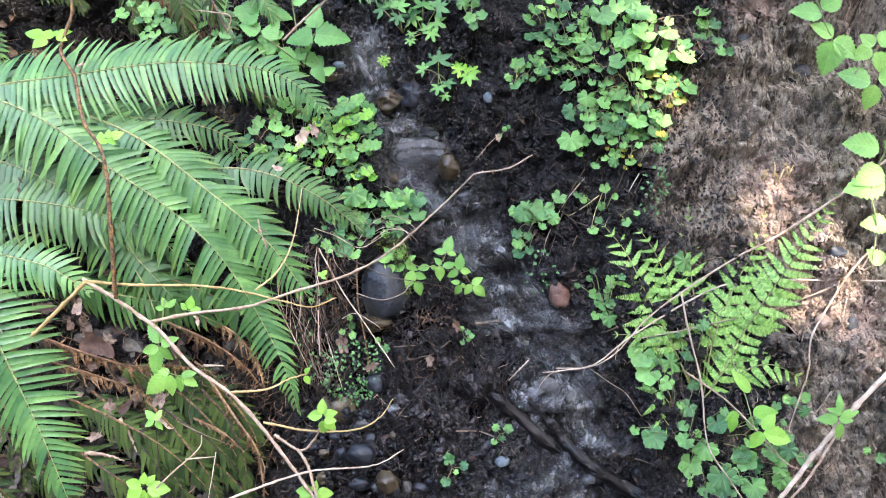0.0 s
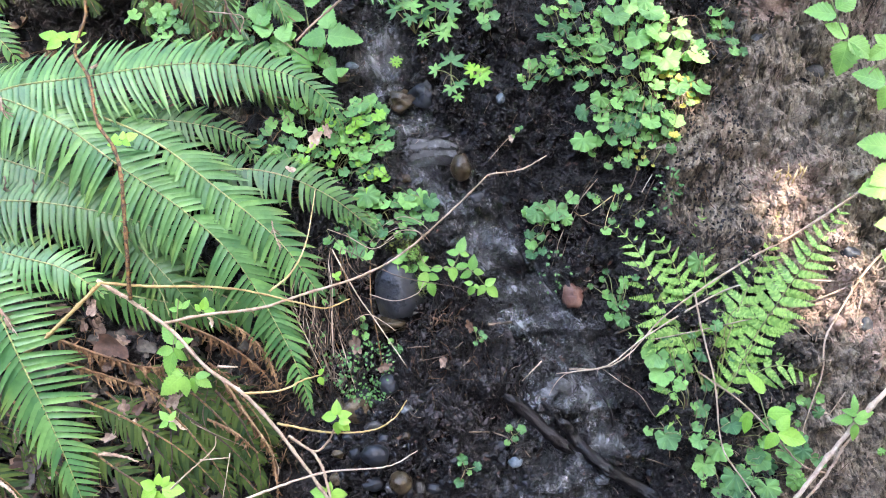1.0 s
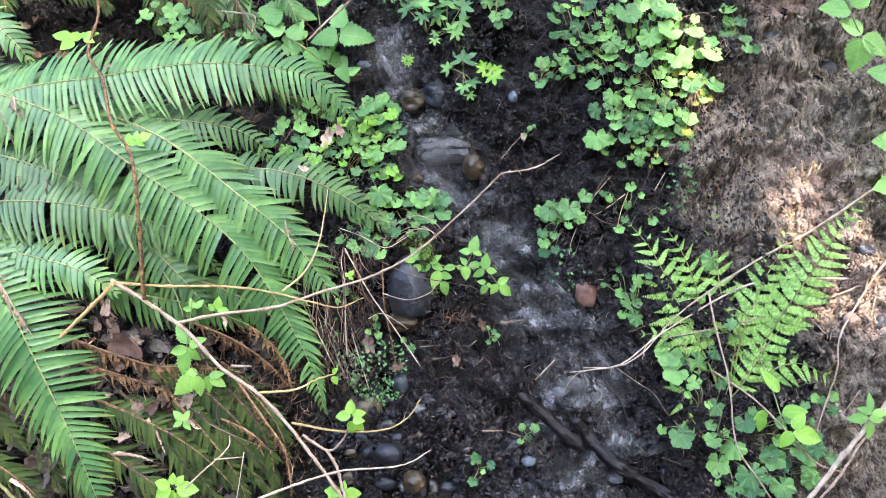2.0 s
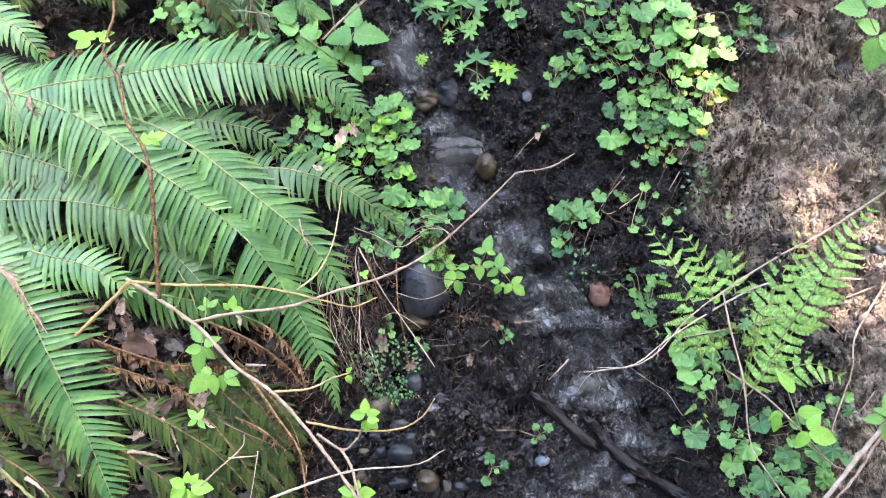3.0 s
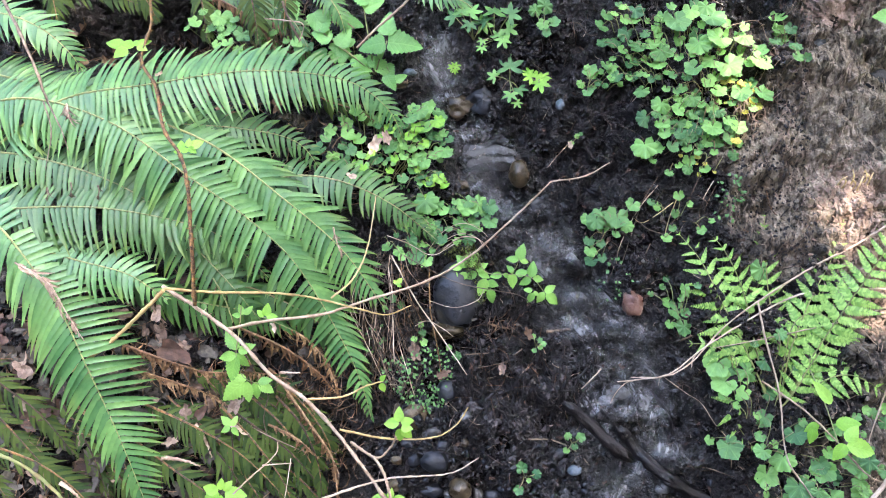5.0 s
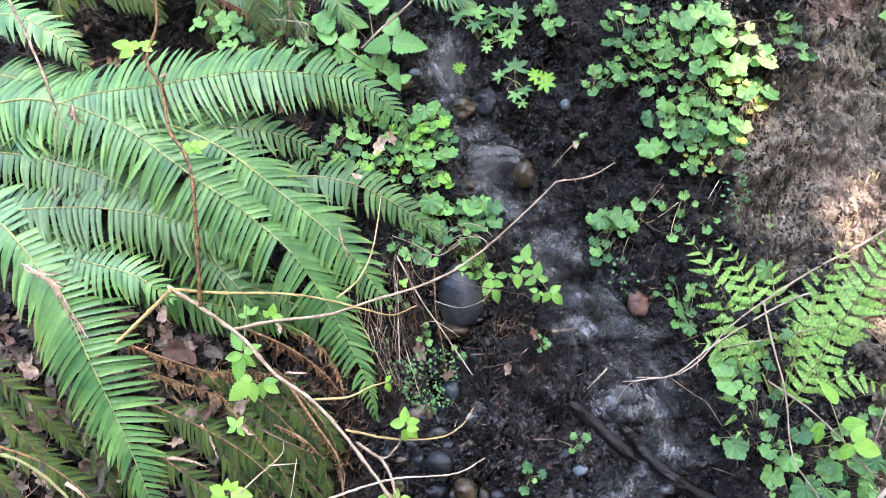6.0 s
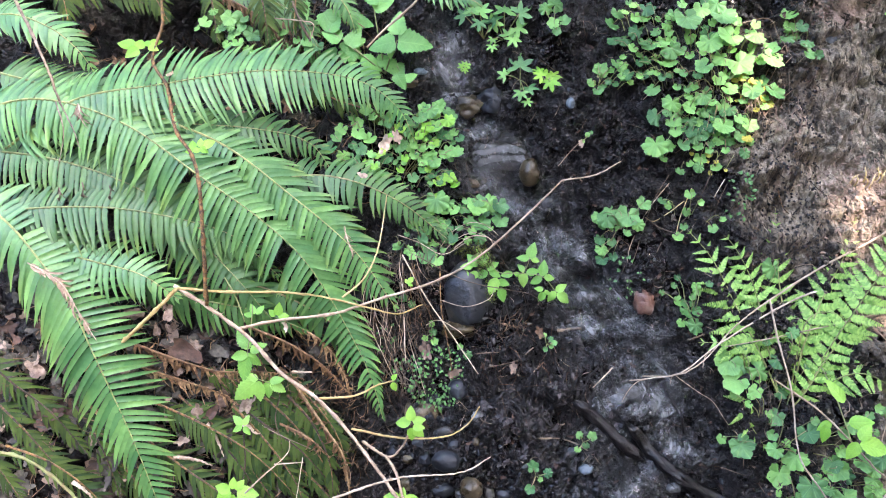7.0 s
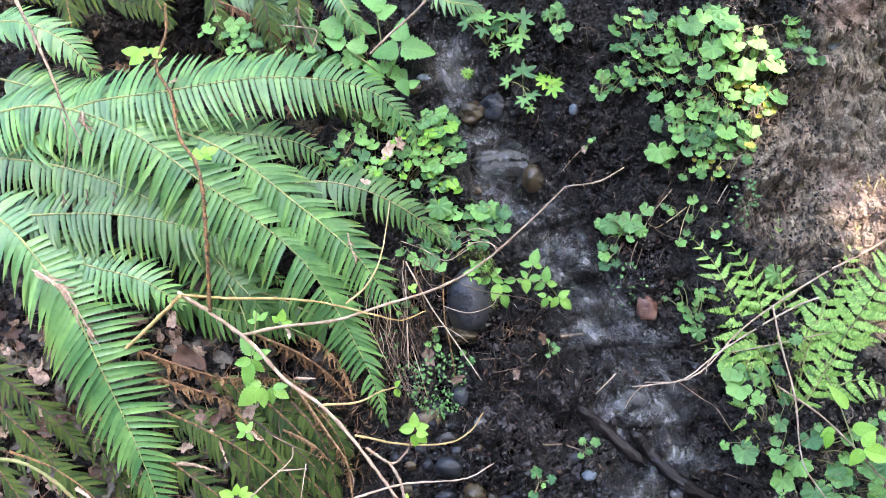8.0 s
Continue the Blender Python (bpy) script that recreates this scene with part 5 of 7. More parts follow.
def withered_scrap(path, count, length, material, label, seed, droop=0.5):
    """Thin shrivelled strips of an old leaf, strung along path (u, v, h)."""
    r = random.Random(seed)
    line = spline([on_bank(q) for q in path], 24)
    scrap = thing("withered_leaf", line[0], label, "dry leaf", "fallen leaves")
    rib = Shape()
    rib.tube(line, 0.0018, 0.0008, 5, 0.3, r)
    part("rib", rib.mesh("rib", material), scrap)
    shreds = [mesh_of("shred", *c, material) for c in CURLED]
    for k in range(count):
        i = r.randrange(1, 24)
        ahead = (line[i + 1] - line[i - 1]).normalized()
        way = ahead * r.uniform(0.2, 1.0) + DOWN * droop * r.uniform(0.3, 1.2) + OUT * r.uniform(-0.1, 0.3) + ACROSS * r.uniform(-0.5, 0.5)
        l = r.uniform(*length)
        part("shred", r.choice(shreds), scrap, axes(way, OUT + ACROSS * r.uniform(-0.5, 0.5), line[i], l, l * r.uniform(0.22, 0.4), l))
    return scrap


withered_scrap([(-1.005, 0.030, 0.150), (-0.937, -0.010, 0.150), (-0.897, -0.073, 0.145), (-0.865, -0.125, 0.138)], 26, (0.015, 0.045), PINK, "shrivelled pinkish-tan strip lying along a fern frond", 1, 0.3)
withered_scrap([(-0.918, 0.356, 0.140), (-0.914, 0.340, 0.142), (-0.912, 0.322, 0.138)], 12, (0.02, 0.034), PINK, "small pink withered tassel hanging on a frond", 2, 1.0)
withered_scrap([(-0.372, 0.105, 0.122), (-0.366, 0.080, 0.122), (-0.355, 0.050, 0.118)], 10, (0.012, 0.024), PINK, "pinkish withered tassel hanging on a frond", 3, 0.8)
withered_scrap([(-0.727, -0.045, 0.145), (-0.722, -0.070, 0.140), (-0.712, -0.095, 0.130)], 9, (0.018, 0.035), LITTER, "withered brown shreds hanging below a cane joint", 4, 0.9)
for k, q in enumerate(((-0.960, 0.186, 0.125), (-0.912, 0.196, 0.125), (-0.855, 0.190, 0.125))):
    withered_scrap([q, (q[0] + 0.003, q[1] - 0.012, q[2]), (q[0] - 0.002, q[1] - 0.026, q[2] - 0.004)], 4, (0.012, 0.022), LITTER, "curled brown dead fern leaflet", 10 + k, 1.0)

# strips of pale dead grass
for a, b in (((-0.733, -0.368, 0.060), (-0.654, -0.387, 0.050)), ((-0.949, -0.424, 0.050), (-0.900, -0.464, 0.050)), ((-0.668, -0.301, 0.050), (-0.631, -0.370, 0.050))):
    stick("dead_grass_blade", [a, tuple((x + y) / 2 + 0.004 for x, y in zip(a, b)), b], 0.005, 0.0012, PINK, "pale dead grass blade", 3, 0, 0.02, "grass")

# canes that cross the fern from above
stick("dead_cane", [(-1.022, 0.583, 0.240), (-0.927, 0.416, 0.260), (-0.897, 0.332, 0.250)], 0.0034, 0.0024, LITTER, "thin tan dead cane over the fern", 5, 8)
stick("dead_cane", [(-0.897, 0.332, 0.250), (-0.874, 0.281, 0.240), (-0.862, 0.240, 0.230)], 0.0018, 0.0007, LITTER, "thin tan tip of a dead cane", 6, 8)
stick("dead_cane", [(-0.904, 0.332, 0.250), (-0.892, 0.275, 0.240), (-0.912, 0.204, 0.220)], 0.0015, 0.0006, LITTER, "thin tan tip of a dead cane", 7, 8)
stick("dead_cane", [(-1.031, -0.332, 0.200), (-0.976, -0.342, 0.200), (-0.922, -0.383, 0.180), (-0.847, -0.470, 0.150)], 0.003, 0.003, STEM, "thin green-brown stalk across dry leaves", 8, 8)
stick("pale_twig", [(-0.335, 0.489, 0.080), (-0.293, 0.526, 0.090), (-0.241, 0.568, 0.100), (-0.198, 0.611, 0.110)], 0.0022, 0.0028, CANE, "thin pale bare twig", 9, 8)
stick("pale_twig", [(-0.549, 0.572, 0.030), (-0.484, 0.562, 0.040), (-0.455, 0.549, 0.050), (-0.467, 0.515, 0.040)], 0.0014, 0.001, CANE, "thin pale bent twig", 10)
stick("pale_twig", [(-0.506, 0.609, 0.030), (-0.487, 0.559, 0.030), (-0.467, 0.525, 0.020)], 0.003, 0.0025, TWIG, "brown twig behind the fern", 11)

# nettles above the fern
nettle = thing("nettle_plant", on_bank((-0.332, 0.471, -0.010)), "broad toothed green nettle leaves above the fern", "plant")
nroot = on_bank((-0.305, 0.455, 0.000))
for q, turn, length in (((-0.274, 0.522, 0.060), 5, .055), ((-0.271, 0.507, 0.060), 95, .075), ((-0.278, 0.507, 0.060), -100, .06), ((-0.289, 0.504, 0.050), 180, .03), ((-0.425, 0.540, 0.030), 20, .06), ((-0.438, 0.584, 0.030), 150, .06), ((-0.381, 0.508, 0.030), 30, .05),
                       ((-0.326, 0.586, 0.040), 60, .05), ((-0.313, 0.604, 0.040), -60, .06), ((-0.378, 0.569, 0.020), 100, .05), ((-0.400, 0.521, 0.030), -60, .05), ((-0.352, 0.487, 0.020), 120, .05), ((-0.490, 0.613, 0.020), 170, .05), ((-0.278, 0.449, 0.020), 150, .04), ((-0.259, 0.436, 0.020), 60, .03),
                       ((-0.650, 0.601, -0.010), 140, .04), ((-0.586, 0.575, -0.010), 60, .035), ((-0.479, 0.516, 0.010), 10, .04)):
    a = radians(turn)
    leaflet_at(nettle, on_bank(q), ACROSS * math.sin(a) + VUP * math.cos(a), FACE + Vector((rng.uniform(-0.3, 0.3), rng.uniform(-0.2, 0.2), 0)), length, rng, NETTLE, 1.1)
for q in ((-0.273, 0.510, 0.060), (-0.425, 0.546, 0.030), (-0.326, 0.586, 0.040), (-0.381, 0.508, 0.030)):
    stalk_to(nettle, nroot, on_bank(q), 0.0018)

# fronds over the hollow, given the dull green to look shaded
back_fern = thing("sword_fern", on_bank((-0.760, 0.740, 0.000)), "dull green fern fronds, darkened for shade, hanging over a dark hollow", "fern", "sword ferns")
for path, longest, k in (
    ([(-1.063, 0.700, -0.030), (-1.042, 0.650, -0.010), (-1.030, 0.590, -0.015)], 0.045, 81),
    ([(-0.900, 0.710, -0.040), (-0.845, 0.660, -0.020), (-0.805, 0.590, -0.030)], 0.045, 82),
    ([(-0.724, 0.690, -0.040), (-0.698, 0.615, -0.015), (-0.690, 0.540, -0.025)], 0.045, 83),
    ([(-0.600, 0.680, 0.020), (-0.568, 0.600, 0.045), (-0.556, 0.515, 0.035)], 0.048, 84),
    ([(-0.520, 0.690, 0.010), (-0.500, 0.620, 0.030), (-0.505, 0.550, 0.025)], 0.040, 85),
):
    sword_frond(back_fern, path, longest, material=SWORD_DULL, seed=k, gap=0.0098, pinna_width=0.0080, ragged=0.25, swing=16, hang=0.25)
for k, (u0, u1, v0, v1, count) in enumerate(((-0.640, -0.440, 0.480, 0.580, 11), (-0.420, -0.280, 0.440, 0.540, 13))):
    r = random.Random(710 + k)
    shaded = thing("nettle_plant", ground_at((u0 + u1) / 2, v0, -0.003), "shaded green nettle leaves behind the fern", "plant", "nettles")
    for _ in range(count):
        u, v = r.uniform(u0, u1), r.uniform(v0, v1)
        place, a = ground_at(u, v, r.uniform(0.015, 0.035)), radians(r.uniform(40, 320))
        leaflet_at(shaded, place, ACROSS * math.sin(a) + VUP * math.cos(a), FACE + Vector((r.uniform(-0.4, 0.4), r.uniform(-0.3, 0.3), 0)), r.uniform(0.024, 0.046), r, NETTLE, 1.15)
        stalk_to(shaded, ground_at(u + r.uniform(-0.02, 0.02), v - 0.03, -0.002), place, 0.0009)

# cress and small sprouts
def sprout(q, label, leaves, seed, material=None, jag=False, name="seedling"):
    """leaves: (offset u, offset v, turn, size)."""
    r = random.Random(seed)
    root = ground_at(q[0], q[1], -0.003)
    plant = thing(name, root, label, "plant", "sprouts on the mud")
    for du, dv, turn, size in leaves:
        h = soil_height(q[0] + du, q[1] + dv) + 0.02
        du, dv, size = 0.9 * du, 0.9 * dv, 0.85 * size
        spot = (q[0] + du, q[1] + dv, h)
        if jag:
            leaf = jagged_leaf(plant, spot, turn, size, r, material or CUP)
        else:
            a = radians(turn)
            leaf = part("leaf", CUPS[(material or CUP).name][r.randrange(5)], plant, axes(ACROSS * math.sin(a) + VUP * math.cos(a), FACE + Vector((r.uniform(-0.3, 0.3), r.uniform(-0.3, 0.3), 0)), on_bank(spot), size, size, size))
        stalk_to(leaf, root, on_bank(spot))
    return plant


sprout((0.121, -0.342, 0.000), "tiny three-leaved green seedling", [(-.008, .015, -30, .012), (.016, .014, 40, .014), (.004, -.002, 170, .010), (-.014, -.012, 200, .010)], 1)
sprout((0.020, -0.409, 0.000), "tiny green seedling with lobed leaves", [(-.008, .02, -10, .018), (.022, .008, 80, .014), (-.014, -.022, 200, .015), (.006, -.004, 120, .008)], 2)
sprout((0.046, -0.137, 0.000), "tiny cress seedling on black mud", [(-.006, .02, 0, .008), (.006, .012, 60, .009), (.014, .004, 80, .009), (-.004, -.008, 200, .008), (.008, -.002, 120, .008)], 3)
sprout((-0.010, 0.435, 0.000), "jagged palmate green leaves on black mud", [(.0, .03, 5, .045), (-.035, .012, -60, .026), (.02, -.02, 160, .03), (.0, -.04, 190, .028), (.015, -.055, 150, .022)], 4, jag=True)
sprout((0.046, 0.428, 0.000), "bright star-shaped leaves on black mud", [(.0, .018, 60, .036), (-.01, .014, -60, .03), (.01, .0, 170, .034), (-.014, .03, -10, .024), (.018, .024, 40, .028)], 5, SAP, True)
sprout((-0.129, 0.469, 0.000), "yellow-green seedling above the stream", [(.0, .004, 70, .02), (-.006, .002, -50, .016), (.0, -.006, 180, .014)], 6, SAP, True)
sprout((-0.088, 0.530, 0.000), "fresh palmate leaves on long stalks", [(-.045, .045, -40, .035), (-.01, .05, 30, .04), (.02, .035, 100, .035), (-.01, .03, 190, .03), (-.03, .055, 10, .03)], 7, CUP, True)
sprout((-0.044, 0.530, 0.000), "fresh palmate leaves on long stalks", [(.0, .06, 10, .045), (.035, .045, 60, .04), (-.02, .04, -50, .035), (.03, .02, 120, .035), (.01, .0, 20, .03), (.02, -.01, 160, .03), (-.028, -.005, 200, .018), (-.03, -.028, 180, .02)], 8, CUP, True)
sprout((0.061, 0.529, 0.000), "small pale rounded leaves at the top of the bank", [(-.02, .05, 0, .02), (.0, .06, 40, .026), (-.002, .02, 200, .018), (.018, .02, 80, .018), (.004, .0, 180, .014)], 9)
sprout((-0.199, 0.366, 0.000), "small scalloped leaves at the stream's edge", [(.015, .02, 20, .018), (-.02, .015, -70, .018), (.035, -.005, 90, .022)], 10)
sprout((0.128, 0.303, 0.000), "tiny sprouts among roots", [(.004, .006, 20, .008), (.012, .014, 60, .007), (-.006, -.004, 200, .008)], 11)
sprout((-0.129, -0.156, 0.000), "small green leaf by the dark stone", [(.004, .0, 150, .014), (-.012, .012, 0, .01)], 12)
sprout((-0.261, -0.041, 0.000), "little green leaves under the cane", [(.0, .0, 60, .014), (.016, -.01, 100, .012), (-.02, .006, -60, .012)], 13)
sprout((-0.202, -0.114, 0.000), "little green leaves under the cane", [(.0, .0, 60, .013), (.006, -.016, 140, .012), (-.012, -.008, 200, .010), (.0, .02, 10, .010)], 14)
for k, (q, su, sv, count) in enumerate((((-0.188, -0.208, 0.020), .055, .07, 190), ((-0.254, -0.197, 0.020), .03, .04, 30), ((-0.298, -0.126, 0.010), .02, .03, 14), ((0.209, 0.008, 0.010), .03, .05, 26), ((-0.263, 0.236, 0.030), .08, .05, 50), ((0.449, 0.176, 0.020), .03, .05, 40))):
    r = random.Random(60 + k)
    cress = thing("bittercress_plant", ground_at(q[0], q[1], 0.0), "mat of tiny cress leaves on the mud", "plant", "cress mats")
    for j in range(count):
        a, d = r.uniform(0, 6.28), math.sqrt(r.random())
        u, v = q[0] + su * d * math.cos(a), q[1] + sv * d * math.sin(a)
        place = ground_at(u, v, r.uniform(0.006, 0.03))
        leaflet_at(cress, place, ACROSS * math.cos(a + r.uniform(-1, 1)) + VUP * math.sin(a + r.uniform(-1, 1)), FACE + Vector((r.uniform(-0.6, 0.6), r.uniform(-0.4, 0.4), 0)), r.uniform(0.005, 0.010), r, MOSS, 0.9)

# roots and thin stems beside the dark stone
for k, (path, r0, r1, mat) in enumerate((
    ([(-0.261, 0.053, 0.050), (-0.211, -0.036, 0.050), (-0.163, -0.106, 0.045), (-0.101, -0.197, 0.040)], .0018, .0012, CANE),
    ([(-0.183, 0.042, 0.030), (-0.178, -0.065, 0.040), (-0.164, -0.137, 0.030), (-0.155, -0.209, 0.010)], .0016, .0016, CANE_DARK),
    ([(-0.234, 0.052, 0.060), (-0.151, 0.008, 0.060), (-0.092, -0.012, 0.070), (0.008, -0.030, 0.060), (0.031, -0.055, 0.050)], .0012, .0009, TWIG),
    ([(-0.181, -0.042, 0.050), (-0.128, -0.056, 0.060), (-0.081, -0.041, 0.070), (-0.067, -0.018, 0.080)], .001, .0008, CANE),
    ([(-0.211, -0.095, 0.045), (-0.185, -0.084, 0.045), (-0.152, -0.101, 0.030), (-0.129, -0.119, 0.020)], .001, .0008, CANE),
    ([(-0.251, -0.076, 0.110), (-0.250, -0.133, 0.100), (-0.249, -0.170, 0.090)], .0012, .001, CANE),
    ([(-0.284, -0.048, 0.120), (-0.286, -0.087, 0.110), (-0.295, -0.110, 0.100)], .0008, .0006, CANE),
    ([(0.015, -0.142, 0.020), (-0.021, -0.170, 0.020), (-0.081, -0.184, 0.020)], .0014, .001, TWIG),
    ([(-0.105, -0.155, 0.020), (-0.057, -0.152, 0.020)], .0016, .001, TWIG),
    ([(-0.327, 0.054, 0.030), (-0.295, -0.089, 0.040), (-0.271, -0.196, 0.030), (-0.224, -0.256, 0.020)], .0012, .001, TWIG),
    ([(-0.366, -0.089, 0.040), (-0.318, -0.160, 0.040), (-0.271, -0.220, 0.030)], .001, .0008, TWIG),
    ([(-0.348, -0.066, 0.040), (-0.310, -0.136, 0.050), (-0.281, -0.202, 0.030)], .001, .0008, CANE),
    ([(-0.248, -0.125, 0.030), (-0.229, -0.184, 0.030), (-0.212, -0.244, 0.020)], .0014, .001, CANE),
    ([(-0.271, 0.095, 0.050), (-0.223, 0.077, 0.050), (-0.176, 0.054, 0.040), (-0.129, 0.078, 0.040)], .0012, .0008, CANE),
    ([(-0.153, 0.067, 0.030), (-0.117, 0.092, 0.040), (-0.081, 0.089, 0.050), (-0.067, 0.071, 0.050)], .0014, .001, CANE),
)):
    stick("thin_stem", path, r0, r1, mat, "thin dry stem hanging before the mud", 70 + k, 0, 0.1, "stem", "thin stems", 5, 16)

rng = random.Random(33)
for k in range(64):
    u, v = rng.uniform(*sorted((-0.382, -0.232))), rng.uniform(*sorted((0.056, -0.165)))
    length, h = rng.uniform(0.06, 0.16), soil_height(u, v) + rng.uniform(0.01, 0.05)
    stick("thin_stem", [(u, v, h), (u + rng.uniform(-0.01, 0.02), v - length * 0.5, h + 0.01), (u + rng.uniform(-0.01, 0.05), v - length, h - 0.01)], rng.uniform(0.0005, 0.001), 0.0004, rng.choice((TWIG, CANE, CANE_DARK)), "thin dry stem hanging before the mud", 400 + k, 0, 0.1, "stem", "thin stems", 4, 10)

for k, (path, r0, mat) in enumerate((
    ([(-0.547, -0.304, 0.060), (-0.498, -0.326, 0.065), (-0.429, -0.355, 0.060), (-0.378, -0.369, 0.050)], .0012, TWIG),
    ([(-0.513, -0.241, 0.060), (-0.520, -0.286, 0.065), (-0.514, -0.321, 0.060)], .0014, TWIG),
    ([(-0.588, -0.322, 0.060), (-0.581, -0.378, 0.065), (-0.586, -0.423, 0.070)], .0016, CANE_DARK),
    ([(-0.382, -0.355, 0.060), (-0.364, -0.401, 0.060), (-0.370, -0.424, 0.060)], .0012, CANE),
    ([(-0.459, -0.363, 0.080), (-0.467, -0.420, 0.080), (-0.474, -0.465, 0.080)], .001, CANE),
    ([(-0.611, 0.002, 0.130), (-0.584, -0.043, 0.135), (-0.566, -0.087, 0.140)], .0014, STEM),
)):
    stick("dead_twig", path, r0, r0 * 0.7, mat, "thin dead twig over old fern fronds", 500 + k, 6, 0.12, "twig", "fallen twigs", 5, 14)

# ---- lady fern on the open side ----
lady = thing("lady_fern", on_bank((0.539, -0.280, -0.010)), "delicate light green lady fern growing from wet mud", "fern")
for k, (path, longest) in enumerate((
    ([(0.542, -0.279, 0.000), (0.497, -0.182, 0.030), (0.429, -0.052, 0.050), (0.384, 0.042, 0.050), (0.335, 0.108, 0.040)], 0.075),
    ([(0.539, -0.279, 0.000), (0.477, -0.182, 0.020), (0.413, -0.134, 0.040), (0.357, -0.129, 0.030)], 0.065),
    ([(0.548, -0.273, 0.000), (0.540, -0.135, 0.030), (0.522, 0.007, 0.040), (0.523, 0.151, 0.030)], 0.05),
    ([(0.554, -0.273, 0.000), (0.561, -0.145, 0.050), (0.600, -0.040, 0.060), (0.649, 0.053, 0.060), (0.679, 0.130, 0.050)], 0.06),
    ([(0.554, -0.273, 0.000), (0.615, -0.133, 0.060), (0.718, 0.018, 0.070), (0.837, 0.172, 0.050)], 0.07),
    ([(0.553, -0.279, 0.000), (0.595, -0.180, 0.050), (0.638, -0.121, 0.060), (0.673, -0.098, 0.060), (0.681, -0.179, 0.050)], 0.055),
    ([(0.553, -0.279, 0.000), (0.617, -0.208, 0.050), (0.682, -0.190, 0.060), (0.760, -0.231, 0.050)], 0.055),
    ([(0.530, -0.279, 0.000), (0.473, -0.240, 0.030), (0.446, -0.274, 0.040), (0.490, -0.348, 0.040)], 0.045),
    ([(0.542, -0.279, 0.000), (0.562, -0.239, 0.040), (0.595, -0.180, 0.050), (0.602, -0.133, 0.050)], 0.05),
    ([(0.542, -0.273, 0.000), (0.514, -0.135, 0.020), (0.464, -0.088, 0.030), (0.391, -0.070, 0.040)], 0.06),
    ([(0.537, -0.273, 0.000), (0.495, -0.134, 0.040), (0.468, -0.017, 0.050), (0.432, 0.065, 0.050), (0.394, 0.111, 0.040)], 0.055),
    ([(0.548, -0.273, 0.000), (0.555, -0.133, 0.050), (0.576, -0.075, 0.060), (0.628, -0.069, 0.060), (0.677, -0.116, 0.050)], 0.06),
)):
    lady_frond(lady, path, longest, seed=40 + k)

# ---- fringecup clumps ----
fringecup((0.411, 0.415, 0.000), [(0.270, 0.292, 0.050, .03), (0.384, 0.507, 0.060, .03), (0.431, 0.513, 0.060, .032), (0.476, 0.522, 0.050, .028), (0.442, 0.458, 0.060, .03), (0.505, 0.467, 0.050, .03),
                         (0.519, 0.403, 0.040, .026), (0.474, 0.406, 0.050, .024), (0.411, 0.565, 0.050, .032), (0.339, 0.560, 0.050, .032), (0.303, 0.492, 0.050, .024), (0.413, 0.328, 0.050, .026)],
          "thick clump of rounded scalloped light green leaves", 1, [(0.385, 0.449, 0.050, .13, .16, 84), (0.374, 0.312, 0.040, .11, .09, 40), (0.235, 0.518, 0.030, .06, .09, 26)])
fringecup((0.573, 0.527, 0.000), [(0.568, 0.566, 0.030, .022), (0.556, 0.541, 0.030, .02)], "few small rounded leaves on thin stalks", 2, [(0.571, 0.520, 0.020, .025, .06, 6)], size=(.012, .018))
fringecup((0.212, 0.124, 0.000), [(0.213, 0.141, 0.030, .028), (0.173, 0.136, 0.030, .024), (0.247, 0.164, 0.020, .018)], "small tuft of rounded green leaves on black mud", 3, [(0.202, 0.128, 0.020, .05, .03, 8), (0.173, 0.074, 0.010, .02, .03, 5)], size=(.012, .018))
fringecup((0.505, -0.326, 0.000), [(0.419, -0.164, 0.040, .03), (0.435, -0.204, 0.040, .03), (0.471, -0.181, 0.040, .028), (0.433, -0.332, 0.040, .03), (0.516, -0.391, 0.030, .03), (0.571, -0.409, 0.050, .032), (0.634, -0.431, 0.050, .03),
                        (0.624, -0.374, 0.050, .028), (0.670, -0.363, 0.050, .028), (0.696, -0.422, 0.040, .024), (0.509, 0.032, 0.010, .026), (0.544, -0.352, 0.050, .03)],
          "spreading clump of scalloped green leaves under the lady fern", 4, [(0.497, -0.182, 0.030, .08, .12, 13), (0.617, -0.365, 0.040, .13, .12, 26), (0.460, -0.298, 0.030, .06, .08, 7)])
fringecup((0.342, -0.064, 0.000), [(0.328, -0.058, 0.020, .024), (0.347, -0.088, 0.020, .022), (0.356, -0.017, 0.020, .014)], "small rounded leaves scattered on the mud edge", 5, [(0.327, -0.028, 0.015, .05, .06, 10)], size=(.008, .014))
fringecup((-0.328, 0.229, 0.000), [(-0.192, 0.178, 0.025, .03), (-0.105, 0.162, 0.020, .026), (-0.081, 0.171, 0.020, .024), (-0.057, 0.164, 0.020, .022), (-0.154, 0.279, 0.030, .02), (-0.203, 0.371, 0.030, .022)],
          "dense mat of small rounded bright green leaves", 6, [(-0.300, 0.298, 0.030, .12, .09, 52), (-0.191, 0.300, 0.020, .05, .09, 34), (-0.130, 0.134, 0.020, .08, .05, 26), (-0.214, 0.091, 0.020, .06, .05, 18)], size=(.008, .024))
fringecup((-0.250, 0.260, 0.000), [(-0.170, 0.345, 0.035, .018), (-0.205, 0.330, 0.035, .016)], "larger pale green leaves standing over a leafy mat", 11, [(-0.280, 0.290, 0.040, .12, .08, 9), (-0.185, 0.270, 0.030, .05, .10, 7)], SAP, (.009, .017))
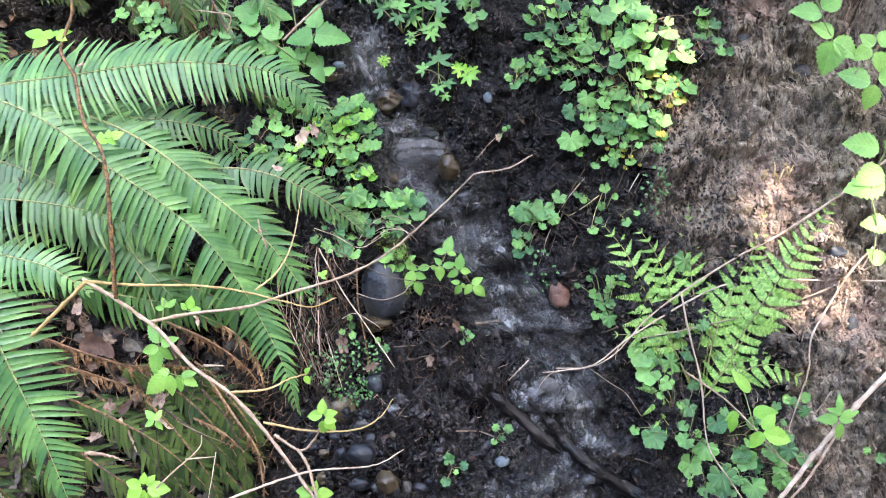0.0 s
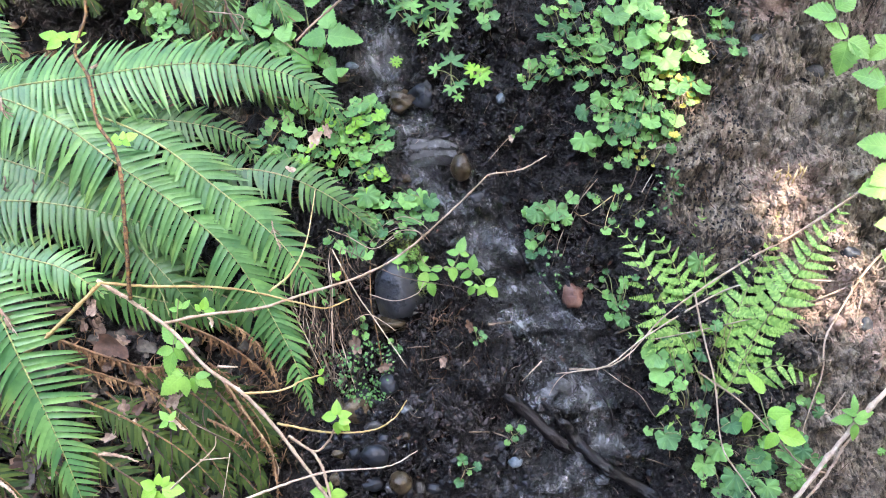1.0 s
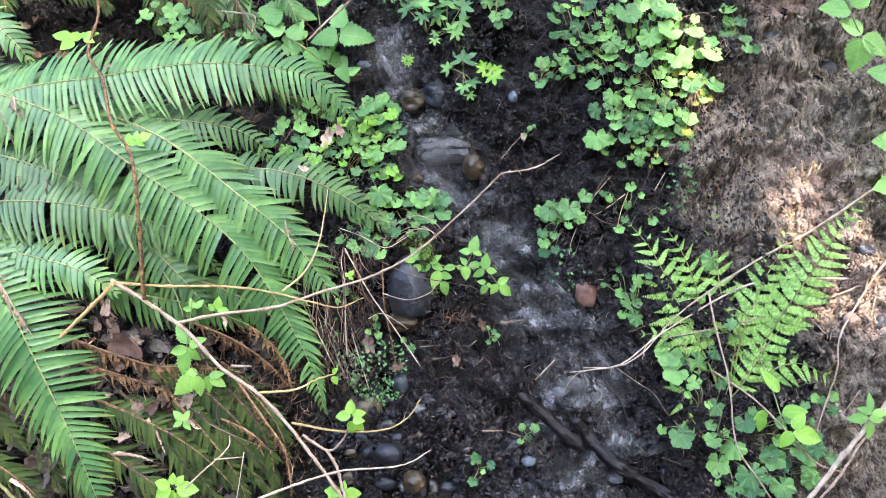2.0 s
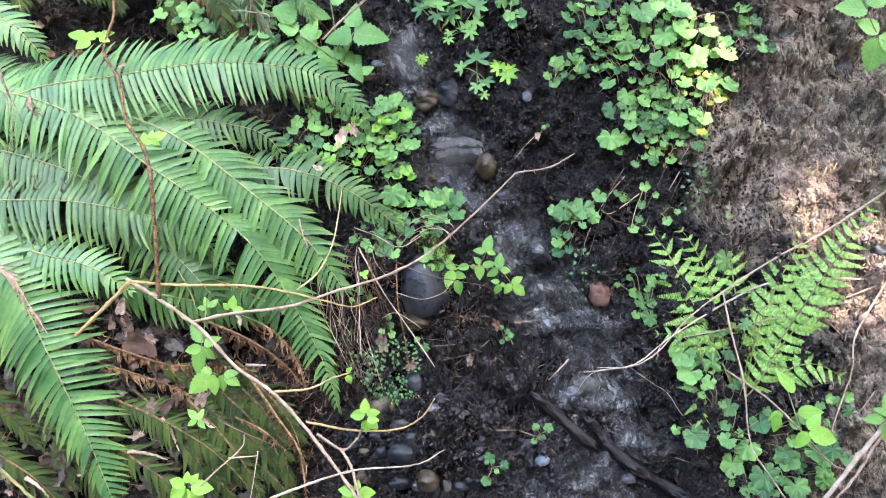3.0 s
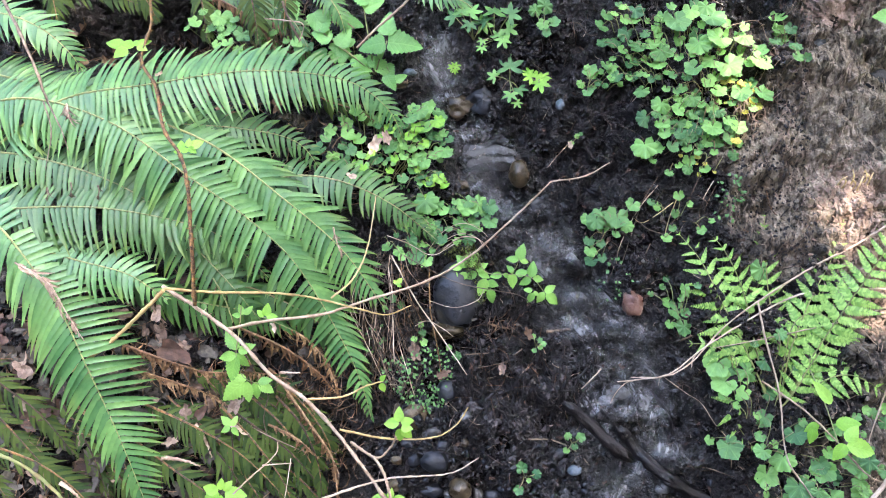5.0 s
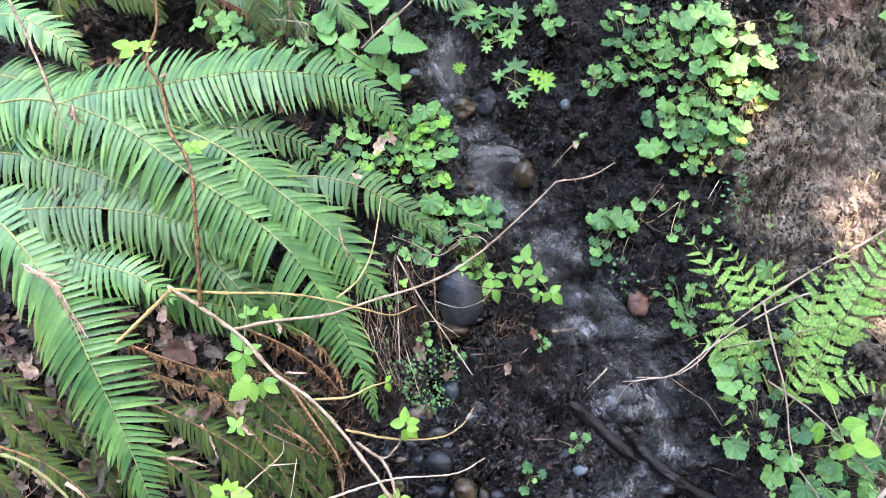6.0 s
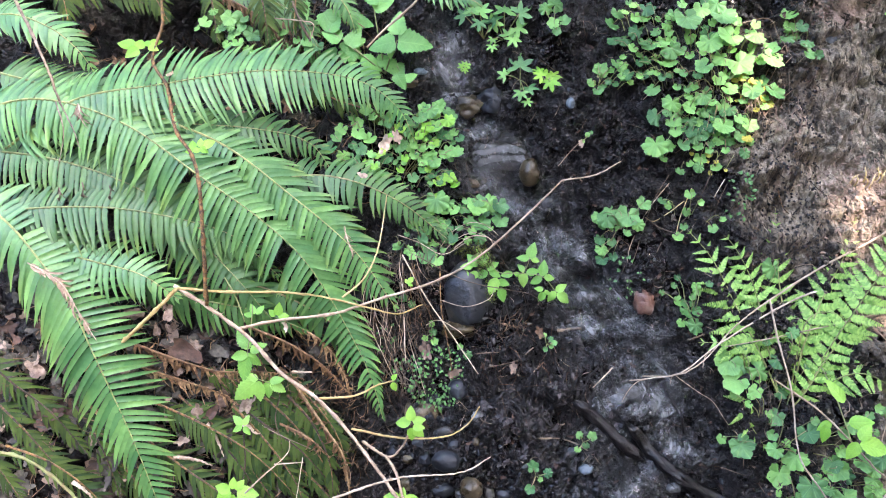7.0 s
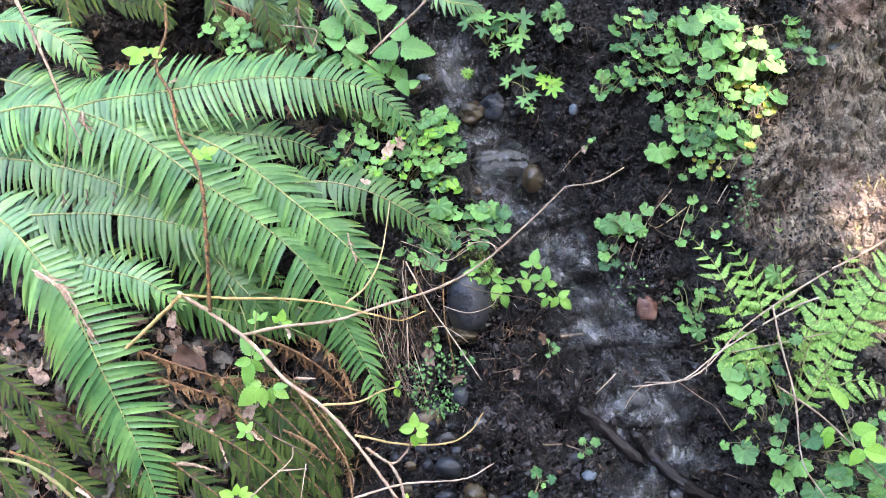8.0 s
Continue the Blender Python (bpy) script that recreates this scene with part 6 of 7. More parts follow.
fringecup((0.345, 0.137, 0.000), [(0.345, 0.186, 0.030, .013), (0.299, 0.162, 0.030, .012), (0.338, 0.148, 0.030, .012), (0.316, 0.094, 0.030, .014), (0.288, 0.170, 0.030, .010), (0.361, 0.164, 0.030, .009), (0.331, 0.116, 0.030, .010), (0.384, 0.110, 0.030, .012), (0.408, 0.128, 0.030, .009)], "loose leaves and stalks below a leafy clump", 12)
fringecup((0.153, 0.416, 0.000), [(0.163, 0.460, 0.020, .018)], "loose sprays of small leaves on black mud", 7, [(0.187, 0.435, 0.020, .05, .05, 12)], size=(.009, .015))
fringecup((-0.556, 0.507, 0.000), [(-0.652, 0.590, 0.000, .022), (-0.601, 0.552, 0.000, .02)], "sparse small leaves in brown thatch behind the fern", 8, [(-0.557, 0.548, 0.000, .11, .06, 30), (-0.682, 0.582, -0.030, .06, .03, 10)], size=(.010, .018))

fringecup((0.480, 0.370, 0.000), [(0.457, 0.433, 0.045, .014), (0.512, 0.376, 0.035, .012), (0.463, 0.304, 0.035, .015), (0.446, 0.446, 0.050, .011), (0.500, 0.386, 0.040, .010), (0.478, 0.420, 0.050, .010)], "yellowing small leaves in a sunlit clump", 9, [(0.475, 0.400, 0.040, .05, .05, 12), (0.380, 0.250, 0.02, .05, .03, 6)], YELLOWED, (.005, .010))
for k in range(9):
    r = random.Random(640 + k)
    u, v = 0.482 + r.uniform(-0.018, 0.018), 0.402 + r.uniform(-0.008, 0.008)
    stick("dead_stalk", [(u, v, 0.03), (u + r.uniform(-0.008, 0.008), v - 0.018, 0.042), (u + r.uniform(-0.018, 0.018), v - r.uniform(0.03, 0.045), 0.03)], r.uniform(0.0012, 0.0022), 0.0007, CHIP, "short pale dead leaf stalk in a clump", 640 + k, 5, 0.1, "stalk", "dead stalks", 5, 10)
for k in range(8):
    r = random.Random(660 + k)
    u, v = 0.700 + r.uniform(-0.03, 0.03), 0.195 + r.uniform(-0.008, 0.008)
    stick("dead_stalk", [(u, v, soil_height(u, v) - 0.004), (u + r.uniform(-0.006, 0.006), v + 0.012, soil_height(u, v) + 0.016), (u + r.uniform(-0.014, 0.014), v + r.uniform(0.02, 0.034), soil_height(u, v) + 0.014)], r.uniform(0.0014, 0.0024), 0.001, CANE_YELLOW, "short orange-brown root stub in the soil", 660 + k, 5, 0.1, "stalk", "dead stalks", 5, 10)

# ---- vines and canes on the open side ----
for k, (path, r0, r1, mat, label) in enumerate((
    ([(0.243, -0.199, 0.080), (0.218, -0.207, 0.080), (0.200, -0.227, 0.075), (0.189, -0.249, 0.070)], .0012, .0006, CANE, "thin forked tip of a pale vine"),
    ([(0.301, -0.189, 0.075), (0.289, -0.197, 0.076), (0.286, -0.211, 0.074)], .0011, .0006, CANE, "short side twig of a pale vine"),
    ([(0.370, -0.143, 0.070), (0.358, -0.158, 0.069), (0.354, -0.179, 0.067)], .0012, .0007, CANE, "short side twig of a pale vine"),
    ([(0.202, -0.204, 0.080), (0.252, -0.198, 0.080), (0.310, -0.188, 0.075), (0.375, -0.139, 0.070), (0.457, -0.089, 0.060), (0.562, -0.033, 0.055), (0.643, -0.014, 0.055), (0.738, -0.014, 0.050), (0.836, -0.016, 0.040), (0.952, -0.016, 0.040)], .0014, .0028, CANE, "long thin pale vine over the lady fern"),
    ([(0.229, -0.195, 0.080), (0.305, -0.192, 0.075), (0.358, -0.162, 0.070), (0.418, -0.098, 0.065), (0.496, -0.040, 0.060), (0.607, 0.030, 0.060), (0.701, 0.079, 0.060), (0.790, 0.135, 0.060), (0.867, 0.188, 0.060), (0.962, 0.259, 0.060)], .0012, .0038, CANE, "long pale woody vine over the lady fern"),
    ([(0.494, -0.040, 0.060), (0.505, -0.121, 0.070), (0.521, -0.222, 0.090), (0.532, -0.345, 0.090), (0.571, -0.408, 0.080), (0.628, -0.485, 0.060)], .0024, .0016, CANE, "thin bent vine hanging over round leaves"),
    ([(0.403, -0.136, 0.060), (0.454, -0.127, 0.060), (0.523, -0.113, 0.060), (0.616, -0.092, 0.060), (0.685, -0.075, 0.060), (0.767, -0.046, 0.060), (0.842, -0.016, 0.050), (0.925, 0.030, 0.050)], .001, .0026, CANE, "thin pale vine across fern fronds"),
    ([(0.606, 0.028, 0.050), (0.643, -0.014, 0.050), (0.690, -0.077, 0.050), (0.737, -0.124, 0.040), (0.767, -0.160, 0.030), (0.791, -0.240, 0.020)], .0016, .0013, CANE, "thin vine on the dry face"),
    ([(0.897, 0.053, 0.060), (0.849, 0.004, 0.060), (0.788, -0.086, 0.060), (0.761, -0.135, 0.060), (0.755, -0.195, 0.060), (0.740, -0.241, 0.060), (0.708, -0.332, 0.060), (0.732, -0.394, 0.050)], .003, .0012, CANE, "bent pale cane on the dry face"),
    ([(0.909, 0.060, 0.050), (0.848, -0.042, 0.050), (0.832, -0.133, 0.040), (0.822, -0.239, 0.030)], .0024, .0016, CANE, "pale cane on the dry face"),
    ([(0.943, -0.138, 0.150), (0.859, -0.205, 0.150), (0.782, -0.281, 0.150), (0.720, -0.358, 0.140), (0.656, -0.452, 0.120)], .0062, .0055, CANE, "thick pale cane across the corner of the bank"),
    ([(0.787, -0.284, 0.150), (0.747, -0.345, 0.140), (0.718, -0.398, 0.130), (0.667, -0.463, 0.120)], .0036, .003, CANE, "pale cane beside a thicker one"),
    ([(0.853, -0.209, 0.040), (0.817, -0.238, 0.040), (0.790, -0.272, 0.040), (0.774, -0.299, 0.030)], .0022, .0014, CANE, "pale forked twig on dark soil"),
    ([(0.300, -0.196, 0.070), (0.345, -0.227, 0.050), (0.382, -0.251, 0.040), (0.411, -0.293, 0.030), (0.442, -0.333, 0.030), (0.447, -0.387, 0.020)], .001, .0009, CANE, "thin drooping stalk at the stream's edge"),
    ([(0.491, -0.200, 0.080), (0.566, -0.256, 0.100), (0.617, -0.311, 0.120), (0.670, -0.374, 0.130), (0.718, -0.392, 0.130)], .0022, .0018, CANE, "thin stalk among round leaves"),
    ([(0.414, 0.532, 0.040), (0.507, 0.553, 0.050), (0.530, 0.516, 0.050), (0.553, 0.475, 0.045), (0.554, 0.391, 0.040), (0.551, 0.284, 0.030)], .0009, .0007, TWIG, "thin root hanging down the bank"),
    ([(0.553, 0.475, 0.045), (0.606, 0.470, 0.020), (0.634, 0.467, 0.010)], .001, .0007, CANE, "thin root across the soil"),
    ([(0.610, 0.473, 0.010), (0.622, 0.451, 0.010), (0.631, 0.422, 0.015), (0.617, 0.405, 0.010)], .0024, .0014, TWIG, "short curled root in the soil face"),
    ([(0.946, 0.581, 0.050), (0.895, 0.472, 0.050), (0.844, 0.369, 0.050), (0.821, 0.309, 0.050), (0.802, 0.268, 0.045), (0.768, 0.209, 0.040), (0.717, 0.103, 0.030)], .0011, .0008, TWIG, "long thin stem down the dry face"),
    ([(0.938, 0.511, 0.040), (0.876, 0.426, 0.040), (0.837, 0.341, 0.040), (0.821, 0.295, 0.030)], .0012, .0009, CANE, "thin stem on the dry face"),
    ([(0.815, 0.203, 0.040), (0.856, 0.213, 0.050), (0.904, 0.235, 0.060)], .0009, .0012, CANE, "thin pale stem on the dry face"),
    ([(0.450, 0.563, 0.040), (0.401, 0.520, 0.040), (0.382, 0.484, 0.020)], .001, .001, CANE, "pale dead stalk among leaves"),
    ([(0.733, 0.312, 0.010), (0.698, 0.244, 0.015), (0.675, 0.190, 0.010)], .001, .0008, TWIG, "thin root in the soil face"),
    ([(0.857, -0.391, 0.020), (0.864, -0.366, 0.030), (0.904, -0.381, 0.020), (0.974, -0.373, 0.020)], .0016, .0012, CANE, "thin pale bent twig on dark soil"),
    ([(0.090, 0.522, 0.020), (0.133, 0.560, 0.025), (0.164, 0.534, 0.020), (0.213, 0.547, 0.020)], .0009, .0008, TWIG, "thin root on black mud"),
    ([(0.070, 0.244, 0.020), (0.094, 0.272, 0.030), (0.114, 0.293, 0.030)], .0009, .0008, CANE, "thin pale twig on black mud"),
    ([(0.259, 0.055, 0.030), (0.241, 0.007, 0.030), (0.228, -0.031, 0.020)], .0009, .0008, CANE, "thin pale twig by a red stone"),
    ([(0.303, 0.223, 0.030), (0.267, 0.163, 0.030), (0.232, 0.055, 0.020), (0.209, -0.017, 0.010)], .0009, .0008, TWIG, "thin root on black mud"),
    ([(0.438, 0.225, 0.020), (0.407, 0.164, 0.020), (0.388, 0.104, 0.020)], .0011, .0008, TWIG, "thin root on black mud"),
    ([(0.335, 0.168, 0.025), (0.300, 0.142, 0.025), (0.270, 0.125, 0.025), (0.249, 0.136, 0.025)], .0013, .0008, CANE_YELLOW, "tan root across black mud"),
    ([(0.304, 0.206, 0.025), (0.260, 0.151, 0.025), (0.222, 0.077, 0.025), (0.213, 0.033, 0.025)], .0013, .0008, CANE, "thin tan root hanging over black mud"),
    ([(0.286, 0.081, 0.025), (0.258, 0.023, 0.025), (0.226, -0.037, 0.025)], .0013, .0008, TWIG, "thin brown root down the mud"),
    ([(0.422, 0.217, 0.025), (0.394, 0.168, 0.025), (0.375, 0.122, 0.025)], .0013, .0008, CANE, "thin pale stem on the soil edge"),
    ([(0.351, 0.195, 0.025), (0.326, 0.134, 0.025), (0.314, 0.086, 0.025)], .0013, .0008, CANE_YELLOW, "tan stalk below a leafy clump"),
    ([(0.261, 0.128, 0.025), (0.284, 0.110, 0.025), (0.326, 0.096, 0.025), (0.367, 0.074, 0.025)], .0013, .0008, TWIG, "brown root across black mud"),
    ([(0.394, 0.231, 0.025), (0.369, 0.177, 0.025), (0.326, 0.116, 0.025)], .0013, .0008, TWIG, "brown root across black mud"),
    ([(0.480, 0.111, 0.025), (0.527, 0.087, 0.025), (0.550, 0.057, 0.025)], .0013, .0008, CANE_DARK, "dark root on the soil edge"),
    ([(0.530, 0.195, 0.025), (0.546, 0.147, 0.025), (0.599, 0.111, 0.025)], .0013, .0008, CANE_DARK, "dark root on the soil edge"),
    ([(0.181, -0.183, 0.020), (0.156, -0.206, 0.030), (0.139, -0.225, 0.020)], .0018, .0012, CANE, "short pale twig by the stream"),
)):
    stick("vine", path, r0 * 0.85, r1 * 0.85, mat, label, 100 + k, 9, 0.1, "vine", "vines and thin canes", 6, 30)

# ---- salmonberry leaves at the edge ----
edge = thing("salmonberry_shrub", on_bank((1.024, 0.525, 0.000)), "fresh toothed salmonberry leaves on thin stems", "shrub")
cane("cane", edge, [(0.735, 0.584, 0.160), (0.754, 0.500, 0.170), (0.771, 0.457, 0.170), (0.789, 0.410, 0.170)], .0016, .001, STEM, seed=31, knots=0, sides=5)
cane("cane", edge, [(0.908, 0.492, 0.160), (0.856, 0.438, 0.170), (0.810, 0.388, 0.170)], .0014, .001, STEM, seed=32, knots=0, sides=5)
cane("cane", edge, [(0.912, 0.283, 0.140), (0.865, 0.214, 0.150), (0.840, 0.156, 0.160), (0.849, 0.090, 0.160), (0.840, 0.003, 0.150)], .0018, .0014, STEM, seed=33, knots=0, sides=5)
rng = random.Random(8)


def edge_leaf(q, turn, length, width=1.15, material=None):
    a = radians(turn)
    leaflet_at(edge, on_bank(q), ACROSS * math.sin(a) + VUP * math.cos(a), FACE + Vector((rng.uniform(-0.25, 0.25), rng.uniform(-0.2, 0.2), 0)), length, rng, material or BERRY, width)


for q, turn, length in (((0.751, 0.509, 0.170), -80, .062), ((0.752, 0.521, 0.170), 60, .05), ((0.772, 0.464, 0.170), -55, .05), ((0.771, 0.453, 0.170), 195, .068), ((0.774, 0.457, 0.170), 125, .06), ((0.845, 0.441, 0.170), 235, .04), ((0.851, 0.444, 0.170), -40, .035),
                       ((0.856, 0.432, 0.170), 160, .045), ((0.842, 0.371, 0.170), -70, .065), ((0.853, 0.365, 0.170), 200, .05), ((0.859, 0.376, 0.170), 80, .06), ((0.867, 0.443, 0.170), 40, .05),
                       ((0.860, 0.243, 0.160), -80, .07), ((0.864, 0.201, 0.160), 240, .06), ((0.876, 0.234, 0.160), 60, .06), ((0.868, 0.173, 0.160), -95, .075), ((0.870, 0.090, 0.160), -85, .05), ((0.863, 0.014, 0.150), -40, .04)):
    edge_leaf(q, turn, length)

young = thing("salmonberry_shoot", on_bank((0.626, -0.205, 0.030)), "bright yellow-green young salmonberry shoot", "shrub")
cane("cane", young, [(0.596, -0.179, 0.060), (0.597, -0.240, 0.120), (0.594, -0.305, 0.175)], .0014, .0012, STEM, seed=41, knots=0, sides=5)
for q, turn, length, width in (((0.593, -0.271, 0.170), 88, .055, .7), ((0.609, -0.302, 0.176), 40, .040, .85), ((0.606, -0.307, 0.176), 215, .038, .9), ((0.609, -0.309, 0.176), 103, .060, .85), ((0.595, -0.236, 0.150), -35, .055, .6), ((0.582, -0.287, 0.100), 190, .036, .8), ((0.593, -0.281, 0.100), 240, .032, .8)):
    a = radians(turn)
    leaflet_at(young, on_bank(q), ACROSS * math.sin(a) + VUP * math.cos(a), FACE + Vector((rng.uniform(-0.2, 0.2), 0, 0)), length, rng, SAP, width)
shoot = thing("salmonberry_shoot", on_bank((0.781, -0.301, 0.140)), "small bright shoot on a pale cane", "shrub")
for q, turn, length, width in (((0.760, -0.284, 0.160), -92, .038, .8), ((0.768, -0.275, 0.160), -70, .03, .7), ((0.765, -0.272, 0.160), 5, .036, .6), ((0.768, -0.279, 0.160), 75, .04, .6), ((0.765, -0.293, 0.160), 185, .034, .7), ((0.762, -0.285, 0.160), 95, .03, .8)):
    a = radians(turn)
    leaflet_at(shoot, on_bank(q), ACROSS * math.sin(a) + VUP * math.cos(a), FACE, length, rng, BERRY, width)
sprout((0.881, -0.371, 0.000), "two small round leaves on dark soil", [(-.012, .004, -20, .012), (.014, -.008, 120, .016)], 21)
sprout((0.726, -0.272, 0.000), "few small leaves under fern tips", [(.0, .0, 20, .016), (.02, -.014, 120, .018), (-.02, .012, -60, .014), (.028, .012, 60, .016)], 22)
sprout((0.602, 0.464, 0.000), "one small round leaf on the soil face", [(.0, .0, 40, .014)], 23)

# ---- stones ----
for k, (q, size, mat, label, turn) in enumerate((
    ((0.011, 0.238, 0.000), (.024, .031, .026), OLIVE, "smooth brown egg-shaped stone on a ledge", 0),
    ((0.246, -0.047, 0.000), (.022, .028, .018), REDSTONE, "wet red-brown angular stone", 10),
    ((-0.119, -0.028, 0.000), (.056, .076, .032), BOULDER, "large dark blue-grey boulder in the bank", 0),
    ((-0.136, -0.104, 0.000), (.045, .02, .03), OLIVE, "brown wet stone under a boulder", 5),
    ((-0.168, -0.374, 0.000), (.030, .022, .02), BLUESTONE, "smooth dark oval pebble", -8),
    ((-0.144, -0.234, 0.000), (.022, .024, .02), BLUESTONE, "round dark blue-grey pebble", 0),
    ((-0.117, -0.434, 0.000), (.025, .024, .02), OLIVE, "round olive pebble bedded in mud", 0),
    ((-0.175, -0.323, 0.000), (.022, .013, .014), PALESTONE, "flat grey pebble bedded in mud", 5),
    ((-0.177, -0.442, 0.000), (.026, .016, .016), BLUESTONE, "flat dark pebble bedded in mud", 0),
    ((-0.142, -0.450, 0.000), (.009, .012, .009), PALESTONE, "small pale pebble bedded in mud", 0),
    ((-0.101, -0.457, 0.000), (.009, .016, .010), BLUESTONE, "small dark pebble bedded in mud", 0),
    ((-0.077, -0.455, 0.000), (.010, .018, .010), PALESTONE, "narrow grey pebble bedded in mud", 5),
    ((-0.045, -0.457, 0.000), (.020, .012, .012), BLUESTONE, "flat purple-grey pebble bedded in mud", -5),
    ((-0.221, -0.282, 0.000), (.034, .034, .02), OLIVE, "rounded olive-brown stone half in the mud", 0),
    ((-0.249, -0.378, 0.000), (.013, .010, .010), OLIVE, "small brown pebble bedded in mud", 0), ((-0.228, -0.348, 0.000), (.014, .011, .010), BLUESTONE, "small dark pebble bedded in mud", 0), ((-0.249, -0.431, 0.000), (.018, .014, .012), OLIVE, "small brown pebble bedded in mud", 0),
    ((-0.107, -0.345, 0.000), (.011, .012, .010), OLIVE, "small olive pebble bedded in mud", 0), ((-0.102, -0.284, 0.000), (.013, .010, .010), PALESTONE, "small grey pebble bedded in mud", 0), ((-0.153, -0.347, 0.000), (.013, .011, .010), BLUESTONE, "small dark pebble bedded in mud", 0),
    ((-0.172, -0.300, 0.000), (.016, .008, .008), BLUESTONE, "thin dark pebble bedded in mud", 4), ((-0.213, -0.377, 0.000), (.013, .013, .011), BLUESTONE, "small dark pebble bedded in mud", 0), ((-0.279, -0.366, 0.000), (.02, .014, .012), BLUESTONE, "small dark pebble bedded in mud", 10),
    ((0.125, -0.397, 0.000), (.016, .011, .010), WHITESTONE, "pale blue-white pebble bedded in mud", 5), ((0.097, -0.366, 0.000), (.013, .011, .009), BLUESTONE, "blue-grey pebble bedded in mud", 0), ((-0.009, -0.388, 0.000), (.010, .007, .006), BLUESTONE, "flat dark pebble bedded in mud", 0),
    ((0.270, -0.267, 0.000), (.011, .012, .009), PALESTONE, "round grey pebble in the stream", 0), ((-0.111, 0.212, 0.000), (.013, .013, .010), OLIVE, "small brown pebble on a ledge", 0), ((-0.094, 0.223, 0.000), (.012, .01, .010), OLIVE, "small brown pebble on a ledge", 0),
    ((-0.227, 0.457, 0.000), (.016, .008, .008), WHITESTONE, "pale flat pebble in the stream", -5), ((-0.249, 0.436, 0.000), (.02, .012, .01), OLIVE, "brown wet stone in the stream", 0), ((-0.168, 0.444, 0.000), (.016, .01, .01), BLUESTONE, "blue-grey wet stone in the stream", 20),
    ((0.096, 0.377, 0.000), (.010, .011, .009), WHITESTONE, "round pale blue pebble on black mud", 0), ((0.093, 0.408, 0.000), (.006, .006, .005), BLUESTONE, "tiny grey pebble bedded in mud", 0), ((-0.051, 0.276, 0.000), (.058, .03, .006), PALESTONE, "pale grey rock slab under the water", -6),
    ((-0.069, 0.397, 0.000), (.032, .03, .02), BLUESTONE, "black wet rock beside the stream", 30), ((-0.119, 0.385, 0.000), (.03, .022, .015), OLIVE, "dark brown wet rock", 0), ((-0.044, 0.316, 0.000), (.03, .012, .012), BLUESTONE, "dark wet ledge stone", 10),
    ((0.222, -0.245, 0.000), (.030, .026, .012), PALESTONE, "pale wet rock in the stream", -30), ((0.202, -0.257, 0.000), (.02, .015, .01), PALESTONE, "pale wet rock in the stream", 0), ((0.313, -0.439, 0.000), (.016, .012, .010), PALESTONE, "pale stone below the log", 0),
    ((0.827, 0.043, 0.000), (.022, .014, .012), BLUESTONE, "blue-grey stone in the dry face", -8), ((0.846, -0.108, 0.000), (.012, .017, .007), PALESTONE, "pale grey stone in the dry face", 0), ((0.796, -0.102, 0.000), (.018, .018, .014), CHIP, "tan clod in the dry face", 0),
    ((0.652, 0.512, 0.000), (.022, .03, .006), PALESTONE, "grey stone set in the soil face", 0), ((0.780, 0.436, 0.000), (.022, .018, .005), WETWOOD, "dark root stub in the soil face", 20), ((0.047, 0.167, 0.000), (.02, .016, .012), BLUESTONE, "dark wet rock at the stream", 20),
)):
    stone("stone", q, size, mat, label, turn, 200 + k, sink=0.1 if k in (0, 1) else 0.22 if k in (4, 6, 23, 32) else 0.41, rough=0.35 if size[2] < .007 or k in (35, 36, 37) else (0.08 if k in (0, 2, 4, 5, 6) else 0.17), rings=10 if max(size) < .03 else 16, sides=16 if max(size) < .03 else 26)

# moss and a few wiry roots over the top of the boulder
def moss_tufts(label, spots, material, seed, length):
    """Short upright blades in cushions; spots: (u, v, spread u, spread v, lift, count)."""
    r = random.Random(seed)
    tufts = Shape()
    for u, v, su, sv, lift, count in spots:
        for _ in range(count):
            a, d = r.uniform(0, 6.28), math.sqrt(r.random())
            spot = (u + su * d * math.cos(a), v + sv * d * math.sin(a))
            base = ground_at(*spot, lift * (1 - 0.7 * d * d))
            way = OUT * 0.6 + ACROSS * r.uniform(-0.8, 0.8) + VUP * r.uniform(-0.5, 0.8)
            l = r.uniform(*length)
            tufts.add(*blade(2, lance, 0.1, 0.3), axes(way, VUP + ACROSS * r.uniform(-1, 1), base, l, l * 0.5, l))
    return tagged(new("moss", tufts.mesh("moss", material)), label, "moss", kind="stuff")


moss_tufts("olive green moss over the top of a boulder", [(-0.095, 0.035, 0.030, 0.035, 0.030, 700), (-0.115, 0.066, 0.040, 0.018, 0.016, 420), (-0.074, -0.005, 0.014, 0.045, 0.024, 300)], OLD_MOSS, 91, (0.004, 0.011))
for k, (reach, r0) in enumerate(((0.0, .0010), (0.012, .0008), (0.022, .0009), (-0.012, .0007))):
    stick("thin_stem", [(-0.185, 0.045 + reach, 0.02), (-0.150, 0.085 + reach, 0.035), (-0.105, 0.100 + reach, 0.04), (-0.060, 0.075 + reach, 0.03), (-0.045, 0.035 + reach, 0.015)], r0, r0 * 0.6, TWIG if k % 2 else CANE, "thin wiry root arching over a mossy boulder", 560 + k, 0, 0.1, "stem", "thin stems", 5, 16)

# ---- dark fallen wood ----
rotten_log([(0.106, -0.257, 0.000), (0.159, -0.302, 0.000), (0.207, -0.349, 0.000), (0.249, -0.378, 0.000)], .0120, .0130, "wet black fallen branch across the stream", 1, -0.45)
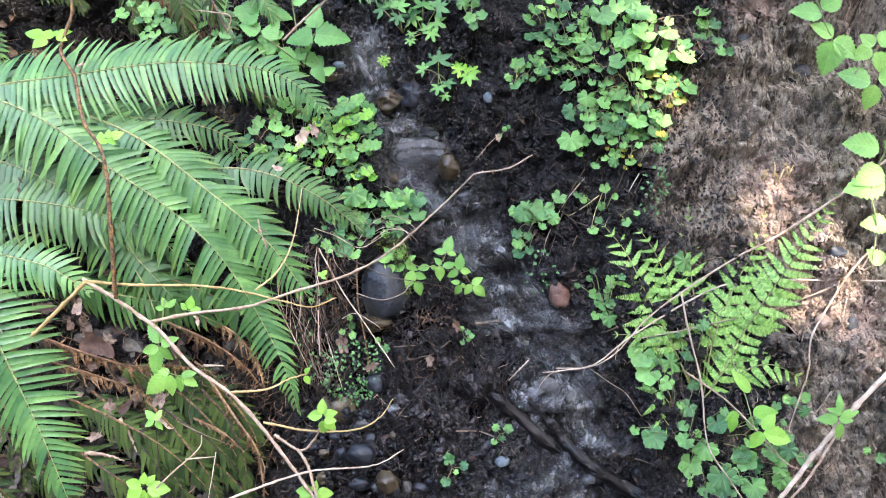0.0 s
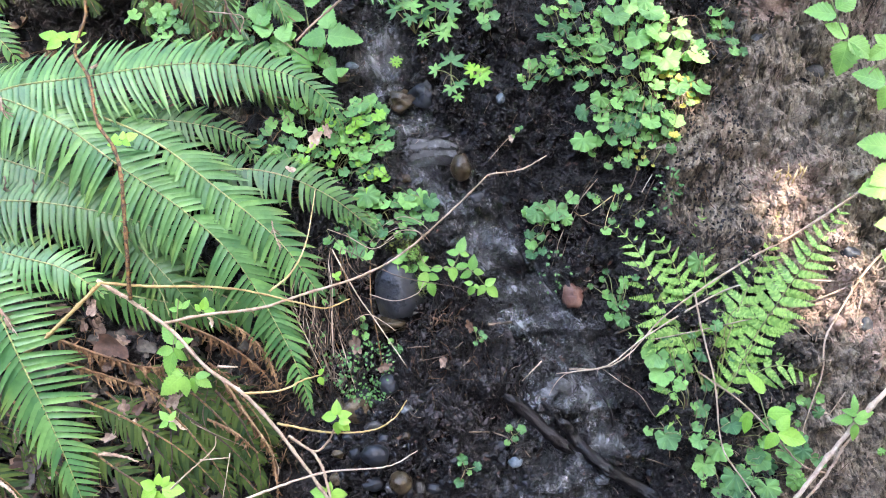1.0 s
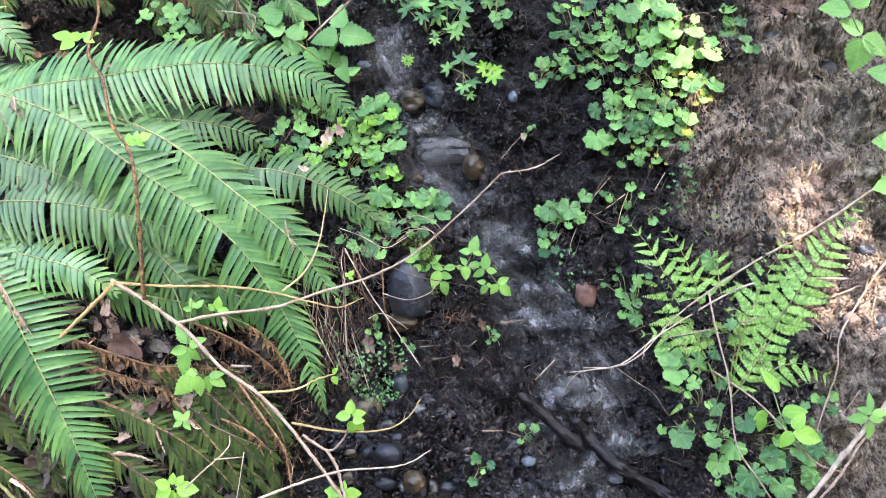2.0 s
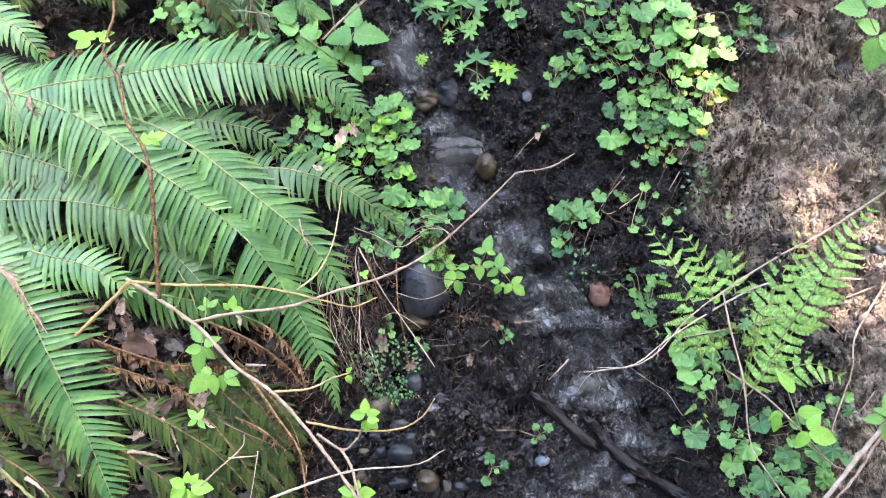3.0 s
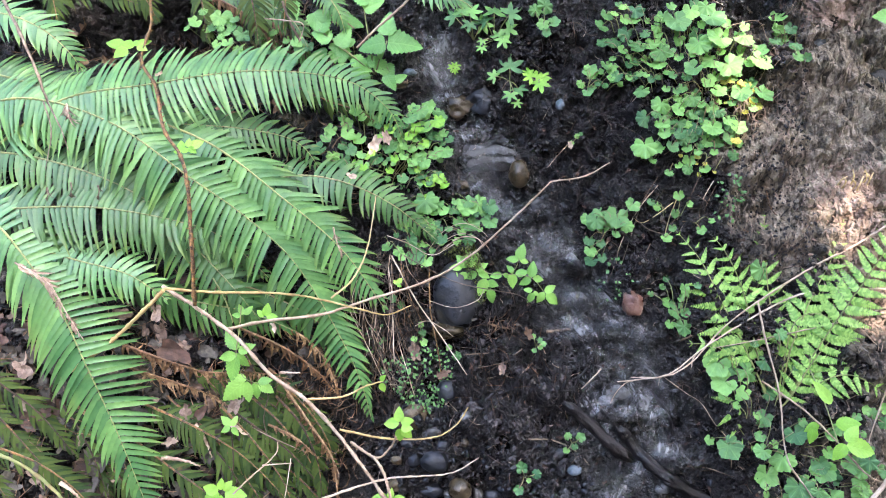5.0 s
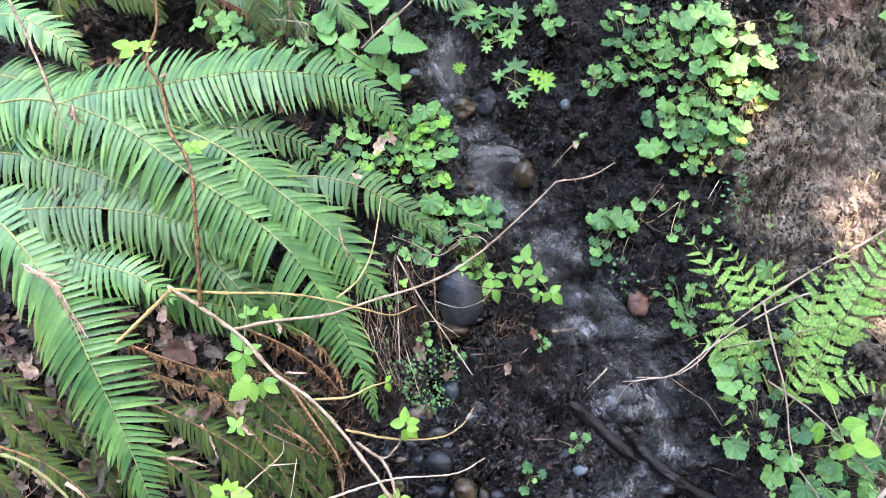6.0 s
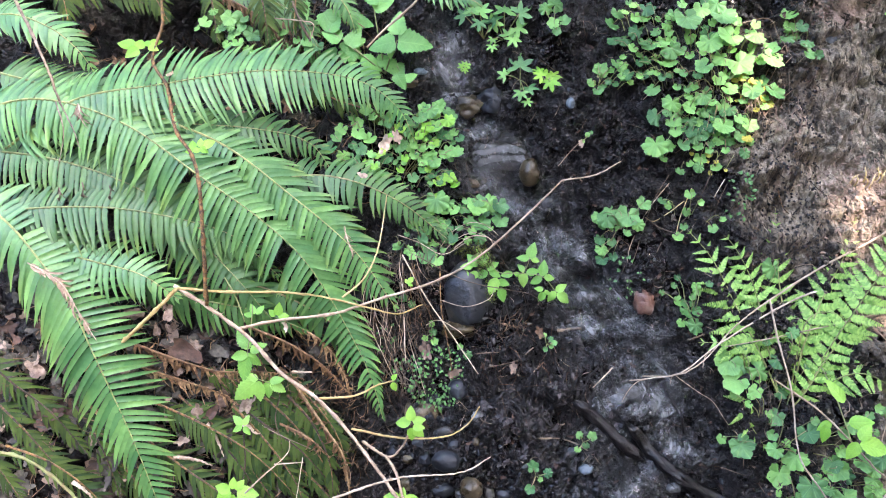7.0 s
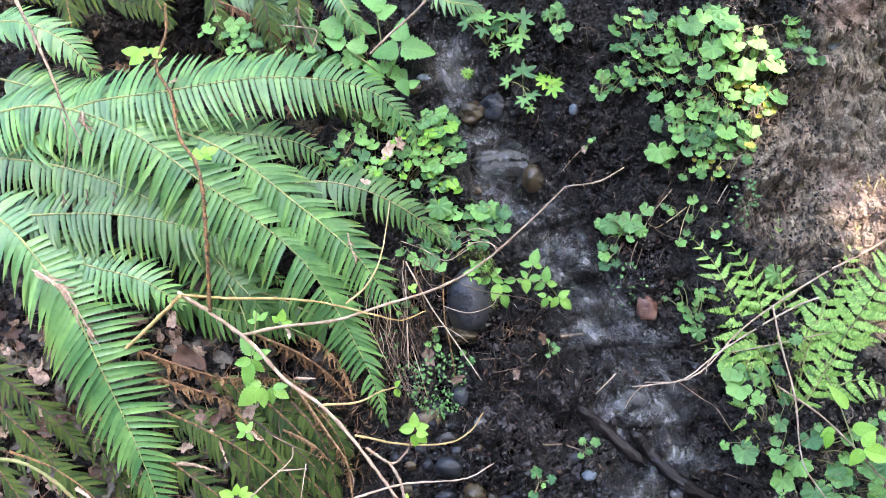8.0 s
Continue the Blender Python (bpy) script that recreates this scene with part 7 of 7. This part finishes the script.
rotten_log([(0.219, -0.306, 0.000), (0.255, -0.351, 0.000), (0.293, -0.392, 0.000), (0.332, -0.419, 0.000)], .0120, .0140, "wet black split branch across the stream", 2, -0.45)
rotten_log([(0.311, -0.407, 0.000), (0.349, -0.431, 0.000), (0.396, -0.459, 0.000), (0.466, -0.505, 0.000)], .014, .018, "wet black fallen log at the stream", 3, -0.1)
rotten_log([(0.184, -0.271, 0.000), (0.213, -0.302, 0.000), (0.233, -0.318, 0.000)], .005, .004, "short splintered black stick in the water", 4, -1.0)
for k, (path, r0, r1, mat, label) in enumerate((
    ([(-0.069, -0.260, 0.000), (-0.052, -0.243, 0.000), (-0.033, -0.224, 0.000)], .006, .004, WETWOOD, "short dark broken stick on the mud"),
    ([(0.070, -0.107, 0.000), (0.095, -0.105, 0.000), (0.122, -0.102, 0.000)], .004, .003, TWIG, "short pale broken stick"),
    ([(-0.026, -0.162, 0.000), (-0.006, -0.234, 0.000), (0.001, -0.329, 0.000)], .003, .002, WETWOOD, "dark thin root down the mud"),
    ([(-0.099, -0.198, 0.000), (-0.093, -0.246, 0.000), (-0.098, -0.294, 0.000)], .005, .004, WETWOOD, "dark stick in the mud"),
    ([(0.027, -0.331, 0.000), (0.081, -0.338, 0.000), (0.129, -0.358, 0.000), (0.159, -0.390, 0.000)], .002, .0014, TWIG, "thin brown twig on the mud"),
    ([(-0.057, -0.089, 0.000), (-0.020, -0.099, 0.000), (0.004, -0.092, 0.000)], .002, .0015, DEAD, "red-brown twig bits on the mud"),
    ([(-0.045, -0.108, 0.000), (-0.026, -0.083, 0.000), (0.001, -0.104, 0.000)], .0016, .001, DEAD, "red-brown twig bits on the mud"),
    ([(-0.008, -0.258, 0.000), (0.045, -0.329, 0.000), (0.021, -0.376, 0.000)], .0025, .0012, WETWOOD, "dark thin root down the mud"),
    ([(0.341, -0.125, 0.000), (0.390, -0.106, 0.000), (0.426, -0.115, 0.000)], .002, .0012, TWIG, "thin dark root at the stream's edge"),
    ([(0.292, -0.232, 0.000), (0.327, -0.280, 0.000), (0.338, -0.327, 0.000)], .004, .003, WETWOOD, "dark root beside the water"),
    ([(0.349, -0.404, 0.000), (0.397, -0.392, 0.000), (0.450, -0.403, 0.000)], .0016, .001, TWIG, "thin twig over debris"),
    ([(0.047, 0.008, 0.000), (0.089, 0.020, 0.000), (0.144, 0.008, 0.000)], .004, .002, WETWOOD, "black root at the water's edge"),
    ([(0.120, 0.057, 0.000), (0.144, 0.032, 0.000), (0.150, -0.004, 0.000)], .008, .004, WETWOOD, "black root at the water's edge"),
)):
    stick("fallen_branch" if r0 > .01 else "twig", path, r0, r1, mat, label, 300 + k, 0, 0.13, lift=r0 * 0.5 if r0 < .01 else 0.010, sides=11 if r0 > .01 else 6, count=16, jitter=0.08)


# ---- what lies on the soil in numbers nobody could count ----
def scatter(name, label, category, count, area, maker, material, seed, smooth=False):
    """area(rng): a place (u, v); maker(shape, rng, u, v) adds one piece."""
    r = random.Random(seed)
    s = Shape()
    for _ in range(count):
        maker(s, r, *area(r))
    return tagged(new(name, s.mesh(name, material, smooth)), label, category, kind="stuff")


def box_area(u0, u1, v0, v1):
    return lambda r: (r.uniform(u0, u1), r.uniform(v0, v1))


def blob_area(*spots):
    def pick(r):
        u, v, su, sv = r.choice(spots)
        return r.gauss(u, su * 0.6), r.gauss(v, sv * 0.6)
    return pick


def fibre(length, radius, slant=None, spread=1.0, lift=(0.0, 0.008)):
    def make(s, r, u, v):
        a = r.uniform(0, math.pi) if slant is None else radians(slant) + r.gauss(0, spread)
        l = r.uniform(*length)
        bend = r.uniform(-0.3, 0.3)
        pts = []
        for k in range(4):
            t = (k / 3 - 0.5) * l
            b = a + bend * (k - 1.5)
            uu, vv = u + t * math.cos(b), v + t * math.sin(b)
            pts.append(ground_at(uu, vv, r.uniform(*lift)))
        s.tube(pts, r.uniform(*radius), radius[0] * 0.6, 4)
    return make


def crumb(size, lift=0.3, flat=0.7, long=1.05):
    shapes = [pebble_shape(900 + k, 0.5, 4, 6, (long, 0.85, flat)) for k in range(8)]

    def make(s, r, u, v):
        z = r.uniform(*size) * r.uniform(0.6, 1)
        turn = Matrix.Rotation(r.uniform(0, 6.3), 4, OUT)
        way = turn @ ACROSS
        s.add(*r.choice(shapes), axes(way, OUT + Vector((r.uniform(-0.5, 0.5), r.uniform(-0.5, 0.5), 0)), ground_at(u, v, z * lift), z, z, z))
    return make


MUD = box_area(-0.36, 0.62, -0.52, 0.62)
scatter("mud_crumbs", "black wet crumbs of mud on the bank", "mud", 11000, MUD, crumb((0.001, 0.0052)), CLOD, 1)
HEAP = blob_area((-0.008, -0.186, .11, .10), (0.076, -0.257, .11, .09), (-0.045, -0.282, .08, .07))
scatter("mud_lumps", "black wet lumps of mud among roots", "mud", 240, HEAP, crumb((0.003, 0.010), 0.0, 0.4, 1.6), CLOD, 21)
scatter("root_fibres", "light brown twigs and roots among lumps of mud", "debris", 16, HEAP, fibre((0.012, 0.06), (0.0005, 0.0011), None, 1, (0.006, 0.02)), TWIG, 22)
scatter("straw", "pale broken stems among lumps of mud", "debris", 9, HEAP, fibre((0.006, 0.03), (0.0005, 0.0011), None, 1, (0.006, 0.02)), CHIP, 23)
scatter("gravel", "small grey and brown gravel on the mud", "gravel", 620, MUD, crumb((0.0012, 0.0052), 0.5), PALESTONE, 2, True)
scatter("gravel", "dark gravel between the pebbles", "gravel", 260, blob_area((-0.153, -0.401, .13, .1), (0.158, -0.446, .2, .05), (-0.201, -0.306, .06, .06)), crumb((0.003, 0.010), 0.5), BLUESTONE, 3, True)
scatter("root_fibres", "black root fibres and needles on the mud", "debris", 1300, MUD, fibre((0.01, 0.05), (0.0004, 0.0010)), WETWOOD, 4)
scatter("root_fibres", "brown root fibres on the mud", "debris", 320, MUD, fibre((0.01, 0.06), (0.0004, 0.0009)), TWIG, 5)
scatter("needle_debris", "black needles and twigs washed together", "debris", 230, blob_area((0.408, -0.439, .11, .06), (0.016, -0.186, .08, .10), (-0.033, -0.258, .08, .06)), fibre((0.02, 0.06), (0.0006, 0.0014), -50, 0.7, (0.0, 0.014)), WETWOOD, 6)
scatter("needle_litter", "tangled brown roots and rotten stems on the mud", "debris", 34, blob_area((-0.026, -0.104, .05, .025), (-0.020, -0.198, .1, .09)), fibre((0.02, 0.08), (0.0005, 0.0011), -70, 0.8, (0.002, 0.018)), DEAD, 16)
scatter("root_fibres", "tangled black roots and rotten stems on the mud", "debris", 130, blob_area((-0.020, -0.186, .13, .12), (0.088, -0.233, .1, .08)), fibre((0.03, 0.10), (0.0008, 0.0026), -75, 0.6, (0.002, 0.02)), WETWOOD, 17)
scatter("needle_litter", "orange-brown thatch of dead pinnae under the fern", "debris", 90, blob_area((-0.445, -0.187, .09, .07), (-0.395, -0.283, .05, .09)), fibre((0.015, 0.05), (0.0007, 0.0016), 100, 0.7, (0.01, 0.06)), DEAD, 18)
scatter("needle_litter", "brown thatch of thin stems beside the fern tips", "debris", 220, box_area(-0.36, -0.20, -0.26, 0.05), fibre((0.02, 0.08), (0.0004, 0.0011), -80, 0.45, (0.004, 0.035)), TWIG, 19)
scatter("straw", "pale bits of straw and twig on the mud", "debris", 130, MUD, fibre((0.006, 0.03), (0.0004, 0.0008), None, 1, (0.002, 0.01)), CANE, 7)


def leaf_bit(size):
    """A torn scrap of old leaf lying on the mud."""
    shapes = [litter_shape(950 + k, 3, 0.4) for k in range(6)]

    def make(s, r, u, v):
        a, z = r.uniform(0, 6.3), r.uniform(*size)
        s.add(*r.choice(shapes), axes(ACROSS * math.cos(a) + VUP * math.sin(a), OUT + Vector((r.uniform(-0.6, 0.6), r.uniform(-0.6, 0.6), r.uniform(-0.2, 0.6))), ground_at(u, v, r.uniform(0.002, 0.008)), z, z * 0.7, z))
    return make


scatter("leaf_scraps", "dark red-brown scraps of rotten leaf on the mud", "leaf litter", 420, MUD, leaf_bit((0.003, 0.009)), RUSSET, 24)
scatter("leaf_scraps", "grey-brown scraps of rotten leaf on the mud", "leaf litter", 260, MUD, leaf_bit((0.003, 0.008)), GREY_LITTER, 25)
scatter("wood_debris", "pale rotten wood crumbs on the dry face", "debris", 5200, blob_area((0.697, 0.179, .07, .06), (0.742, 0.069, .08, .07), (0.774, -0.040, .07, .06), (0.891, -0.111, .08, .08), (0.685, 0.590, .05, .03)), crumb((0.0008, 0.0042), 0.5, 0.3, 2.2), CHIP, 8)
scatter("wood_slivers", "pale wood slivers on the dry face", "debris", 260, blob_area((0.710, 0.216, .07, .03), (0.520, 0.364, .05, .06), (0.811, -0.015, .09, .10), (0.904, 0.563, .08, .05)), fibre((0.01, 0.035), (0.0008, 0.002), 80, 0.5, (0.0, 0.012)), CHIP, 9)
scatter("soil_crumbs", "brown crumbs of soil on the dry face", "soil", 1100, box_area(0.5, 1.05, -0.5, 0.65), crumb((0.001, 0.006), 0.3), DRYCRUMB, 10)
scatter("root_fibres", "thin dark roots on the dry face", "debris", 260, box_area(0.45, 1.05, -0.5, 0.65), fibre((0.02, 0.08), (0.0005, 0.0012), 80, 0.6), TWIG, 11)
scatter("needle_litter", "brown needles and broken stems under the fern", "debris", 900, box_area(-1.15, -0.32, -0.55, 0.62), fibre((0.02, 0.07), (0.0006, 0.0014), None, 1, (0.0, 0.03)), DEAD, 12)
scatter("soil_crumbs", "dark brown crumbs of soil below the dry face", "soil", 1500, box_area(0.48, 1.05, -0.55, -0.02), crumb((0.001, 0.005), 0.2), DRYCRUMB, 13)
scatter("straw", "pale bits of stem on the dry face", "debris", 160, box_area(0.5, 1.05, -0.5, 0.62), fibre((0.008, 0.04), (0.0004, 0.001), None, 1, (0.002, 0.01)), CANE, 14)
scatter("needle_litter", "brown thatch of dead stems behind the fern", "debris", 380, box_area(*sorted((-0.938, -0.458)), *sorted((0.664, 0.458))), fibre((0.02, 0.09), (0.0006, 0.0016), 70, 0.8, (0.0, 0.05)), DEAD, 15)

# ---- unseen tree added to shade the bank, with gaps aimed to let the sun in ----
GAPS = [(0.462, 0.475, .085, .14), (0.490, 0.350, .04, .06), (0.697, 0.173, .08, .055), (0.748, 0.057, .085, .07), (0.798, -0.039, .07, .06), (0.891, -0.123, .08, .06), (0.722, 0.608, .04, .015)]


def shade_tree():
    rng = random.Random(77)
    foot = Vector((3.4, -2.6, -0.1))
    tree = thing("added_shade_tree", foot, "unseen leafy tree added to shade the bank", "tree")
    middle = on_bank((0.1, 0.05, 0)) + SUN_TO * 5.5
    trunk = Shape()
    trunk.tube(spline([foot, foot + Vector((0.05, 0.1, 2)), foot + Vector((-0.2, 0.3, 4.2)), middle + Vector((0.6, -0.4, 0.2))], 24), 0.16, 0.05, 12, 0.08, rng)
    part("trunk", trunk.mesh("trunk", TWIG), tree)
    for k in range(7):
        a = 2 * math.pi * k / 7
        end = middle + Vector((1.7 * math.cos(a), 1.5 * math.sin(a), rng.uniform(-0.3, 0.5)))
        limb = Shape()
        limb.tube(spline([foot + Vector((-0.2, 0.3, 3.6 + 0.15 * k)), middle.lerp(end, 0.4) + Vector((0, 0, -0.3)), end], 12), 0.05, 0.012, 7, 0.1, rng)
        part("limb", limb.mesh("limb", TWIG), tree)
    side = SUN_TO.cross(Vector((0, 0, 1))).normalized()
    up = side.cross(SUN_TO)
    crown = Shape()
    while len(crown.faces) < 52000:
        x, y = rng.uniform(-2.4, 2.4), rng.gauss(0, 0.9)
        if abs(y) > 2.2:
            continue
        place = middle + side * x + up * y + SUN_TO * rng.uniform(-0.7, 0.7)
        lit = place - SUN_TO * ((place - ORIGIN).dot(OUT) - 0.03) / SUN_TO.dot(OUT) - ORIGIN
        u, v = lit.x, lit.dot(VUP)
        if any(((u - g[0]) / (g[2] + 0.045)) ** 2 + ((v - g[1]) / (g[3] + 0.045)) ** 2 < 1 + rng.uniform(-0.15, 0.6) for g in GAPS):
            continue
        way = Vector((rng.uniform(-1, 1), rng.uniform(-1, 1), rng.uniform(-0.7, 0.3))).normalized()
        flat = Vector((rng.uniform(-0.6, 0.6), rng.uniform(-0.6, 0.6), 1))
        crown.add([(0, 0, 0), (0.55, 0.34, 0.06), (1, 0, -0.08), (0.55, -0.34, 0.06)], [(0, 2, 1), (0, 3, 2)], axes(way, flat, place, 0.11, 0.11, 0.11))
    # a low bough over the upper bank, added to dim the light there
    low = Shape()
    low.tube(spline([foot + Vector((-0.2, 0.3, 3.4)), Vector((1.9, 0.6, 2.9)), Vector((0.6, 1.7, 2.55)), Vector((-1.3, 2.1, 2.45))], 20), 0.045, 0.01, 7, 0.1, rng)
    part("limb", low.mesh("limb", TWIG), tree)
    target = len(crown.faces) + 5200
    while len(crown.faces) < target:
        place = Vector((rng.uniform(-1.9, 1.5), rng.gauss(1.95, 0.28), rng.gauss(2.5, 0.12)))
        lit = place - SUN_TO * ((place - ORIGIN).dot(OUT) - 0.03) / SUN_TO.dot(OUT) - ORIGIN
        u, v = lit.x, lit.dot(VUP)
        if place.z < 2.2 or any(((u - g[0]) / (g[2] + 0.06)) ** 2 + ((v - g[1]) / (g[3] + 0.06)) ** 2 < 1.3 for g in GAPS):
            continue
        way = Vector((rng.uniform(-1, 1), rng.uniform(-1, 1), rng.uniform(-0.7, 0.3))).normalized()
        crown.add([(0, 0, 0), (0.55, 0.34, 0.06), (1, 0, -0.08), (0.55, -0.34, 0.06)], [(0, 2, 1), (0, 3, 2)], axes(way, Vector((rng.uniform(-0.6, 0.6), rng.uniform(-0.6, 0.6), 1)), place, 0.09, 0.09, 0.09))
    part("crown", crown.mesh("crown", NETTLE), tree, kind="stuff")


shade_tree()
